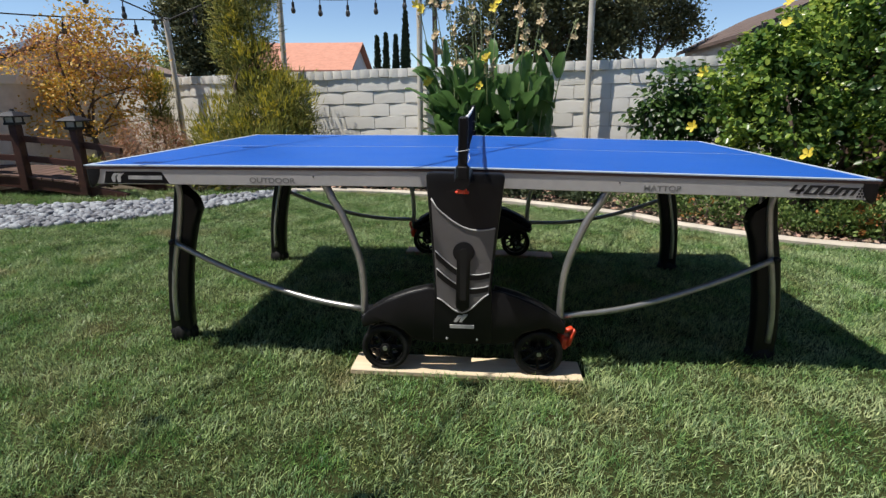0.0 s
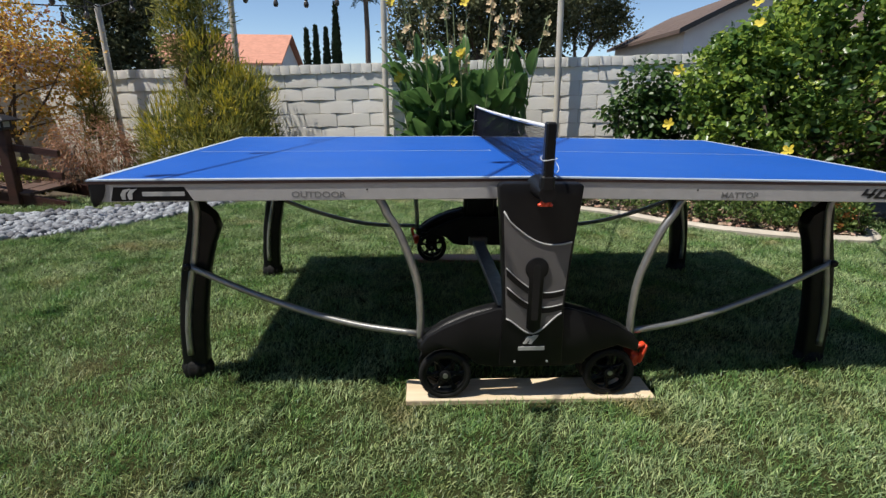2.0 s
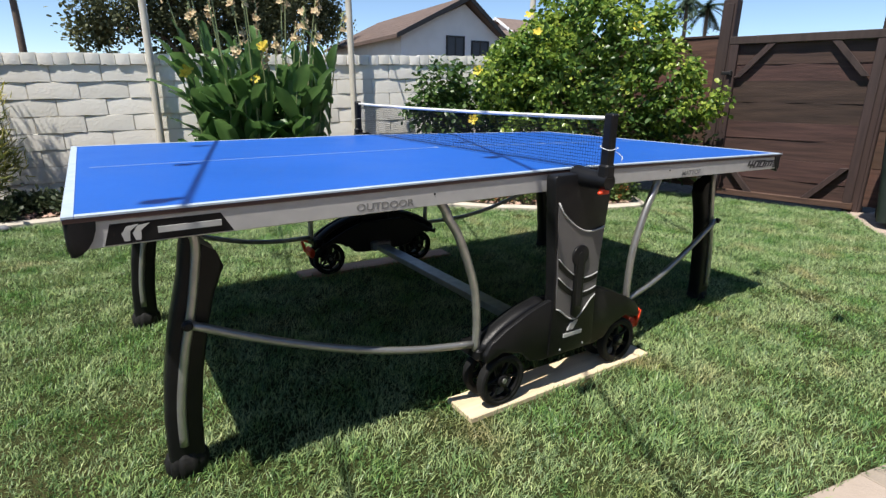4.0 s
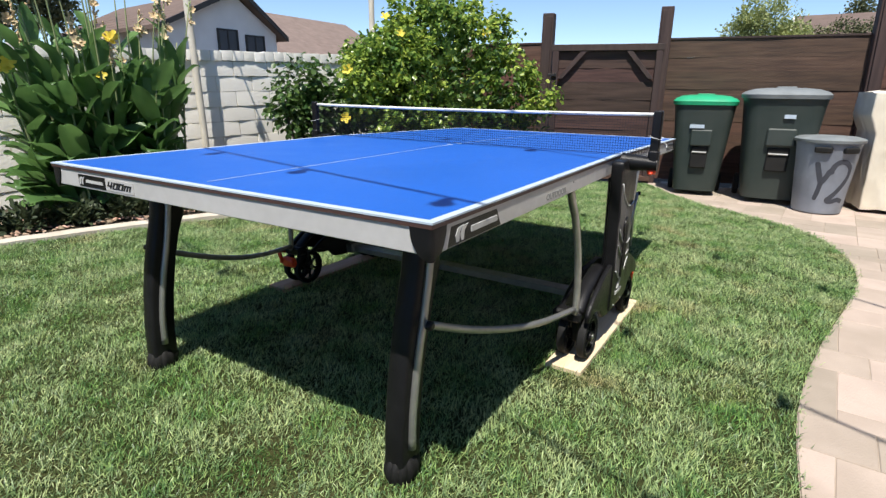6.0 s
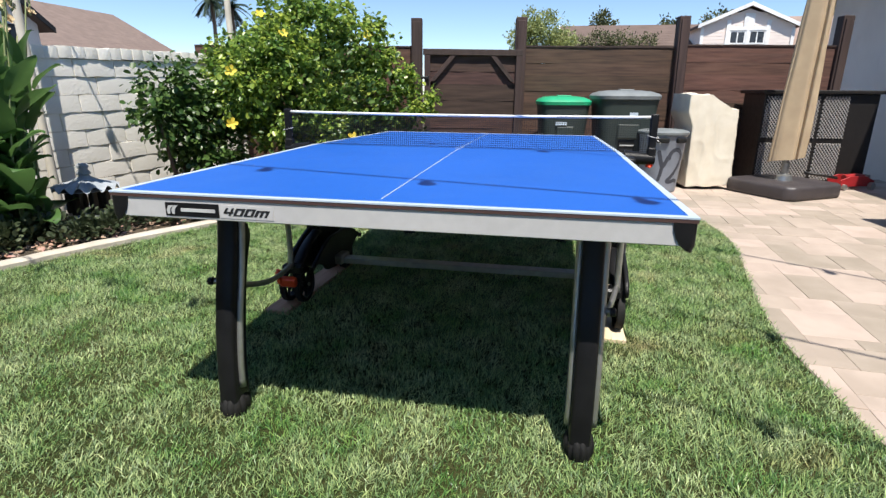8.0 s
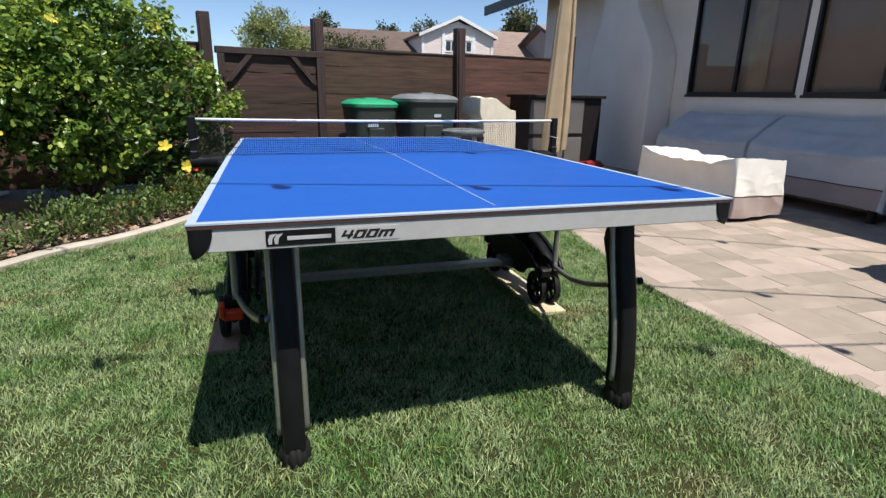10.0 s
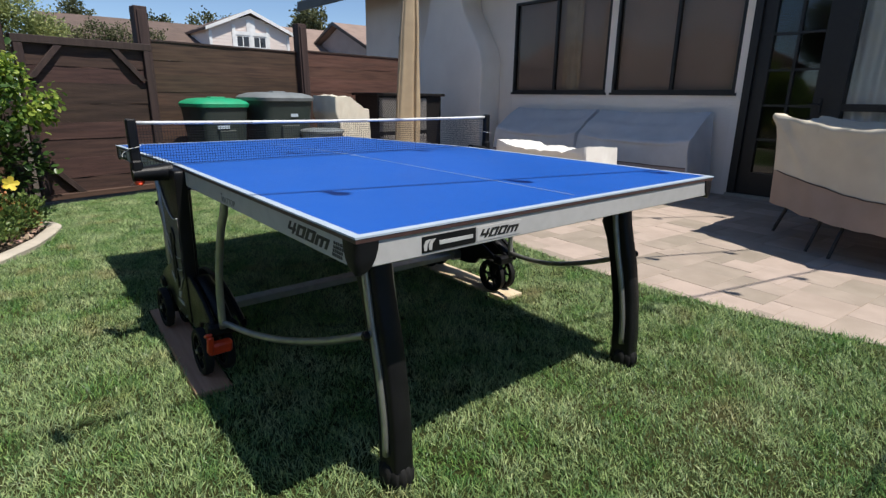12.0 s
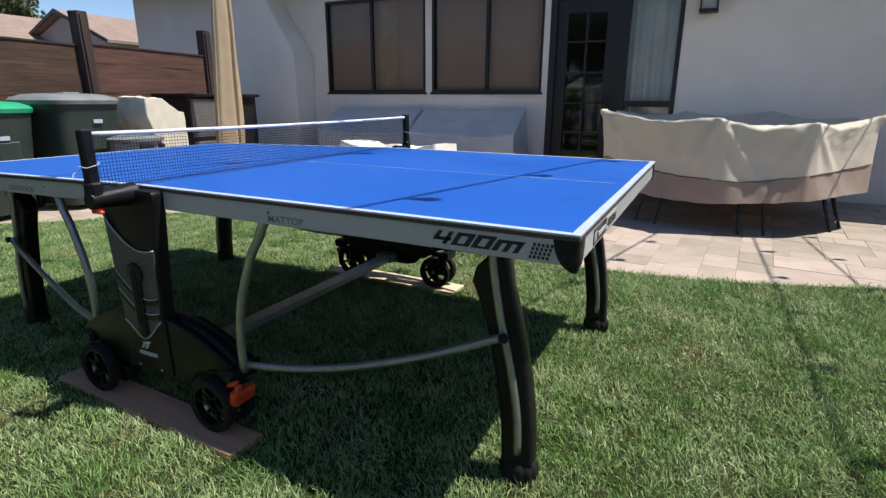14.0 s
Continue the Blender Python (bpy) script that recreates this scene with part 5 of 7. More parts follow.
def parasol(u, v):
    """Cloth folded flat into two broad panels with a deep pleat between them."""
    a = 2 * math.pi * u
    w = np.interp(v, [0, 0.05, 0.12, 0.36, 0.75, 1], [0.02, 0.05, 0.085, 0.125, 0.155, 0.165])
    c, sn = math.cos(a), math.sin(a)
    pleat = math.exp(-((a - 1.18) / 0.13) ** 2) + 0.6 * math.exp(-((a - 4.4) / 0.2) ** 2) + 0.35 * math.exp(-((a - 2.5) / 0.16) ** 2)
    k = 0.01 * noise.noise(Vector((c * 2, sn * 2, v * 3))) * (0.3 + v)
    x = w * math.copysign(abs(c) ** 0.7, c) + k
    d = (0.5 * w * math.copysign(abs(sn) ** 0.8, sn)) * (1 - 0.62 * pleat) + k + 0.008 * math.sin(v * 7 + c * 3) * v
    p = PARASOL_WIDE * x + PARASOL_DEEP * d
    return (p.x - 0.05 * (1 - v), p.y + 0.01 - 0.05 * (1 - v), 2.7 - 2.33 * v + 0.035 * c * (v > 0.98))


part("canopy", grid_mesh("canopy", parasol, 96, 24, True), M_UMB, umb, "folded tan canopy", True)
part("pole", tube([(0, 0, 0.1), (0.0, 0.01, 0.4), (-0.05, -0.04, 2.75)], 0.02, 12), M_TUBE, umb)
base = part("base", prism([(-0.41, -0.34), (-0.34, -0.41), (0.34, -0.41), (0.41, -0.34), (0.41, 0.34), (0.34, 0.41), (-0.34, 0.41), (-0.41, 0.34)], "z", 0.0, 0.15, 0.035, 3), mat("dark_plum_plastic", (0.05, 0.042, 0.045), (0.04, 0.034, 0.036), 6, 0.5, 0.15, 150, stain=0.3, stain_col=(0.09, 0.08, 0.075)), umb, "dark plum-brown plastic base", 40)
base.matrix_basis = pose(0, 0, 0, 0, 0, 32)
part("collar", lathe([(0, 0.15), (0.09, 0.15), (0.08, 0.2), (0.035, 0.22), (0.035, 0.34), (0, 0.34)], 18), M_TUBE, umb, "", 40)

# wicker cabinet
cab = thing("wicker_cabinet", "black wicker storage cabinet with grey woven panels", "cabinet", pose(4.52, -3.45, 0, 0, 0, 6))
M_WICKER = mat("grey_wicker", (0.4, 0.38, 0.36), (0.3, 0.28, 0.27), 30, 0.6, rnd=0.0, island=0.2)
part("carcass", span(-0.22, 0.3, -0.62, 0.62, 0.04, 1.05, 0.005), M_DARKFRAME, cab)
part("top", span(-0.27, 0.33, -0.66, 0.66, 1.05, 1.09, 0.006), M_DARKFRAME, cab)
for y0, y1 in ((-0.3, -0.02), (0.02, 0.6)):
    for z0, z1 in ((0.08, 0.5), (0.56, 1.02)):
        panel = part("woven_panel", span(-0.224, -0.2205, y0, y1, z0, z1), M_DARKFRAME, cab, "grey woven wicker panel")
        for d in (-1, 1):
            k = -12
            while k < 26:
                pts = []
                a = y0 + k * 0.034
                for q in np.linspace(0, 1, 2):
                    pts.append((a + (q * (z1 - z0)) * d * 0.8, z0 + q * (z1 - z0)))
                (ya, za), (yb, zb) = pts
                # keep the strand inside the panel
                t0, t1 = 0.0, 1.0
                dy = yb - ya
                for lim, sgn in ((y0, 1), (y1, -1)):
                    if dy != 0:
                        t = (lim - ya) / dy
                        if (dy > 0) == (sgn > 0):
                            t0 = max(t0, t)
                        else:
                            t1 = min(t1, t)
                if t0 < t1 - 0.02:
                    p, q = Vector((-0.228 - 0.004 * d, ya + dy * t0, za + (zb - za) * t0)), Vector((-0.228 - 0.004 * d, ya + dy * t1, za + (zb - za) * t1))
                    part("strand", tube([p, q], 0.0065, 5), M_WICKER, panel)
                k += 1

# red trolley jack by the wall
M_RED = mat("red_enamel", (0.34, 0.02, 0.022), (0.25, 0.015, 0.018), 8, 0.4, 0.15, 100, stain=0.3)
jack = thing("trolley_jack", "small red trolley jack lying on the patio by the house wall", "jack", pose(4.26, -3.92, 0, 0, 0, -70) @ Matrix.Diagonal((0.95, 1.25, 1.25, 1)))
for sg in (-1, 1):
    part("side_plate", prism([(-0.22, 0.03), (0.22, 0.03), (0.24, 0.08), (0.12, 0.12), (-0.1, 0.125), (-0.24, 0.09)], "y", sg * 0.07 - 0.006, sg * 0.07 + 0.006, 0.003), M_RED, jack, "red enamelled side plate")
    part("wheel", lathe([(0, -0.02), (0.032, -0.02), (0.035, -0.012), (0.035, 0.012), (0.032, 0.02), (0, 0.02)], 18, pose(0.17, sg * 0.1, 0.035, 90)), M_TUBE, jack, "steel wheel", 40)
    part("caster", lathe([(0, -0.014), (0.026, -0.014), (0.028, 0.0), (0.026, 0.014), (0, 0.014)], 16, pose(-0.19, sg * 0.09, 0.028, 90)), M_TUBE, jack, "steel caster", 40)
part("lift_arm", tube([(-0.1, 0, 0.1), (0.08, 0, 0.115), (0.2, 0, 0.105)], [0.03, 0.026, 0.022], 10), M_RED, jack)
part("saddle", lathe([(0, 0.1), (0.035, 0.1), (0.042, 0.125), (0.03, 0.125), (0, 0.118)], 18, pose(0.2, 0, 0)), M_TUBE, jack, "round steel saddle", 40)
part("handle", tube([(-0.2, 0, 0.1), (-0.36, 0.02, 0.12), (-0.62, 0.03, 0.15)], 0.013, 10), M_DARKFRAME, jack, "dark steel handle", True)
part("axle", tube([(0.17, -0.11, 0.035), (0.17, 0.11, 0.035)], 0.01, 10), M_TUBE, jack)

# poles with strings of lights
poles = []
for x, y, h, tilt in ((-4.02, 4.62, 1.98, (0, -1.5)), (-2.45, 4.38, 2.65, (0, 0)), (-0.69, 4.12, 2.65, (0, 0.0)), (1.27, 3.74, 2.65, (0, -1.2)), (3.36, 3.2, 2.65, (0, 0))):
    ob = part("light_pole", lathe([(0, -0.05), (0.034, -0.05), (0.034, h - 0.02), (0.03, h), (0, h)], 14), M_POLE, None, at=pose(x, y, 0, *tilt, 0), smooth=40)
    tagged(ob, "slim cream painted pole carrying strings of lights along the wall", "pole", "light poles")
M_CABLE = mat("black_cable", (0.01, 0.01, 0.011), None, 30, 0.6)
M_BULB = mat("smoked_bulb_glass", (0.09, 0.08, 0.07), None, 30, 0.1)


def light_string(a, b, sag, n, phase=0.5, drop=0.06):
    """A hanging cable with bulbs on short leads."""
    a, b = Vector(a), Vector(b)
    ob = thing("string_lights", "black cable of hanging bulbs strung between poles", "string lights", group="light strings")
    line = [a.lerp(b, t) - Vector((0, 0, 4 * sag * t * (1 - t))) for t in np.linspace(0, 1, 41)]
    part("cable", tube(line, 0.0085, 6), M_CABLE, ob)
    for k in range(n):
        t = (k + phase) / n
        p = a.lerp(b, t) - Vector((0, 0, 4 * sag * t * (1 - t)))
        so = part("socket", lathe([(0, 0.0), (0.006, 0.0), (0.006, -drop), (0.018, -drop - 0.005), (0.018, -drop - 0.055), (0, -drop - 0.055)], 10), M_CABLE, ob)
        so.matrix_basis = Matrix.Translation(p)
        part("bulb", lathe([(0, 0), (0.012, 0.0), (0.026, -0.03), (0.03, -0.05), (0.022, -0.075), (0, -0.085)], 12, pose(0, 0, -drop - 0.05)), M_BULB, so, "", True)


light_string((-0.69, 4.12, 2.6), (-2.86, -4.5, 2.9), 0.12, 14, 0.23)
light_string((1.27, 3.74, 2.6), (-2.62, -4.5, 2.9), 0.12, 14)
light_string((3.36, 3.2, 2.6), (-1.55, -4.5, 2.9), 0.12, 14)
light_string((-3.2, 4.49, 2.3), (-3.22, -4.5, 2.9), 0.05, 14)
light_string((-4.05, 4.62, 1.95), (-3.5, -4.5, 2.9), 0.05, 14)
light_string((-2.45, 4.38, 2.2), (-0.69, 4.12, 2.2), 0.09, 5)
light_string((-4.05, 4.62, 1.95), (-7.5, 1.6, 2.05), 0.1, 6)
light_string((-4.05, 4.62, 1.95), (-2.45, 4.38, 2.6), 0.05, 2)

# ---- pavers, last of the hard ground ----
def paver_mesh(poly, z0=-0.018, z1=0.0):
    """A flat piece with an eased upper edge over a convex outline."""
    c = sum((Vector((*p, 0)) for p in poly), Vector()) / len(poly)
    n = len(poly)
    verts = []
    for inset, z in ((0.0, z0), (0.0, z1 - 0.0025), (0.003, z1)):
        for p in poly:
            q = Vector((*p, 0))
            d = (c - q)
            if d.length > 1e-6:
                q = q + d.normalized() * inset
            verts.append((q.x, q.y, z))
    faces = [tuple(range(2 * n, 3 * n))]
    for r in (0, 1):
        for i in range(n):
            j = (i + 1) % n
            faces.append((r * n + i, r * n + j, (r + 1) * n + j, (r + 1) * n + i))
    me = bpy.data.meshes.new("paver")
    me.from_pydata(verts, [], faces)
    me.materials.append(M_PAVER)
    return me


def clip_to_patio(poly):
    """Cuts a piece along the stretch of lawn edge that is nearest to it."""
    c = Vector((sum(p[0] for p in poly) / len(poly), sum(p[1] for p in poly) / len(poly)))
    best = min(range(len(PATIO_EDGE) - 1), key=lambda i: (Vector(PATIO_EDGE[i]) + Vector(PATIO_EDGE[i + 1]) - 2 * c).length)
    a, b = Vector(PATIO_EDGE[best]), Vector(PATIO_EDGE[best + 1])
    d = (b - a).normalized()
    nrm = Vector((d.y, -d.x))
    out = []
    for p, q in zip(poly, poly[1:] + poly[:1]):
        sp, sq = (Vector(p) - a).dot(nrm) - 0.003, (Vector(q) - a).dot(nrm) - 0.003
        if sp >= 0:
            out.append(p)
        if (sp >= 0) != (sq >= 0):
            t = sp / (sp - sq)
            out.append((p[0] + (q[0] - p[0]) * t, p[1] + (q[1] - p[1]) * t))
    return out


rp = random.Random(11)
paver_list = []
PAV = math.radians(-4)
MOD = 0.1025
taken_cells = np.zeros((60, 112), bool)
for r in range(60):
    for k in range(112):
        if taken_cells[r, k]:
            continue
        for w, h in rp.sample([(4, 3), (3, 3), (3, 2), (2, 3), (2, 2), (4, 2)], 6) + [(2, 1), (1, 2), (1, 1)]:
            if r + h <= 60 and k + w <= 112 and not taken_cells[r:r + h, k:k + w].any():
                break
        taken_cells[r:r + h, k:k + w] = True
        x, y = -6.4 + MOD * k, -5.1 + MOD * r
        g = 0.0013
        q = [(x + g, y + g), (x + w * MOD - g, y + g), (x + w * MOD - g, y + h * MOD - g), (x + g, y + h * MOD - g)]
        q = [(a * math.cos(PAV) - b * math.sin(PAV), a * math.sin(PAV) + b * math.cos(PAV)) for a, b in q]
        cx, cy = sum(a for a, b in q) / 4, sum(b for a, b in q) / 4
        if cy < HY + 0.1 or cx > 4.4 - 0.158 * cy or cx < -5.6:
            continue
        q = clip_to_patio(q)
        if len(q) >= 3:
            area = abs(sum(a[0] * b[1] - b[0] * a[1] for a, b in zip(q, q[1:] + q[:1]))) / 2
            if area > 0.002:
                paver_list.append((cx, cy, q))
paver_list.sort(key=lambda p: math.hypot(p[0] + 0.3, p[1] + 2.2))
for cx, cy, q in paver_list[:300]:
    ob = part("paver", paver_mesh([(a - cx, b - cy) for a, b in q]), None, patio)
    ob.matrix_basis = pose(cx, cy, rp.uniform(-0.0015, 0.0015), rp.uniform(-0.2, 0.2), rp.uniform(-0.2, 0.2), 0)
if len(paver_list) > 300:
    M_PAVER_REST = mat("tan_concrete_paver_rest", (0.41, 0.335, 0.275), (0.35, 0.287, 0.235), 5, 0.85, 0.5, 130, island=0.2, stain=0.45, stain_col=(0.3, 0.245, 0.19), stain_scale=2.5)
    bm = bmesh.new()
    for cx, cy, q in paver_list[300:]:
        me = paver_mesh(q)
        bm.from_mesh(me)
        bpy.data.meshes.remove(me)
    ob = part("paver_field", bm, M_PAVER_REST, patio)
    ob["kind"] = "stuff"

# ---- plants ----
def leaf_mat(name, c1, c2, rough=0.45, translucent=0.3, island=0.35, scale=3.0, tip=None):
    return mat(name, c1, c2, scale, rough, 0.0, island=island, translucent=translucent, spec=0.4)


M_HIB = leaf_mat("glossy_green_leaf", (0.3, 0.41, 0.075), (0.12, 0.22, 0.04), 0.3, 0.4, 0.6)
# side shrub's own dark green; on hibiscus inner leaves it paints in shade
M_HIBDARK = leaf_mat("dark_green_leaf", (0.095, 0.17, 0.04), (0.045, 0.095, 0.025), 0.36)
M_CANNA = leaf_mat("broad_canna_leaf", (0.165, 0.285, 0.085), (0.085, 0.172, 0.052), 0.36, 0.4, 0.25)
M_STEM = mat("green_stem", (0.22, 0.28, 0.12), (0.26, 0.28, 0.13), 6, 0.6)
M_YELLOW = mat("yellow_petal", (0.85, 0.7, 0.1), (0.82, 0.62, 0.06), 10, 0.6, 0.0, island=0.1, translucent=0.3)
M_WITHER = mat("withered_petal", (0.74, 0.6, 0.38), (0.56, 0.4, 0.22), 10, 0.8, 0.0, island=0.2, translucent=0.2)
M_CONIFER = leaf_mat("yellow_green_sprig", (0.4, 0.39, 0.1), (0.15, 0.175, 0.045), 0.6, 0.35, 0.6, 7.0)
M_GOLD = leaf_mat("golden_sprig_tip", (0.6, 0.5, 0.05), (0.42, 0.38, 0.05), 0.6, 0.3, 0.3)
M_MAPLE = leaf_mat("golden_maple_leaf", (0.7, 0.48, 0.09), (0.55, 0.31, 0.06), 0.55, 0.4, 0.35)
M_RUSTY = leaf_mat("rusty_maple_leaf", (0.38, 0.21, 0.11), (0.27, 0.14, 0.075), 0.6, 0.3, 0.35)
M_COVERLEAF = leaf_mat("small_bed_leaf", (0.17, 0.25, 0.07), (0.085, 0.14, 0.04), 0.45, 0.3, 0.5)
M_DARKLEAF = leaf_mat("grey_green_rosette", (0.07, 0.095, 0.045), (0.045, 0.06, 0.032), 0.5, 0.2, 0.35)
M_ORANGELEAF = leaf_mat("orange_leaf", (0.56, 0.27, 0.09), (0.42, 0.18, 0.06), 0.5, 0.3, 0.3)
M_FARTREE = leaf_mat("far_tree_leaf", (0.14, 0.15, 0.065), (0.075, 0.09, 0.04), 0.6, 0.2, 0.4, 0.6)
M_FARLIGHT = leaf_mat("far_pale_leaf", (0.37, 0.41, 0.16), (0.25, 0.3, 0.12), 0.6, 0.35, 0.35, 0.6)
M_CYPRESS = leaf_mat("cypress_green", (0.025, 0.05, 0.02), (0.018, 0.035, 0.016), 0.7, 0.1, 0.3, 0.6)
M_BARK = mat("grey_brown_bark", (0.15, 0.11, 0.08), (0.09, 0.065, 0.05), 12, 0.9, 0.8, 40, stretch=(1, 1, 0.3))
M_GRASS = mat("grass_blade", (0.12, 0.257, 0.064), (0.338, 0.43, 0.206), 4.5, 0.42, 0.0, island=0.62, translucent=0.28, spec=0.45, stain=0.85, stain_col=(0.4, 0.29, 0.15), stain_scale=3.0, stain_from=0.585)

LEAF_V = [(0, 0, 0), (0.32, 0.27, 0.06), (0.76, 0.27, 0.03), (1, 0, -0.06), (0.76, -0.27, 0.03), (0.32, -0.27, 0.06)]
ROUND_V = [(0, 0, 0), (0.25, 0.34, 0.1), (0.74, 0.36, 0.05), (1, 0, -0.08), (0.74, -0.36, 0.05), (0.25, -0.34, 0.1)]
LEAF_F = [(0, 3, 2, 1), (0, 5, 4, 3)]
NEEDLE_V = [(0, -0.06, 0), (0, 0.06, 0), (0.6, 0.062, 0.03), (0.6, -0.062, 0.03), (1, 0, 0.0), (1, 0.004, 0)]
NEEDLE_F = [(0, 1, 2, 3), (3, 2, 5, 4)]
BLADE_V = [(0, 0, 0), (0.5, 0.12, 0.52), (-0.5, 0.12, 0.52), (0.0, 0.46, 0.95)]
BLADE_F = [(0, 1, 2), (2, 1, 3)]


def crown_points(rng, lobes, clusters, per, spread, shell=0.55):
    """Leaf places in clumps over overlapping ellipsoids: (centre, radii) each. Gives places and outward ways."""
    pos, out = [], []
    vol = np.array([r[0] * r[1] + r[1] * r[2] + r[0] * r[2] for c, r in lobes])
    share = (vol / vol.sum() * clusters).astype(int) + 1
    for (c, r), k in zip(lobes, share):
        d = rng.normal(size=(k, 3))
        d /= np.linalg.norm(d, axis=1)[:, None]
        rad = shell + (1.04 - shell) * rng.random(k) ** 0.6
        ctr = np.array(c) + d * np.array(r) * rad[:, None]
        p = np.repeat(ctr, per, 0) + rng.normal(size=(k * per, 3)) * spread * np.repeat(rng.uniform(0.6, 1.3, k), per)[:, None]
        pos.append(p)
        o = p - np.array(c)
        out.append(o / np.linalg.norm(o, axis=1)[:, None])
    pos, out = np.concatenate(pos), np.concatenate(out)
    keep = pos[:, 2] > 0.03
    return pos[keep], out[keep]


def leaf_turns(rng, out, up=0.35, wild=0.7):
    yaw = np.arctan2(out[:, 1], out[:, 0]) + rng.normal(size=len(out)) * wild
    pitch = -(np.arcsin(np.clip(out[:, 2], -1, 1)) * 0.5 + up) + rng.normal(size=len(out)) * wild * 0.6
    return turns(yaw, pitch, rng.normal(size=len(out)) * wild)


def foliage(name, rng, lobes, clusters, per, spread, size, material, parent, label="", tv=LEAF_V, tf=LEAF_F, shell=0.55, up=0.35, wild=0.7, keep=None):
    p, o = crown_points(rng, lobes, clusters, per, spread, shell)
    if keep is not None:
        m = keep(p)
        p, o = p[m], o[m]
    s = size * rng.uniform(0.65, 1.3, len(p))
    return part(name, scatter(name, tv, tf, p, leaf_turns(rng, o, up, wild), s, material), None, parent, label)


def stems(parent, base, tips, r0, r1, label=""):
    """Single stems, each a part of its own."""
    for t in tips:
        part("stem", branches(rng, base, [t], r0, r1), M_BARK, parent, label, True)


def branches(rng, base, tips, r0, r1, bend=0.12):
    """Tapered limbs from a base to the tips, in one bmesh."""
    bm = bmesh.new()
    for t in tips:
        b, t = Vector(base), Vector(t)
        mid = b.lerp(t, 0.5) + Vector(rng.normal(size=3)) * bend * (t - b).length
        join(bm, tube([b, mid, t], [r0, (r0 + r1) / 2, r1], 7, 4))
    return bm


# hibiscus with yellow flowers
rng = np.random.default_rng(3)
hib = thing("hibiscus_bush", "large glossy green hibiscus bush with yellow flowers in the bed", "bush", pose(2.9, 2.2, 0))
hib_lobes = [((-0.05, 0.15, 1.1), (0.62, 0.62, 0.6)), ((-0.4, -0.2, 0.8), (0.42, 0.45, 0.5)), ((0.35, -0.4, 0.68), (0.42, 0.45, 0.3)), ((0.1, 0.65, 1.05), (0.5, 0.45, 0.55)), ((-0.55, 0.25, 1.1), (0.28, 0.3, 0.36)),
             ((0.26, -0.1, 1.6), (0.4, 0.46, 0.3)), ((0.52, -0.52, 1.5), (0.34, 0.38, 0.32)), ((-0.12, 0.2, 1.45), (0.3, 0.32, 0.26)), ((0.55, -0.75, 1.15), (0.34, 0.36, 0.36)), ((0.65, -1.0, 0.85), (0.26, 0.26, 0.28)),
             ((0.16, 0.22, 1.82), (0.2, 0.22, 0.2)), ((0.55, -0.3, 1.8), (0.2, 0.2, 0.18)), ((-0.42, -0.05, 1.36), (0.25, 0.25, 0.2)), ((0.36, -0.05, 1.95), (0.1, 0.1, 0.16)), ((0.1, -0.1, 1.88), (0.09, 0.09, 0.14)), ((0.7, -0.65, 1.72), (0.1, 0.1, 0.14)), ((0.75, -1.2, 0.95), (0.14, 0.14, 0.16))]
foliage("crown", rng, hib_lobes, 1150, 26, 0.04, 0.047, M_HIB, hib, "glossy green leaves", tv=ROUND_V, shell=0.62, up=-0.55, wild=0.75, keep=lambda p: (np.sin(p[:, 0] * 9 + 2 * np.sin(p[:, 2] * 8)) * np.sin(p[:, 1] * 8 + p[:, 2] * 7) > np.interp(p[:, 2], [0.3, 0.8, 1.3], [0.1, -0.35, -0.85])))
# darker leaf colour fills the hollows, painting the shade within the crown
foliage("inner_leaves", rng, [((0.05, -0.05, 0.9), (0.8, 0.95, 0.72)), ((0.72, -0.92, 0.5), (0.28, 0.26, 0.36))], 480, 12, 0.08, 0.06, M_HIBDARK, hib, "inner leaves with the bush's inner shade put into their colour", shell=0.2)
stems(hib, (0, 0, 0), [(0.5, -0.6, 1.2), (-0.5, -0.3, 1.1), (0.1, 0.6, 1.3), (-0.4, 0.4, 1.2), (0.6, 0.2, 1.3), (0.0, -0.2, 1.5), (0.55, -0.85, 1.0), (-0.1, -0.9, 0.6)], 0.03, 0.008, "grey-brown stems")
side_bush = thing("shrub", "dark green leafy shrub beside the hibiscus against the wall", "bush", pose(1.98, 3.05, 0))
foliage("crown", rng, [((0, 0, 1.05), (0.24, 0.24, 0.28)), ((-0.1, 0.0, 0.82), (0.26, 0.24, 0.24)), ((0.15, -0.05, 0.6), (0.26, 0.25, 0.25)), ((0.4, -0.1, 0.85), (0.3, 0.28, 0.4)), ((0.3, -0.15, 0.35), (0.3, 0.28, 0.25))], 190, 20, 0.055, 0.058, M_HIBDARK, side_bush, "dark green leaves", tv=ROUND_V, shell=0.35, up=-0.4)
stems(side_bush, (0, 0, 0), [(0.2, -0.1, 0.9), (-0.25, 0, 0.9), (0.05, 0.1, 1.1), (-0.1, -0.15, 0.7)], 0.018, 0.006, "")


def blossom(r):
    """Five rounded petals round a centre."""
    bm = bmesh.new()
    for k in range(5):
        a = 2 * math.pi * k / 5
        m = pose(0, 0, 0, 0, 0, math.degrees(a)) @ pose(0, 0, 0, 0, -28 + random.uniform(-15, 15), 0)
        pts = [(0, 0, 0), (0.5, 0.34, 0.03), (0.95, 0.3, 0.0), (1.1, 0, -0.05), (0.95, -0.3, 0.0), (0.5, -0.34, 0.03)]
        v = [bm.verts.new(m @ (Vector(p) * r)) for p in pts]
        c = bm.verts.new(m @ (Vector((0.55, 0, -0.06)) * r))
        for i in range(6):
            bm.faces.new((c, v[i], v[(i + 1) % 6]))
    return bm


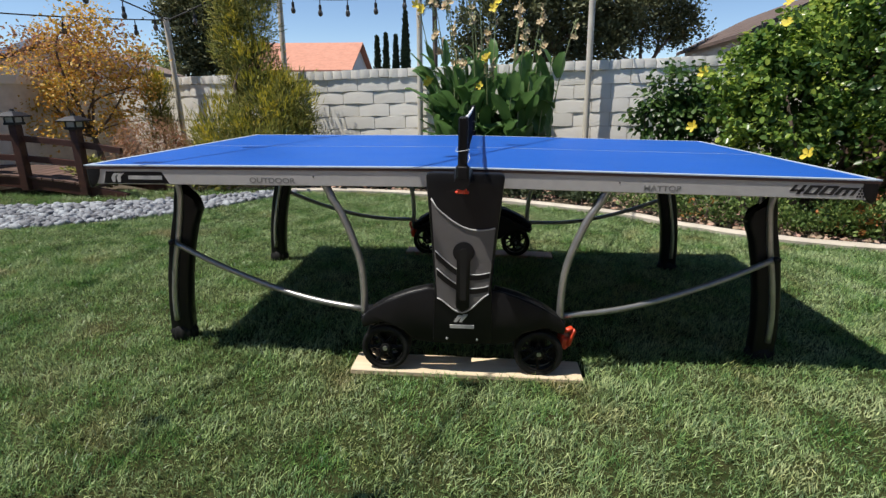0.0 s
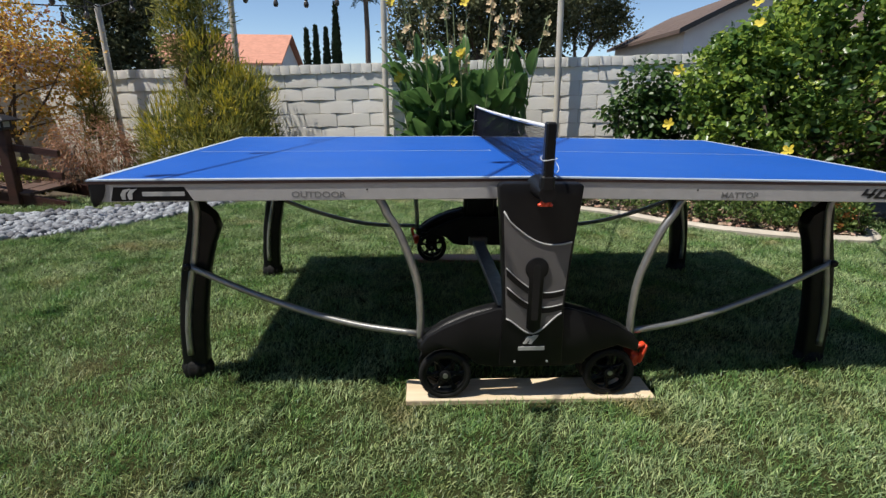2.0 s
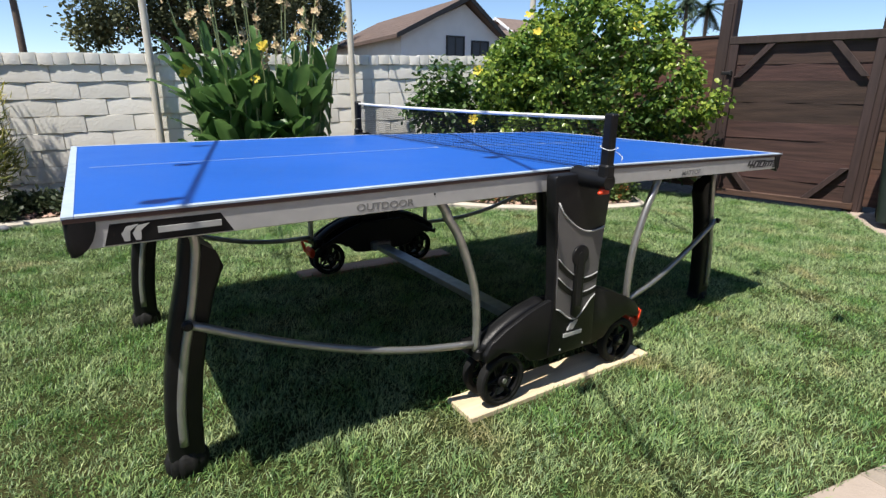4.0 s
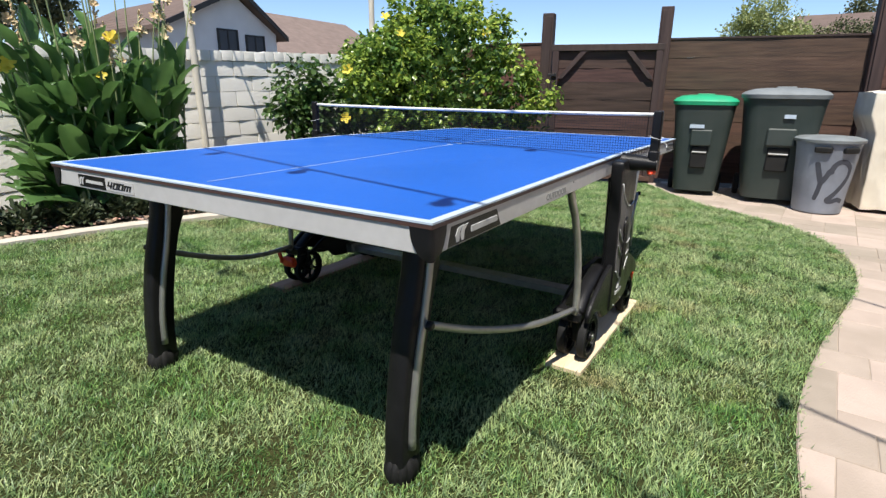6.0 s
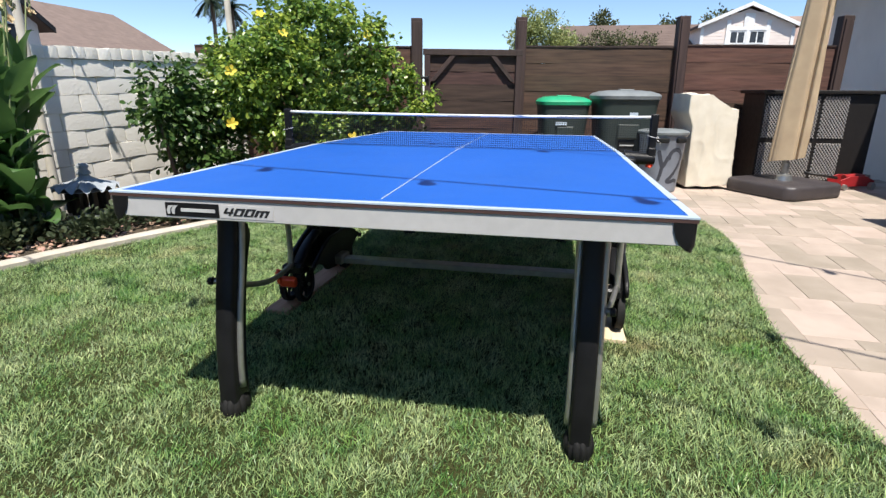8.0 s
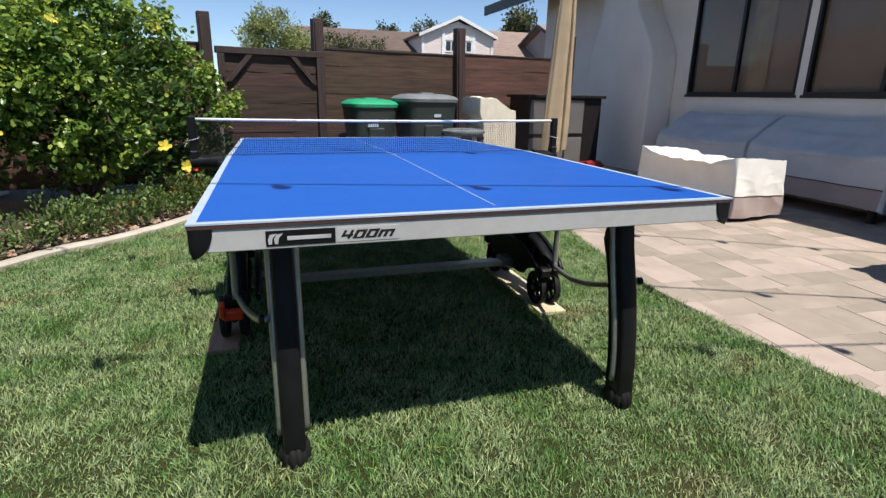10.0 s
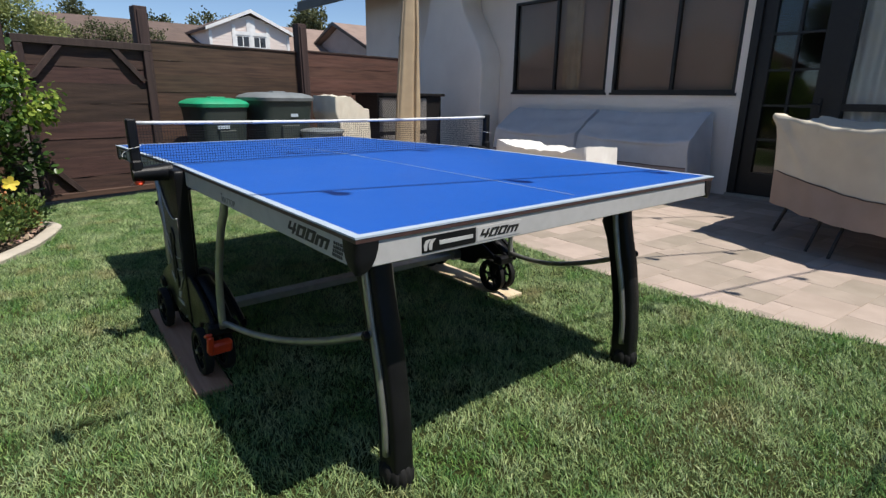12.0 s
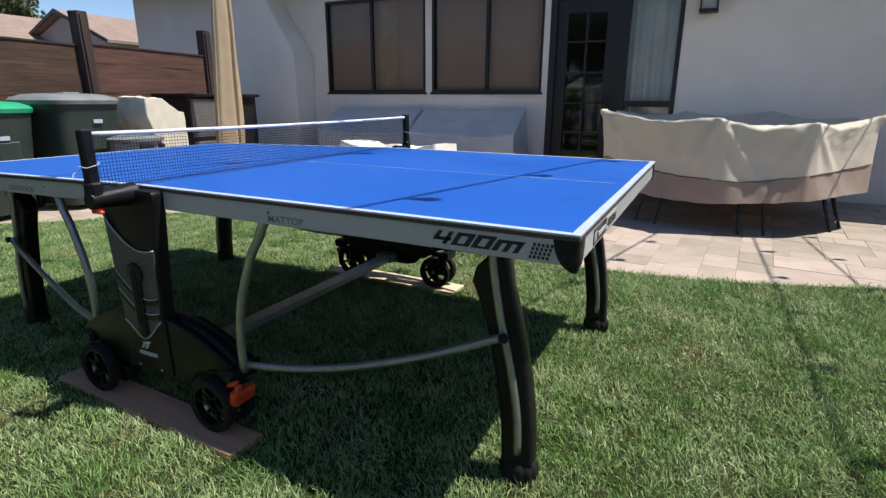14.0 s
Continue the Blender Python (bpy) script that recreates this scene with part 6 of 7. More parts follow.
def flower_at(parent, p, r, look_way, material=None):
    q = Vector(look_way).to_track_quat("Z", "Y").to_matrix().to_4x4()
    ob = part("blossom", blossom(r), material or M_YELLOW, parent, "yellow blossom" if material is None else "")
    ob.matrix_basis = Matrix.Translation(p) @ q


for p, w in (((-0.45, -0.1, 1.55), (-0.7, -0.7, 0.6)), ((0.25, -0.7, 1.6), (-0.7, -0.7, 0.5)),
             ((-0.3, 0.2, 1.75), (-0.7, -0.3, 0.7))):
    flower_at(hib, p, 0.05, w)
for p, w in (((-0.42, -0.92, 0.42), (-1, -0.2, 0.4)), ((-0.5, -0.78, 0.6), (-1, -0.1, 0.5)), ((-0.92, 0.2, 1.2), (-1, -0.5, 0.4)), ((-0.95, 0.22, 0.74), (-1, -0.5, 0.4))):
    flower_at(hib, p, 0.055, w)

# canna clump
canna = thing("canna_clump", "tall canna lilies with broad leaves and yellow flowers by the wall", "flowering plant", pose(0.2, 3.4, 0))
rc = random.Random(9)


def canna_leaf(length, width, lean):
    """A broad pointed leaf that arches over, folded along its midrib."""
    bm = bmesh.new()
    n = 9
    rows = []
    for i in range(n):
        t = i / (n - 1)
        w = width * (math.sin(math.pi * min(1, t * 0.93 + 0.07) ** 0.8) ** 0.8) * 0.5 + 0.004
        a = lean * t * t
        x = length * t * math.cos(a * 0.9)
        z = length * (t * 0.55 - 0.55 * lean * t * t)
        wob = 0.012 * math.sin(t * 9 + length * 40)
        rows.append([bm.verts.new((x, -w, z + w * 0.32 + wob)), bm.verts.new((x, -w * 0.5, z + w * 0.1)), bm.verts.new((x, 0, z)), bm.verts.new((x, w * 0.5, z + w * 0.1)), bm.verts.new((x, w, z + w * 0.32 - wob))])
    for a, b in zip(rows, rows[1:]):
        for k in range(4):
            bm.faces.new((a[k], b[k], b[k + 1], a[k + 1]))
    me = bpy.data.meshes.new("leaf")
    bm.to_mesh(me)
    bm.free()
    me.materials.append(M_CANNA)
    me.shade_smooth()
    return me


CANNA_LEAVES = [canna_leaf(rc.uniform(0.36, 0.52), rc.uniform(0.13, 0.22), rc.uniform(0.25, 1.0)) for _ in range(9)]
for k in range(54):
    a, d = rc.uniform(0, 2 * math.pi), math.sqrt(rc.random())
    x, y = 0.6 * d * math.cos(a), 0.34 * d * math.sin(a)
    h = rc.uniform(0.8, 1.5)
    lean = (x * 0.35 + rc.uniform(-0.06, 0.06), y * 0.35 + rc.uniform(-0.06, 0.06))
    tall = k % 2 == 0
    top = h + (rc.uniform(0.4, 0.85) if tall else 0)
    pts = [(x + lean[0] * t * t, y + lean[1] * t * t, top * t) for t in (0, 0.35, 0.7, 1)]
    part("stem", tube(pts, [0.011, 0.009, 0.006, 0.004], 6, 3), M_STEM, canna, "green stem", True)
    for j in range(8):
        t = 0.08 + 0.122 * j
        ob = part("leaf", rc.choice(CANNA_LEAVES), None, canna)
        tt = min(1, t * h / top)
        s = rc.uniform(0.9, 1.3) * (1 - 0.32 * (j / 6))
        yaw = math.degrees(math.atan2(y + rc.uniform(-0.4, 0.4), x + rc.uniform(-0.6, 0.6))) + rc.uniform(-50, 50)
        if x > 0.2 and abs(yaw) < 60:
            yaw += 180
        ob.matrix_basis = pose(x + lean[0] * tt * tt, y + lean[1] * tt * tt, top * tt, rc.uniform(-25, 25), rc.uniform(-56, 4) - 3.0 * j, yaw) @ Matrix.Diagonal((s, s, s, 1))
    if tall:
        for j in range(7):
            part("seed_pod", tube([(pts[-1][0], pts[-1][1], top - 0.2 + 0.03 * j), (pts[-1][0] + rc.uniform(-0.03, 0.03), pts[-1][1] + rc.uniform(-0.03, 0.03), top - 0.17 + 0.03 * j)], [0.009, 0.006], 5), M_STEM if k % 4 else M_WITHER, canna)
        if k % 20 == 0:
            for j in range(2):
                flower_at(canna, (pts[-1][0] + rc.uniform(-0.04, 0.04), pts[-1][1] - 0.02, top - 0.02 + rc.uniform(-0.06, 0.05)), 0.055, (rc.uniform(-1, 1), -1, 0.6))
        else:
            for j in range(3):
                flower_at(canna, (pts[-1][0] + rc.uniform(-0.03, 0.03), pts[-1][1], top - 0.08 + rc.uniform(-0.1, 0.04)), 0.036, (rc.uniform(-1, 1), -1, 0.6), M_WITHER)
for p in ((-0.72, -0.1, 1.13), (-0.69, -0.12, 1.17), (-0.17, -0.25, 1.1)):
    flower_at(canna, p, 0.05, (-0.2, -1, 0.4))
part("stem", tube([(-0.55, 0, 0.3), (-0.66, -0.06, 0.8), (-0.71, -0.1, 1.12)], [0.012, 0.006], 6, 3), M_STEM, canna, "green stem", True)
part("stem", tube([(-0.12, -0.2, 0.3), (-0.15, -0.23, 0.8), (-0.17, -0.25, 1.09)], [0.012, 0.006], 6, 3), M_STEM, canna, "green stem", True)

# conifer-like shrubs with golden tips
rng = np.random.default_rng(8)
con = thing("conifer_shrub", "tall yellow-green feathery conifer shrub by the wall", "shrub", pose(-2.45, 3.75, 0))
con_lobes = [((-0.3, 0.1, 2.05), (0.25, 0.23, 0.7)), ((-0.12, 0.1, 1.85), (0.2, 0.18, 0.35)), ((-0.4, 0.05, 1.6), (0.18, 0.2, 0.35)), ((-0.02, 0.1, 2.2), (0.14, 0.14, 0.3)), ((-0.5, 0.1, 1.95), (0.12, 0.12, 0.3)), ((-0.05, 0.0, 0.8), (0.46, 0.42, 0.4)), ((0.26, -0.1, 0.84), (0.3, 0.3, 0.34)), ((-0.42, -0.2, 0.5), (0.42, 0.38, 0.38)), ((-0.15, 0.05, 1.25), (0.28, 0.28, 0.36)), ((0.05, -0.45, 0.4), (0.5, 0.33, 0.33)), ((0.3, -0.1, 0.5), (0.3, 0.32, 0.36))]
foliage("crown", rng, con_lobes, 1150, 26, 0.06, 0.075, M_CONIFER, con, "yellow-green sprigs", NEEDLE_V, NEEDLE_F, 0.5, 0.6, 0.75)
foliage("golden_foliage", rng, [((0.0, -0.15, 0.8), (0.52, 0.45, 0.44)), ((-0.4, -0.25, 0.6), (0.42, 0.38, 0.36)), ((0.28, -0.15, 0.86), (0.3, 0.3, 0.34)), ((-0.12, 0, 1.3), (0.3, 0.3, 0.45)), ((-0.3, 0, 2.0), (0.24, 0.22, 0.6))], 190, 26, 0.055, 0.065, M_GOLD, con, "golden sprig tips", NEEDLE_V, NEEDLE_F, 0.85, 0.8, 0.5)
part("trunk", branches(rng, (0, 0, 0), [(-0.25, 0.1, 2.3), (0.4, -0.1, 0.9), (-0.35, -0.1, 0.8), (0.1, -0.3, 0.8), (0.1, 0.1, 1.6)], 0.035, 0.008), M_BARK, con, "", True)
con2 = thing("conifer_shrub", "small feathery conifer with a golden top by the wall", "shrub", pose(-4.2, 4.4, 0))
foliage("crown", rng, [((0, 0, 0.9), (0.16, 0.15, 0.42)), ((0, 0, 0.5), (0.2, 0.18, 0.32))], 150, 22, 0.045, 0.07, M_CONIFER, con2, "", NEEDLE_V, NEEDLE_F, 0.35, 0.85, 0.45)
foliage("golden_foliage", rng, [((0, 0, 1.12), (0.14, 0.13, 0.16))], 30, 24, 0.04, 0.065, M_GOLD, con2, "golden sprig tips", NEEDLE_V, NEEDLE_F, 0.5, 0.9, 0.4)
part("trunk", tube([(0, 0, 0), (0.02, 0, 0.6), (0, 0, 1.15)], [0.025, 0.008], 7, 3), M_BARK, con2, "", True)

# golden maple
maple = thing("maple_tree", "small maple tree with golden and orange leaves behind the bridge", "tree", pose(-4.95, 4.05, 0))
maple_lobes = [((-0.5, 0, 1.35), (0.45, 0.4, 0.26)), ((0.35, -0.1, 1.42), (0.45, 0.38, 0.28)), ((-0.1, 0.1, 1.68), (0.55, 0.4, 0.2)), ((0.0, -0.15, 1.05), (0.45, 0.4, 0.2)), ((0.68, 0.0, 1.12), (0.32, 0.3, 0.18)), ((-0.6, -0.1, 0.95), (0.38, 0.3, 0.2)), ((0.55, -0.1, 0.68), (0.32, 0.3, 0.2)), ((0.85, 0, 1.5), (0.2, 0.2, 0.1)), ((0.2, 0, 1.95), (0.3, 0.3, 0.08)), ((-0.2, -0.2, 0.62), (0.35, 0.3, 0.14))]
foliage("crown", rng, maple_lobes, 470, 17, 0.08, 0.04, M_MAPLE, maple, "golden orange leaves", shell=0.3, up=-0.1, wild=0.9)
foliage("rusty_leaves", rng, [((0.35, 0, 1.5), (0.5, 0.4, 0.35)), ((-0.4, 0, 1.5), (0.5, 0.4, 0.3))], 120, 16, 0.08, 0.04, M_RUSTY, maple, "browned outer leaves", shell=0.7, up=-0.1, wild=0.9)
tips = [c for c, r in maple_lobes] + [(0.2, 0.2, 1.7), (-0.7, 0.1, 1.4)]
part("trunk", join(tube([(0.1, 0, 0), (0.08, 0, 0.3), (0.02, 0, 0.55)], [0.045, 0.03], 8, 3), branches(rng, (0.02, 0, 0.5), tips, 0.02, 0.005)), M_BARK, maple, "slender grey-brown trunk and limbs", True)
rust = thing("weeping_maple", "low weeping maple with rusty brown leaves", "shrub", pose(-3.68, 3.35, 0))
foliage("crown", rng, [((0, 0, 0.46), (0.4, 0.36, 0.28)), ((0.26, -0.05, 0.32), (0.25, 0.25, 0.24)), ((-0.2, -0.1, 0.26), (0.25, 0.25, 0.22))], 330, 24, 0.045, 0.042, M_RUSTY, rust, "rusty brown feathery leaves", NEEDLE_V, NEEDLE_F, 0.6, -0.7, 0.6)
part("trunk", branches(rng, (0, 0, 0), [(0.15, 0, 0.5), (-0.15, 0, 0.5), (0, -0.15, 0.45)], 0.02, 0.006), M_BARK, rust, "", True)
for x, y, r, h in ((-3.1, 3.1, 0.2, 0.22), (-4.3, 3.1, 0.25, 0.28), (-2.75, 3.15, 0.22, 0.3)):
    b = thing("low_shrub", "low bright green shrub beside the pebble stream", "shrub", pose(x, y, 0), "low shrubs")
    foliage("crown", rng, [((0, 0, h * 0.5), (r, r, h * 0.6))], 60, 18, 0.04, 0.05, M_CONIFER, b, shell=0.4)

# low planting inside the kerb
def near_curb(t, off):
    i = t * (len(CURB_LINE) - 1)
    k = min(int(i), len(CURB_LINE) - 2)
    a, b = Vector(CURB_LINE[k]), Vector(CURB_LINE[k + 1])
    p = a.lerp(b, i - k)
    d = (b - a).normalized()
    return p + Vector((-d.y, d.x)) * off


bed = part("flower_bed", grid_mesh("flower_bed", lambda u, v: (*(near_curb(u, 0.03 + v * 1.15)), 0.0 + 0.03 * min(1, v * 6) + 0.02 * noise.noise(Vector((u * 30, v * 9, 0)))), 90, 12), M_SOIL, smooth=True)
tagged(bed, "flower bed of dark soil along the wall", "flower bed", kind="structure")
rl = random.Random(4)
ORANGE_SPOTS = ((1.88, 1.76), (2.74, 1.32))
for k in range(36):
    t = 0.42 + 0.56 * (k + rl.uniform(-0.4, 0.4)) / 36
    off = 0.16 + (0.0 if k % 2 else 0.2) + rl.uniform(-0.03, 0.05)
    p = near_curb(min(max(t, 0), 1), off)
    h = rl.uniform(0.12, 0.25) + (0.05 if off > 0.3 else 0)
    r = rl.uniform(0.09, 0.145)
    b = thing("bed_shrub", "small leafy green shrub in the bed along the kerb", "shrub", pose(p.x, p.y, 0.02), "bed shrubs")
    foliage("crown", rng, [((0, 0, h * 0.55), (r, r, h * 0.5))], 25, 12, 0.022, 0.03, M_COVERLEAF, b, shell=0.45, up=0.6)
    if min(math.hypot(p.x - ox, p.y - oy) for ox, oy in ORANGE_SPOTS) < 0.13:
        foliage("orange_leaves", rng, [((0, 0, h * 0.6), (r, r, h * 0.5))], 7, 9, 0.02, 0.026, M_ORANGELEAF, b, "orange leaves among the green", shell=0.7, up=0.6)
    stems(b, (0, 0, -0.02), [(r * 0.5, 0, h * 0.7), (-r * 0.5, 0.02, h * 0.7), (0, -r * 0.5, h * 0.6)], 0.006, 0.003, "")
for k in range(26):
    t = 0.03 + 0.4 * (k + rl.uniform(-0.3, 0.3)) / 26
    p = near_curb(max(t, 0), rl.uniform(0.14, 0.42))
    h, r = rl.uniform(0.09, 0.17), rl.uniform(0.09, 0.15)
    b = thing("rosette_plant", "low dark grey-green plant in the bed", "plant", pose(p.x, p.y, 0.02), "rosette plants")
    foliage("crown", rng, [((0, 0, h * 0.5), (r, r, h * 0.55))], 26, 12, 0.03, 0.045, M_DARKLEAF, b, shell=0.3, up=0.5)
    stems(b, (0, 0, -0.02), [(0.03, 0, h * 0.5), (-0.03, 0.02, h * 0.5)], 0.006, 0.003, "")
# bark chips
n = 2600
tt, oo = rng.random(n), rng.uniform(0.07, 0.9, n)
cp = np.array([(*near_curb(a, b), 0.035) for a, b in zip(tt, oo)])
M_CHIP = mat("reddish_bark_chip", (0.32, 0.18, 0.12), (0.4, 0.3, 0.22), 20, 0.9, 0.3, island=0.4)
chips = part("bark_chips", scatter("bark_chips", [(-0.5, -0.3, 0), (0.5, -0.25, 0), (0.45, 0.3, 0.05), (-0.5, 0.25, 0.05), (-0.4, -0.2, 0.25), (0.4, -0.2, 0.22), (0.35, 0.2, 0.28), (-0.4, 0.2, 0.25)],
                                   [(4, 5, 6, 7), (0, 1, 5, 4), (1, 2, 6, 5), (2, 3, 7, 6), (3, 0, 4, 7)], cp, turns(rng.uniform(0, 6.3, n), rng.normal(size=n) * 0.3, rng.normal(size=n) * 0.3), rng.uniform(0.02, 0.05, n), M_CHIP), None)
tagged(chips, "reddish bark chips scattered over the flower bed", "bark chips", kind="stuff")

# stone lantern in the bed
lan = thing("garden_lantern", "small pale stone pagoda lantern with a wavy roof in the bed", "garden ornament", pose(0.98, 3.15, 0.02))
M_STONE = mat("pale_blue_grey_stone", (0.36, 0.39, 0.42), (0.25, 0.28, 0.31), 9, 0.85, 0.5, 60, stain=0.4)
part("plinth", lathe([(0, 0.0), (0.17, 0.0), (0.17, 0.05), (0.14, 0.07), (0, 0.07)], 6), M_STONE, lan)
for a in range(6):
    part("pillar", box(0.125 * math.cos(a * 1.047), 0.125 * math.sin(a * 1.047), 0.165, 0.05, 0.05, 0.2, 0.006, pose(0, 0, 0)), M_DARKFRAME, lan, "dark pillar")
part("lintel", lathe([(0.1, 0.235), (0.155, 0.235), (0.155, 0.27), (0.1, 0.27), (0.1, 0.235)], 6), M_DARKFRAME, lan)


def pagoda(u, v):
    a = 2 * math.pi * u
    r = 0.02 + 0.21 * v
    return (r * math.cos(a), r * math.sin(a), 0.385 - 0.115 * v ** 0.6 + 0.022 * v * v * math.sin(a * 14))


part("roof", grid_mesh("roof", pagoda, 140, 9, True), M_STONE, lan, "wavy ribbed roof", True)
part("roof_base", lathe([(0, 0.262), (0.2, 0.25), (0.205, 0.256), (0, 0.29)], 24), M_STONE, lan)
part("finial", lathe([(0, 0.46), (0.035, 0.455), (0.045, 0.43), (0.03, 0.41), (0.05, 0.385), (0.05, 0.37), (0, 0.37)], 14), M_STONE, lan, "", True)

# ---- bridge ----
M_BRIDGE = mat("dark_red_stained_timber", (0.075, 0.022, 0.014), (0.045, 0.014, 0.01), 6, 0.6, 0.4, 40, rnd=0.12, stretch=(0.6, 6, 6), stain=0.3, stain_col=(0.1, 0.04, 0.03))
M_DECK = mat("weathered_brown_deck", (0.13, 0.075, 0.055), (0.085, 0.05, 0.038), 6, 0.85, 0.4, 40, rnd=0.15)
M_FROST = mat("frosted_glass", (0.55, 0.56, 0.56), (0.42, 0.43, 0.43), 20, 0.35, 0.1)
bridge = thing("garden_bridge", "small arched dark red timber bridge with lantern-topped posts over the pebbles", "bridge", pose(-5.2, 2.93, 0, 0, 0, -2))


def arc(x):
    return 0.13 * (1 - (x / 1.5) ** 2)


for yy in (-0.32, 0.32):
    xs = np.linspace(-0.42, 1.68, 13)
    part("arch_beam", prism([(x, -0.03 + arc(x)) for x in xs] + [(x, 0.075 + arc(x)) for x in xs[::-1]], "y", yy - 0.025, yy + 0.025), M_BRIDGE, bridge, "curved side beam")
    for z0, z1 in ((0.27, 0.33), (0.47, 0.53)) if yy < 0 else ():
        part("hand_rail", prism([(x, z0 + arc(x) * 0.8) for x in xs] + [(x, z1 + arc(x) * 0.8) for x in xs[::-1]], "y", yy - 0.02, yy + 0.02), M_BRIDGE, bridge, "curved rail")
    for x in (-0.05, 0.6, 1.25):
        if yy < 0:
            po = part("post", box(x, yy - 0.03, 0.33 + 0.6 * arc(x), 0.085, 0.085, 0.66, 0.006), M_BRIDGE, bridge, "square post")
            top = 0.66 + 0.6 * arc(x)
            lp = part("post_lantern", join(box(x, yy - 0.03, top + 0.012, 0.13, 0.13, 0.024, 0.004), *[box(x + p * 0.05, yy - 0.03 + q * 0.05, top + 0.05, 0.014, 0.014, 0.055) for p in (-1, 1) for q in (-1, 1)],
                                      lathe([(0.15, 0.0), (0.152, 0.012), (0.12, 0.026), (0.06, 0.05), (0.022, 0.058), (0.018, 0.075), (0, 0.078)], 4, pose(x, yy - 0.03, top + 0.076, 0, 0, 45))), M_DARKFRAME, po, "black solar lantern cap")
            part("lantern_pane", box(x, yy - 0.03, top + 0.05, 0.1, 0.1, 0.05), M_FROST, lp, "frosted lantern glass")
for k in range(15):
    x = -0.36 + 0.12 * k
    ob = part("deck_board", box(0, 0, 0, 0.11, 0.72, 0.025, 0.003), M_DECK, bridge)
    ob.matrix_basis = pose(x, 0, 0.09 + arc(x), 0, math.degrees(math.atan(0.26 * x / 2.25)), 0)

# ---- pebble stream ----
M_PEBBLE = mat("grey_river_pebble", (0.27, 0.28, 0.3), (0.16, 0.17, 0.19), 6, 0.7, 0.3, 60, rnd=0.55)
M_PEBBLES = mat("grey_river_pebbles", (0.27, 0.28, 0.3), (0.16, 0.17, 0.19), 6, 0.7, 0.3, 60, island=0.55)
stream_poly = PEB_TOP + PEB_LOW[::-1]
stream = sheet("pebble_bed", stream_poly, 0.004, M_SOIL)
tagged(stream, "dry stream bed of grey river pebbles", "pebble bed", kind="structure")


def pebble_template(seed):
    r = np.random.default_rng(seed)
    bm = bmesh.new()
    bmesh.ops.create_icosphere(bm, subdivisions=1, radius=0.5)
    v = np.array([p.co[:] for p in bm.verts]) * (1 + r.normal(size=(len(bm.verts), 1)) * 0.12) * np.array((1, 0.7, 0.5))
    f = [[q.index for q in p.verts] for p in bm.faces]
    bm.free()
    return v, f


rng = np.random.default_rng(21)
n = 9000
px_, py_ = rng.uniform(-7.0, -1.9, n), rng.uniform(0.3, 3.0, n)
inside = in_poly(px_, py_, stream_poly)
px_, py_ = px_[inside], py_[inside]
PEB_MESH = []
for s in range(5):
    v, f = pebble_template(s)
    me = bpy.data.meshes.new("pebble")
    me.from_pydata([tuple(q) for q in v], [], f)
    me.materials.append(M_PEBBLE)
    me.shade_smooth()
    PEB_MESH.append(me)
order = np.argsort((px_ + 2.9) ** 2 + (py_ - 1.9) ** 2)
taken = []
for i in order:
    if len(taken) >= 290:
        break
    if all((px_[i] - px_[j]) ** 2 + (py_[i] - py_[j]) ** 2 > 0.0045 for j in taken):
        taken.append(i)
for i in taken:
    s = float(rng.uniform(0.05, 0.13))
    ob = part("pebble", PEB_MESH[int(rng.integers(5))], None, stream)
    ob.matrix_basis = pose(float(px_[i]), float(py_[i]), 0.018, float(rng.normal() * 10), float(rng.normal() * 10), float(rng.uniform(0, 360))) @ Matrix.Diagonal((s, s, s, 1))
v, f = pebble_template(31)
m = len(px_)
rest = part("pebble_field", scatter("pebble_field", v, f, np.stack([px_, py_, np.full(m, 0.008)], -1), turns(rng.uniform(0, 6.3, m), rng.normal(size=m) * 0.4, rng.normal(size=m) * 0.4), rng.uniform(0.035, 0.105, m), M_PEBBLES), None, stream, smooth=True)
rest["kind"] = "stuff"

# ---- grass ----
rng = np.random.default_rng(2)


def dry(x, y):
    """Slow waves of growth, for height and lean."""
    return np.sin(x * 2.3 + 1.7 * np.sin(y * 1.9)) * np.sin(y * 2.7 + 1.3 * np.sin(x * 1.7))


def lay(x, y):
    """The way in which the mown blades lie: one main way, with eddies a hand wide."""
    e = np.sin(x * 9.1 + 2.1 * np.sin(y * 6.3)) + np.sin(y * 10.7 + 1.9 * np.sin(x * 7.7 + 1)) + 0.8 * np.sin((x + y) * 19 + 2 * np.sin((x - y) * 15))
    return -0.3 + 0.5 * e


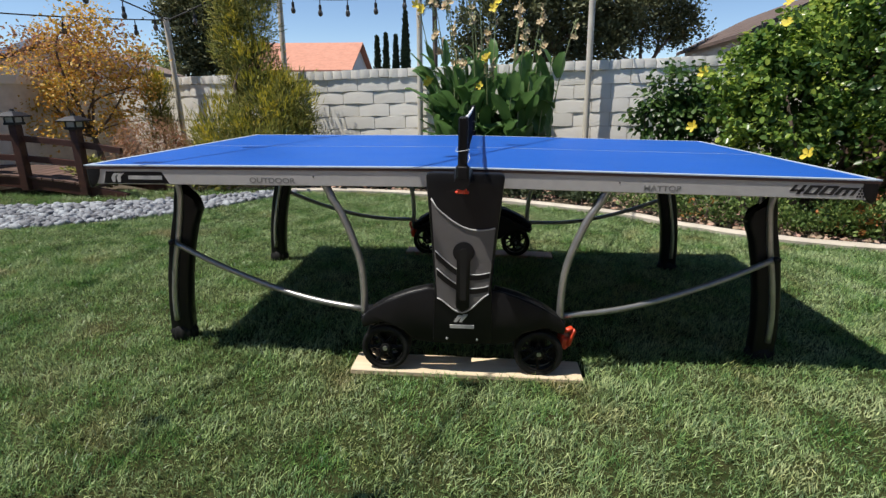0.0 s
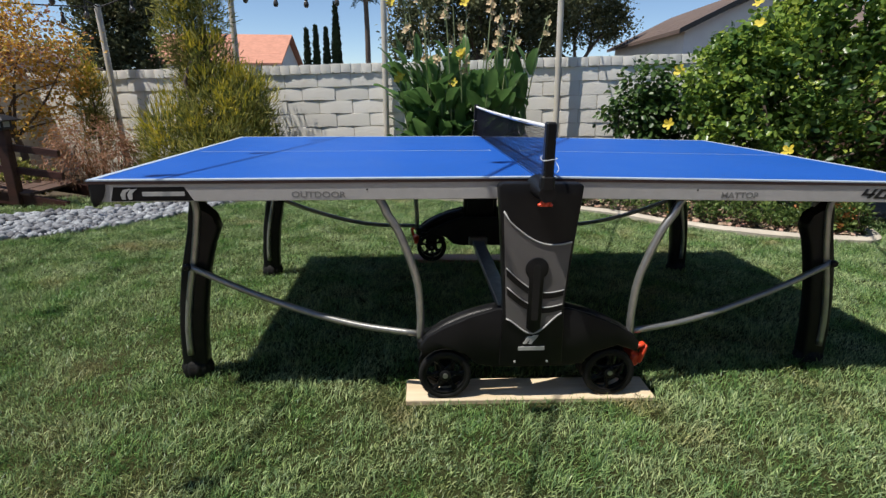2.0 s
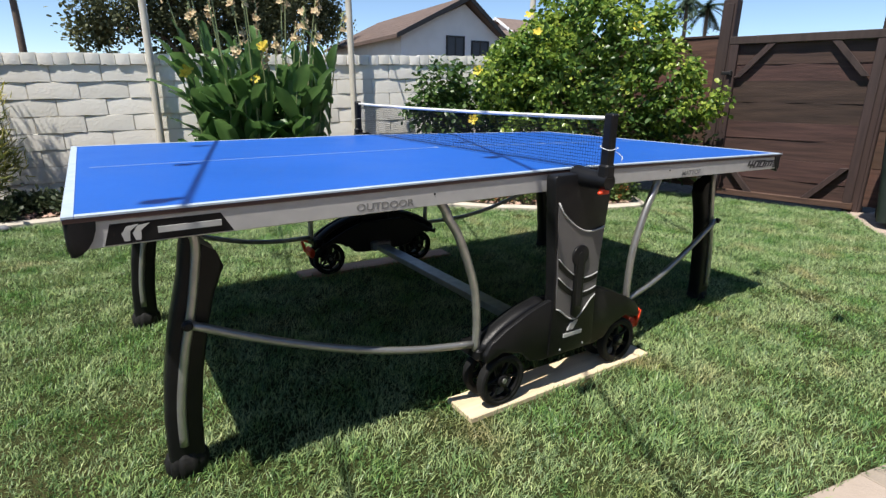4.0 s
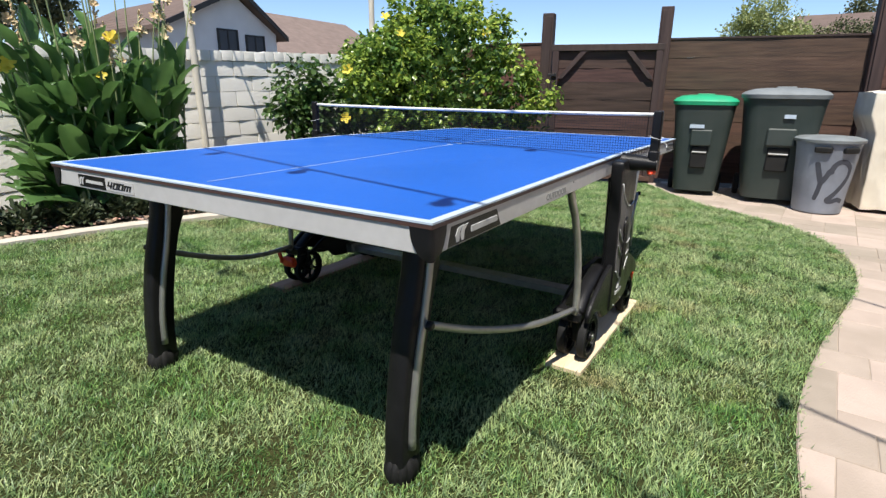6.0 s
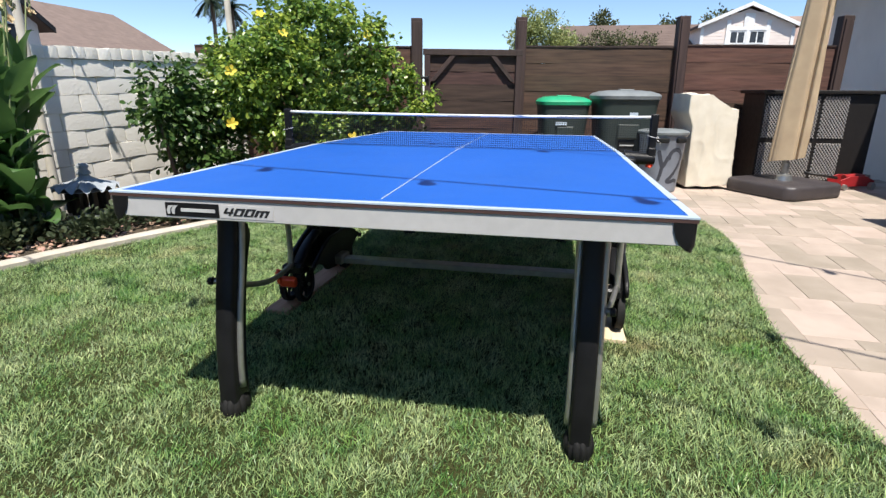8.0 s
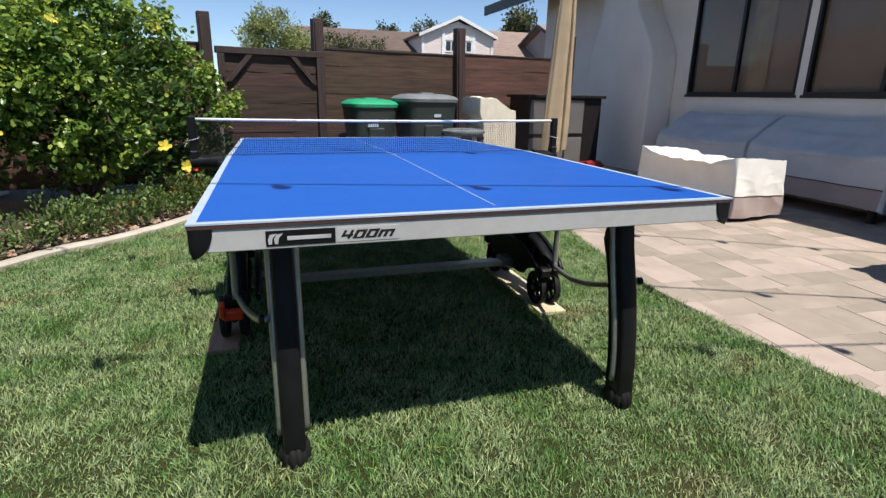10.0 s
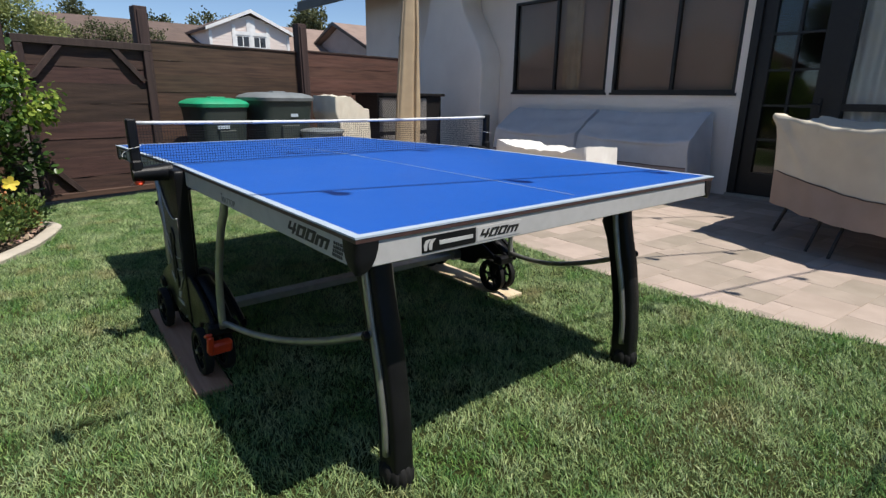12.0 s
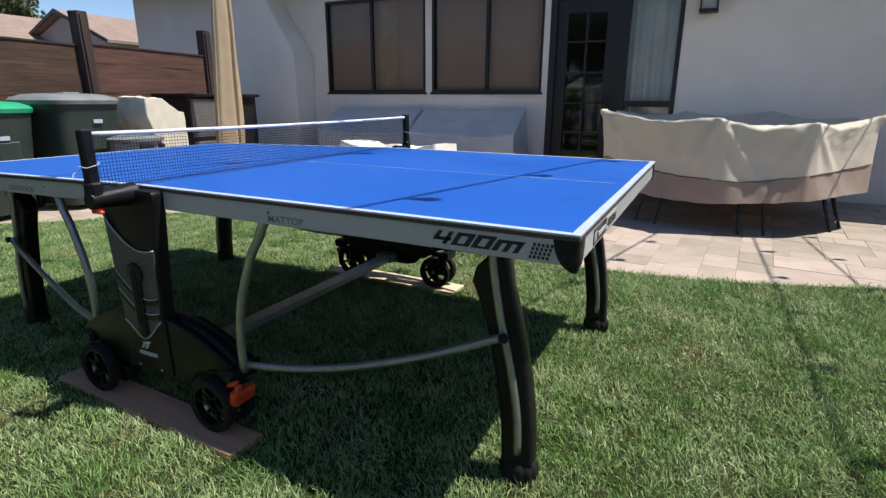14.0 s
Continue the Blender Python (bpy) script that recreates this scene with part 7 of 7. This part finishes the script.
def blades(name, poly, x0, x1, y0, y1, count, high, label):
    x, y = rng.uniform(x0, x1, count), rng.uniform(y0, y1, count)
    # tufts: pull blades towards tuft centres
    k = count // 14
    tx, ty = rng.uniform(x0, x1, k), rng.uniform(y0, y1, k)
    ti = rng.integers(0, k, count)
    pull = rng.random(count) < 0.5
    x = np.where(pull, tx[ti] + rng.normal(size=count) * 0.014, x)
    y = np.where(pull, ty[ti] + rng.normal(size=count) * 0.014, y)
    ok = in_poly(x + rng.normal(size=count) * 0.012, y + rng.normal(size=count) * 0.012, poly)
    ok &= ~((np.abs(x - 0.022) < 0.44) & (np.abs(y + 0.745) < 0.076)) & ~((np.abs(x - 0.06) < 0.485) & (np.abs(y - 0.803 + 0.045 * x) < 0.068))
    x, y, ti, pull = x[ok], y[ok], ti[ok], pull[ok]
    n = len(x)
    tuft_yaw = rng.normal(size=k) * 1.6
    yaw = lay(x, y) - np.pi / 2 + rng.normal(size=n) * 1.1 + np.where(pull, tuft_yaw[ti], 0)
    patch = np.sin(x * 13 + 2.2 * np.sin(y * 9.5)) * np.sin(y * 15 + 2.0 * np.sin(x * 11))
    h = high * (0.85 + 0.2 * dry(x, y) + 0.22 * patch) * rng.uniform(0.55, 1.3, n)
    size = np.stack([rng.uniform(0.0018, 0.0036, n), h, h], -1)
    ob = part(name, scatter(name, BLADE_V, BLADE_F, np.stack([x, y, np.full(n, -0.006)], -1), turns(yaw, rng.normal(size=n) * 0.36, rng.normal(size=n) * 0.36 - 0.2), size, M_GRASS), None)
    return tagged(ob, label, "grass", kind="stuff")


blades("grass", lawn_poly, -6.0, 4.3, -2.9, 3.05, 1300000, 0.036, "mown green grass blades of the lawn with dry patches")
blades("grass", patch_poly, -5.5, -1.9, 1.7, 3.3, 40000, 0.06, "grass blades of the strip behind the pebbles")

# ---- beyond the walls ----
rng = np.random.default_rng(14)
M_TILEROOF = mat("orange_clay_roof", (0.6, 0.28, 0.19), (0.52, 0.24, 0.16), 3, 0.85, 0.4, 8, stain=0.3)
M_BROWNROOF = mat("brown_shingle_roof", (0.15, 0.105, 0.085), (0.12, 0.085, 0.07), 2, 0.9, 0.4, 8, stain=0.3)
M_TANROOF = mat("tan_tile_roof", (0.3, 0.22, 0.18), (0.25, 0.18, 0.15), 2, 0.9, 0.4, 8, stain=0.3)
M_UMBERROOF = mat("umber_tile_roof", (0.21, 0.155, 0.13), (0.17, 0.125, 0.105), 2, 0.9, 0.4, 8, stain=0.3)
M_WHITEWALL = mat("white_house_wall", (0.8, 0.77, 0.73), (0.75, 0.72, 0.68), 2, 0.9, 0.3, 20)
M_PINKWALL = mat("pink_siding", (0.66, 0.56, 0.5), (0.62, 0.52, 0.47), 2, 0.9, 0.3, 20)
M_WINDARK = mat("dark_window_pane", (0.025, 0.028, 0.035), (0.045, 0.05, 0.06), 2, 0.3, 0.0)
M_TRIMWHITE = mat("white_trim", (0.9, 0.9, 0.89), None, 3, 0.7)


def gable_house(label, at, width, depth, eave, ridge, wall_mat, roof_mat, windows=(), over=0.4, peak=0.0, trim=M_TRIMWHITE, lap=False):
    """A house whose gable looks along its own -y; windows: (x, z, w, h)."""
    ob = thing("house", label, "house", at, "houses beyond the walls")
    hw = width / 2
    part("wall", prism([(-hw, -0.5), (hw, -0.5), (hw, eave), (peak, ridge - 0.12), (-hw, eave)], "y", 0, depth), wall_mat, ob)
    for s in (-1, 1):
        dx, dz = s * hw - peak, eave - ridge
        ln = math.hypot(dx, dz)
        ex, ez = s * hw + dx / ln * over, eave + dz / ln * over
        ro = part("roof", prism([(peak, ridge), (ex, ez), (ex, ez + 0.13), (peak, ridge + 0.14)], "y", -over, depth + over), roof_mat, ob, "sloping roof side")
        part("barge_board", prism([(peak, ridge - 0.02), (ex, ez - 0.02), (ex, ez + 0.15), (peak, ridge + 0.16)], "y", -over - 0.06, -over), trim, ro)
        nlap = 9
        for k in range(1, nlap):
            a = k / nlap
            part("tile_course", prism([(peak + (ex - peak) * a, ridge + 0.13 + (ez - ridge) * a), (peak + (ex - peak) * (a + 0.02), ridge + 0.13 + (ez - ridge) * (a + 0.02)), (peak + (ex - peak) * (a + 0.02), ridge + 0.138 + (ez - ridge) * (a + 0.02)), (peak + (ex - peak) * a, ridge + 0.138 + (ez - ridge) * a)], "y", -over, depth + over), roof_mat, ro)
    for x, z, w, h in windows:
        wi = part("window", span(x - w / 2, x + w / 2, -0.03, 0.02, z, z + h), M_WINDARK, ob, "dark window")
        f = 0.07
        part("frame", join(span(x - w / 2 - f, x + w / 2 + f, -0.05, 0.03, z + h, z + h + f), span(x - w / 2 - f, x + w / 2 + f, -0.05, 0.03, z - f, z), span(x - w / 2 - f, x - w / 2, -0.05, 0.03, z, z + h), span(x + w / 2, x + w / 2 + f, -0.05, 0.03, z, z + h), span(x - 0.025, x + 0.025, -0.045, 0.0, z, z + h)), trim, wi)
    if lap:
        z = -0.5
        while z < ridge - 0.3:
            half = hw if z < eave else hw * (ridge - z) / (ridge - eave)
            part("siding_board", span(-half, half, -0.02, 0.0, z, z + 0.13), wall_mat, ob)
            z += 0.16
    return ob


gable_house("white rendered house with a dark brown roof and two windows", pose(10.9, 16, 0, 0, 0, -6), 4.3, 9, 2.99, 4.3, M_WHITEWALL, M_BROWNROOF, ((0.1, 2.05, 0.66, 0.92), (1.2, 2.02, 0.66, 0.82)), 0.35, 0.5, M_DARKFRAME)
gable_house("house with a broad brown roof behind the garden wall", pose(16.2, 27, 0, 0, 0, -90), 9, 8, 2.6, 4.7, M_WHITEWALL, M_UMBERROOF, (), 0.4)
gable_house("house with a brown roof and deep eaves", pose(24.5, 30, 0, 0, 0, -90), 10, 8, 3.2, 5.9, M_PINKWALL, M_UMBERROOF, (), 0.5)
gable_house("house with an orange clay tile roof", pose(-22.0, 50, 0, 0, 0, -90), 9, 10.3, 3.2, 5.6, M_WHITEWALL, M_TILEROOF, (), 0.5)
gable_house("tan house with a brown roof beyond the side wall", pose(-13.6, 14.5, 0, 0, 0, 20), 5.2, 8, 1.75, 2.65, M_PINKWALL, M_TANROOF, (), 0.4)
M_PINKSIDING = mat("pale_pink_siding", (0.86, 0.76, 0.7), (0.82, 0.72, 0.66), 2, 0.9, 0.3, 20)
pink = gable_house("pink sided gable house with white trim and paired windows", pose(28, -10.0, 0, 0, 0, -90), 4.3, 9, 4.28, 5.2, M_PINKSIDING, M_BROWNROOF, ((-0.42, 3.5, 0.62, 0.5), (0.48, 3.5, 0.62, 0.5)), 0.22, 0.0, M_TRIMWHITE, True)
for x0, x1, z0, z1 in ((-0.98, -0.8, 2.6, 4.55), (0.86, 1.04, 2.6, 4.55), (-0.8, 0.86, 4.07, 4.25), (-0.2, 0.26, 4.25, 4.85), (-2.16, -2.02, 2.6, 4.2), (2.02, 2.16, 2.6, 4.2), (-0.04, 0.1, 3.42, 4.07)):
    part("trim_board", span(x0, x1, -0.075, -0.022, z0, z1), M_TRIMWHITE, pink, "white trim board")
gable_house("house with a tan tiled roof beyond the fence", pose(33, -10.6, 0, 0, 0, 180), 8, 6.5, 3.4, 5.15, M_PINKWALL, M_TANROOF, (), 0.4)
gable_house("house with a tan gable and dark trim beyond the fence", pose(28, -15.3, 0, 0, 0, 180), 6.9, 7, 3.65, 5.05, mat("grey_siding", (0.4, 0.37, 0.36), (0.36, 0.33, 0.32), 2, 0.9, 0.3, 20), M_TANROOF, (), 0.35, 0.0, M_DARKFRAME)
gable_house("house with a long grey-brown roof beyond the fence", pose(34, -1.5, 0, 0, 0, 180), 9, 9, 3.5, 4.9, M_WHITEWALL, M_BROWNROOF, (), 0.5)


def tree(label, at, trunk_h, r, lobes, clusters, per, spread, size, material, group="trees beyond the walls", shell=0.3):
    ob = thing("tree", label, "tree", at, group)
    foliage("crown", rng, lobes, clusters, per * 2, spread, size * 0.66, material, ob, "", shell=shell, wild=1.0)
    bm = join(tube([(0, 0, -0.5), (0.05, 0, trunk_h * 0.5), (0, 0.05, trunk_h)], [r, r * 0.7], 8, 3), branches(rng, (0, 0.05, trunk_h * 0.95), [c for c, q in lobes], r * 0.5, r * 0.12))
    part("trunk", bm, M_BARK, ob, "trunk and limbs", True)
    return ob


tree("broad dark green tree beyond the wall", pose(2.4, 22, 0), 2.2, 0.22, [((0, 0, 4.5), (1.9, 1.6, 1.5)), ((-2.2, 0, 3.9), (1.4, 1.4, 1.3)), ((1.6, 0, 4.8), (1.5, 1.4, 1.4)), ((-0.8, 0, 5.8), (1.8, 1.5, 1.2)), ((-3.0, 0.4, 2.9), (0.8, 0.8, 0.7)), ((0.4, 0.5, 2.8), (1.8, 1.4, 1.1)), ((2.6, 0.3, 3.0), (1.3, 1.2, 1.2)), ((3.0, 0, 4.6), (1.4, 1.2, 1.3))], 800, 16, 0.22, 0.24, M_FARTREE)
tree("airy grey-green tree beyond the wall", pose(7.2, 23, 0), 2.0, 0.2, [((0, 0, 4.2), (1.5, 1.4, 1.2)), ((1.5, 0, 3.9), (0.9, 1.0, 0.9)), ((-1.5, 0, 4.0), (1.0, 1.0, 1.0)), ((0.4, 0, 5.4), (1.6, 1.4, 1.0)), ((-1.7, 0, 3.0), (0.5, 0.5, 0.4))], 480, 15, 0.22, 0.2, M_FARTREE)
tree("dense dark green tree beyond the wall", pose(-12.6, 22, 0), 2.0, 0.2, [((0, 0, 3.6), (1.6, 1.4, 1.5)), ((0.9, 0, 4.8), (1.2, 1.2, 1.2)), ((-0.6, 0, 4.6), (1.2, 1.2, 1.0)), ((0.2, 0, 2.2), (1.4, 1.2, 0.9))], 620, 16, 0.2, 0.22, M_FARTREE)
tree("leafy tree low behind the wall", pose(-16.2, 24, 0), 1.4, 0.14, [((0, 0, 2.2), (1.6, 1.2, 0.8)), ((-1.6, 0, 1.9), (1.0, 1.0, 0.7)), ((1.4, 0, 2.0), (0.9, 0.9, 0.7))], 200, 14, 0.16, 0.18, M_FARLIGHT)
tree("pale green tree beyond the fence", pose(27.5, 0.2, 0), 2.6, 0.15, [((0, 0.4, 4.3), (0.8, 0.75, 0.75)), ((0, -0.4, 4.2), (0.8, 0.75, 0.8)), ((0.1, 0.9, 3.6), (0.7, 0.6, 0.8)), ((0, -1.2, 3.7), (0.8, 0.7, 0.7)), ((0.1, -0.2, 3.2), (1.0, 1.5, 0.7))], 320, 14, 0.13, 0.17, M_FARLIGHT)
tree("airy grey-green tree beyond the fence", pose(29, -3.6, 0), 2.4, 0.12, [((0, 0.8, 3.6), (0.7, 0.8, 0.6)), ((0, -0.6, 3.6), (0.7, 0.8, 0.55)), ((0.1, -1.8, 3.5), (0.6, 0.7, 0.5)), ((0, 1.9, 3.3), (0.6, 0.7, 0.5))], 170, 12, 0.14, 0.15, M_FARTREE)
for x, y, h in ((60, -17, 9.2), (60, -20, 9.0), (62, -13, 8.8), (45, -22, 9.0), (60, -6, 9.2), (58, -28, 10.5)):
    tree("distant round dark tree", pose(x, y, 0), h * 0.6, 0.3, [((0, 0, h - 1.2), (1.3, 1.2, 1.1)), ((0.6, 0.8, h - 2.4), (1.1, 1.1, 1.0)), ((0, -0.9, h - 2.6), (1.0, 1.0, 1.0))], 90, 12, 0.25, 0.4, M_FARTREE)
for x, h in ((-11.75, 7.2), (-10.75, 7.5), (-9.65, 7.3), (-8.55, 9.8)):
    ob = thing("cypress", "slim dark green cypress far behind the wall", "tree", pose(x, 60, 0), "cypresses")
    n = 3200 if h < 9 else 5200
    t = rng.random(n) ** 0.8
    a = rng.uniform(0, 6.283, n)
    wide = 0.6 if h < 9 else 0.85
    rad = wide * np.minimum(1, 0.5 + 2 * t) * (1 - t) ** 0.75 * np.sqrt(rng.random(n)) * (0.85 + 0.15 * np.sin(a * 3 + t * 9))
    p = np.stack([rad * np.cos(a), rad * np.sin(a), 0.4 + (h - 0.5) * t], -1)
    part("crown", scatter("crown", LEAF_V, LEAF_F, p, turns(a, -1.2 + rng.normal(size=n) * 0.25, rng.normal(size=n) * 0.6), rng.uniform(0.18, 0.42, n), M_CYPRESS), None, ob)
    part("trunk", tube([(0, 0, -0.3), (0, 0, h * 0.9)], [0.14, 0.03], 7), M_BARK, ob)


def palm(at, h, fr, label):
    ob = thing("palm_tree", label, "palm", at, "palms")
    part("trunk", tube([(0, 0, -0.5), (0.1, 0, h * 0.5), (0, 0, h)], [0.28, 0.2], 9, 4), M_BARK, ob, "tall grey trunk", True)
    bm = bmesh.new()
    for k in range(26):
        a = 2 * math.pi * k / 26 + rng.uniform(-0.1, 0.1)
        el = rng.uniform(-0.7, 1.1)
        pts = [Vector((math.cos(a) * fr * t * math.cos(el * (1 - t)), math.sin(a) * fr * t * math.cos(el * (1 - t)), h + fr * (math.sin(el) * t - 0.55 * t * t))) for t in np.linspace(0, 1, 6)]
        for j in range(5):
            d = pts[j + 1] - pts[j]
            s = d.cross(Vector((0, 0, 1))).normalized() * fr * 0.12
            for q in range(4):
                b = pts[j].lerp(pts[j + 1], q / 4)
                for sg in (-1, 1):
                    bm.faces.new([bm.verts.new(v) for v in (b, b + d * 0.25, b + d * 0.55 + s * sg * 2.0 - Vector((0, 0, fr * 0.08)))])
    part("fronds", bm, M_CYPRESS, ob, "drooping green fronds")


palm(pose(-4.5, 50, 0), 10.2, 1.6, "tall palm far behind the wall")
palm(pose(65.3, 40, 0), 11.2, 2.2, "tall palm far behind the bush")
palm(pose(61.0, 40, 0), 11.8, 2.2, "tall palm far behind the bush")
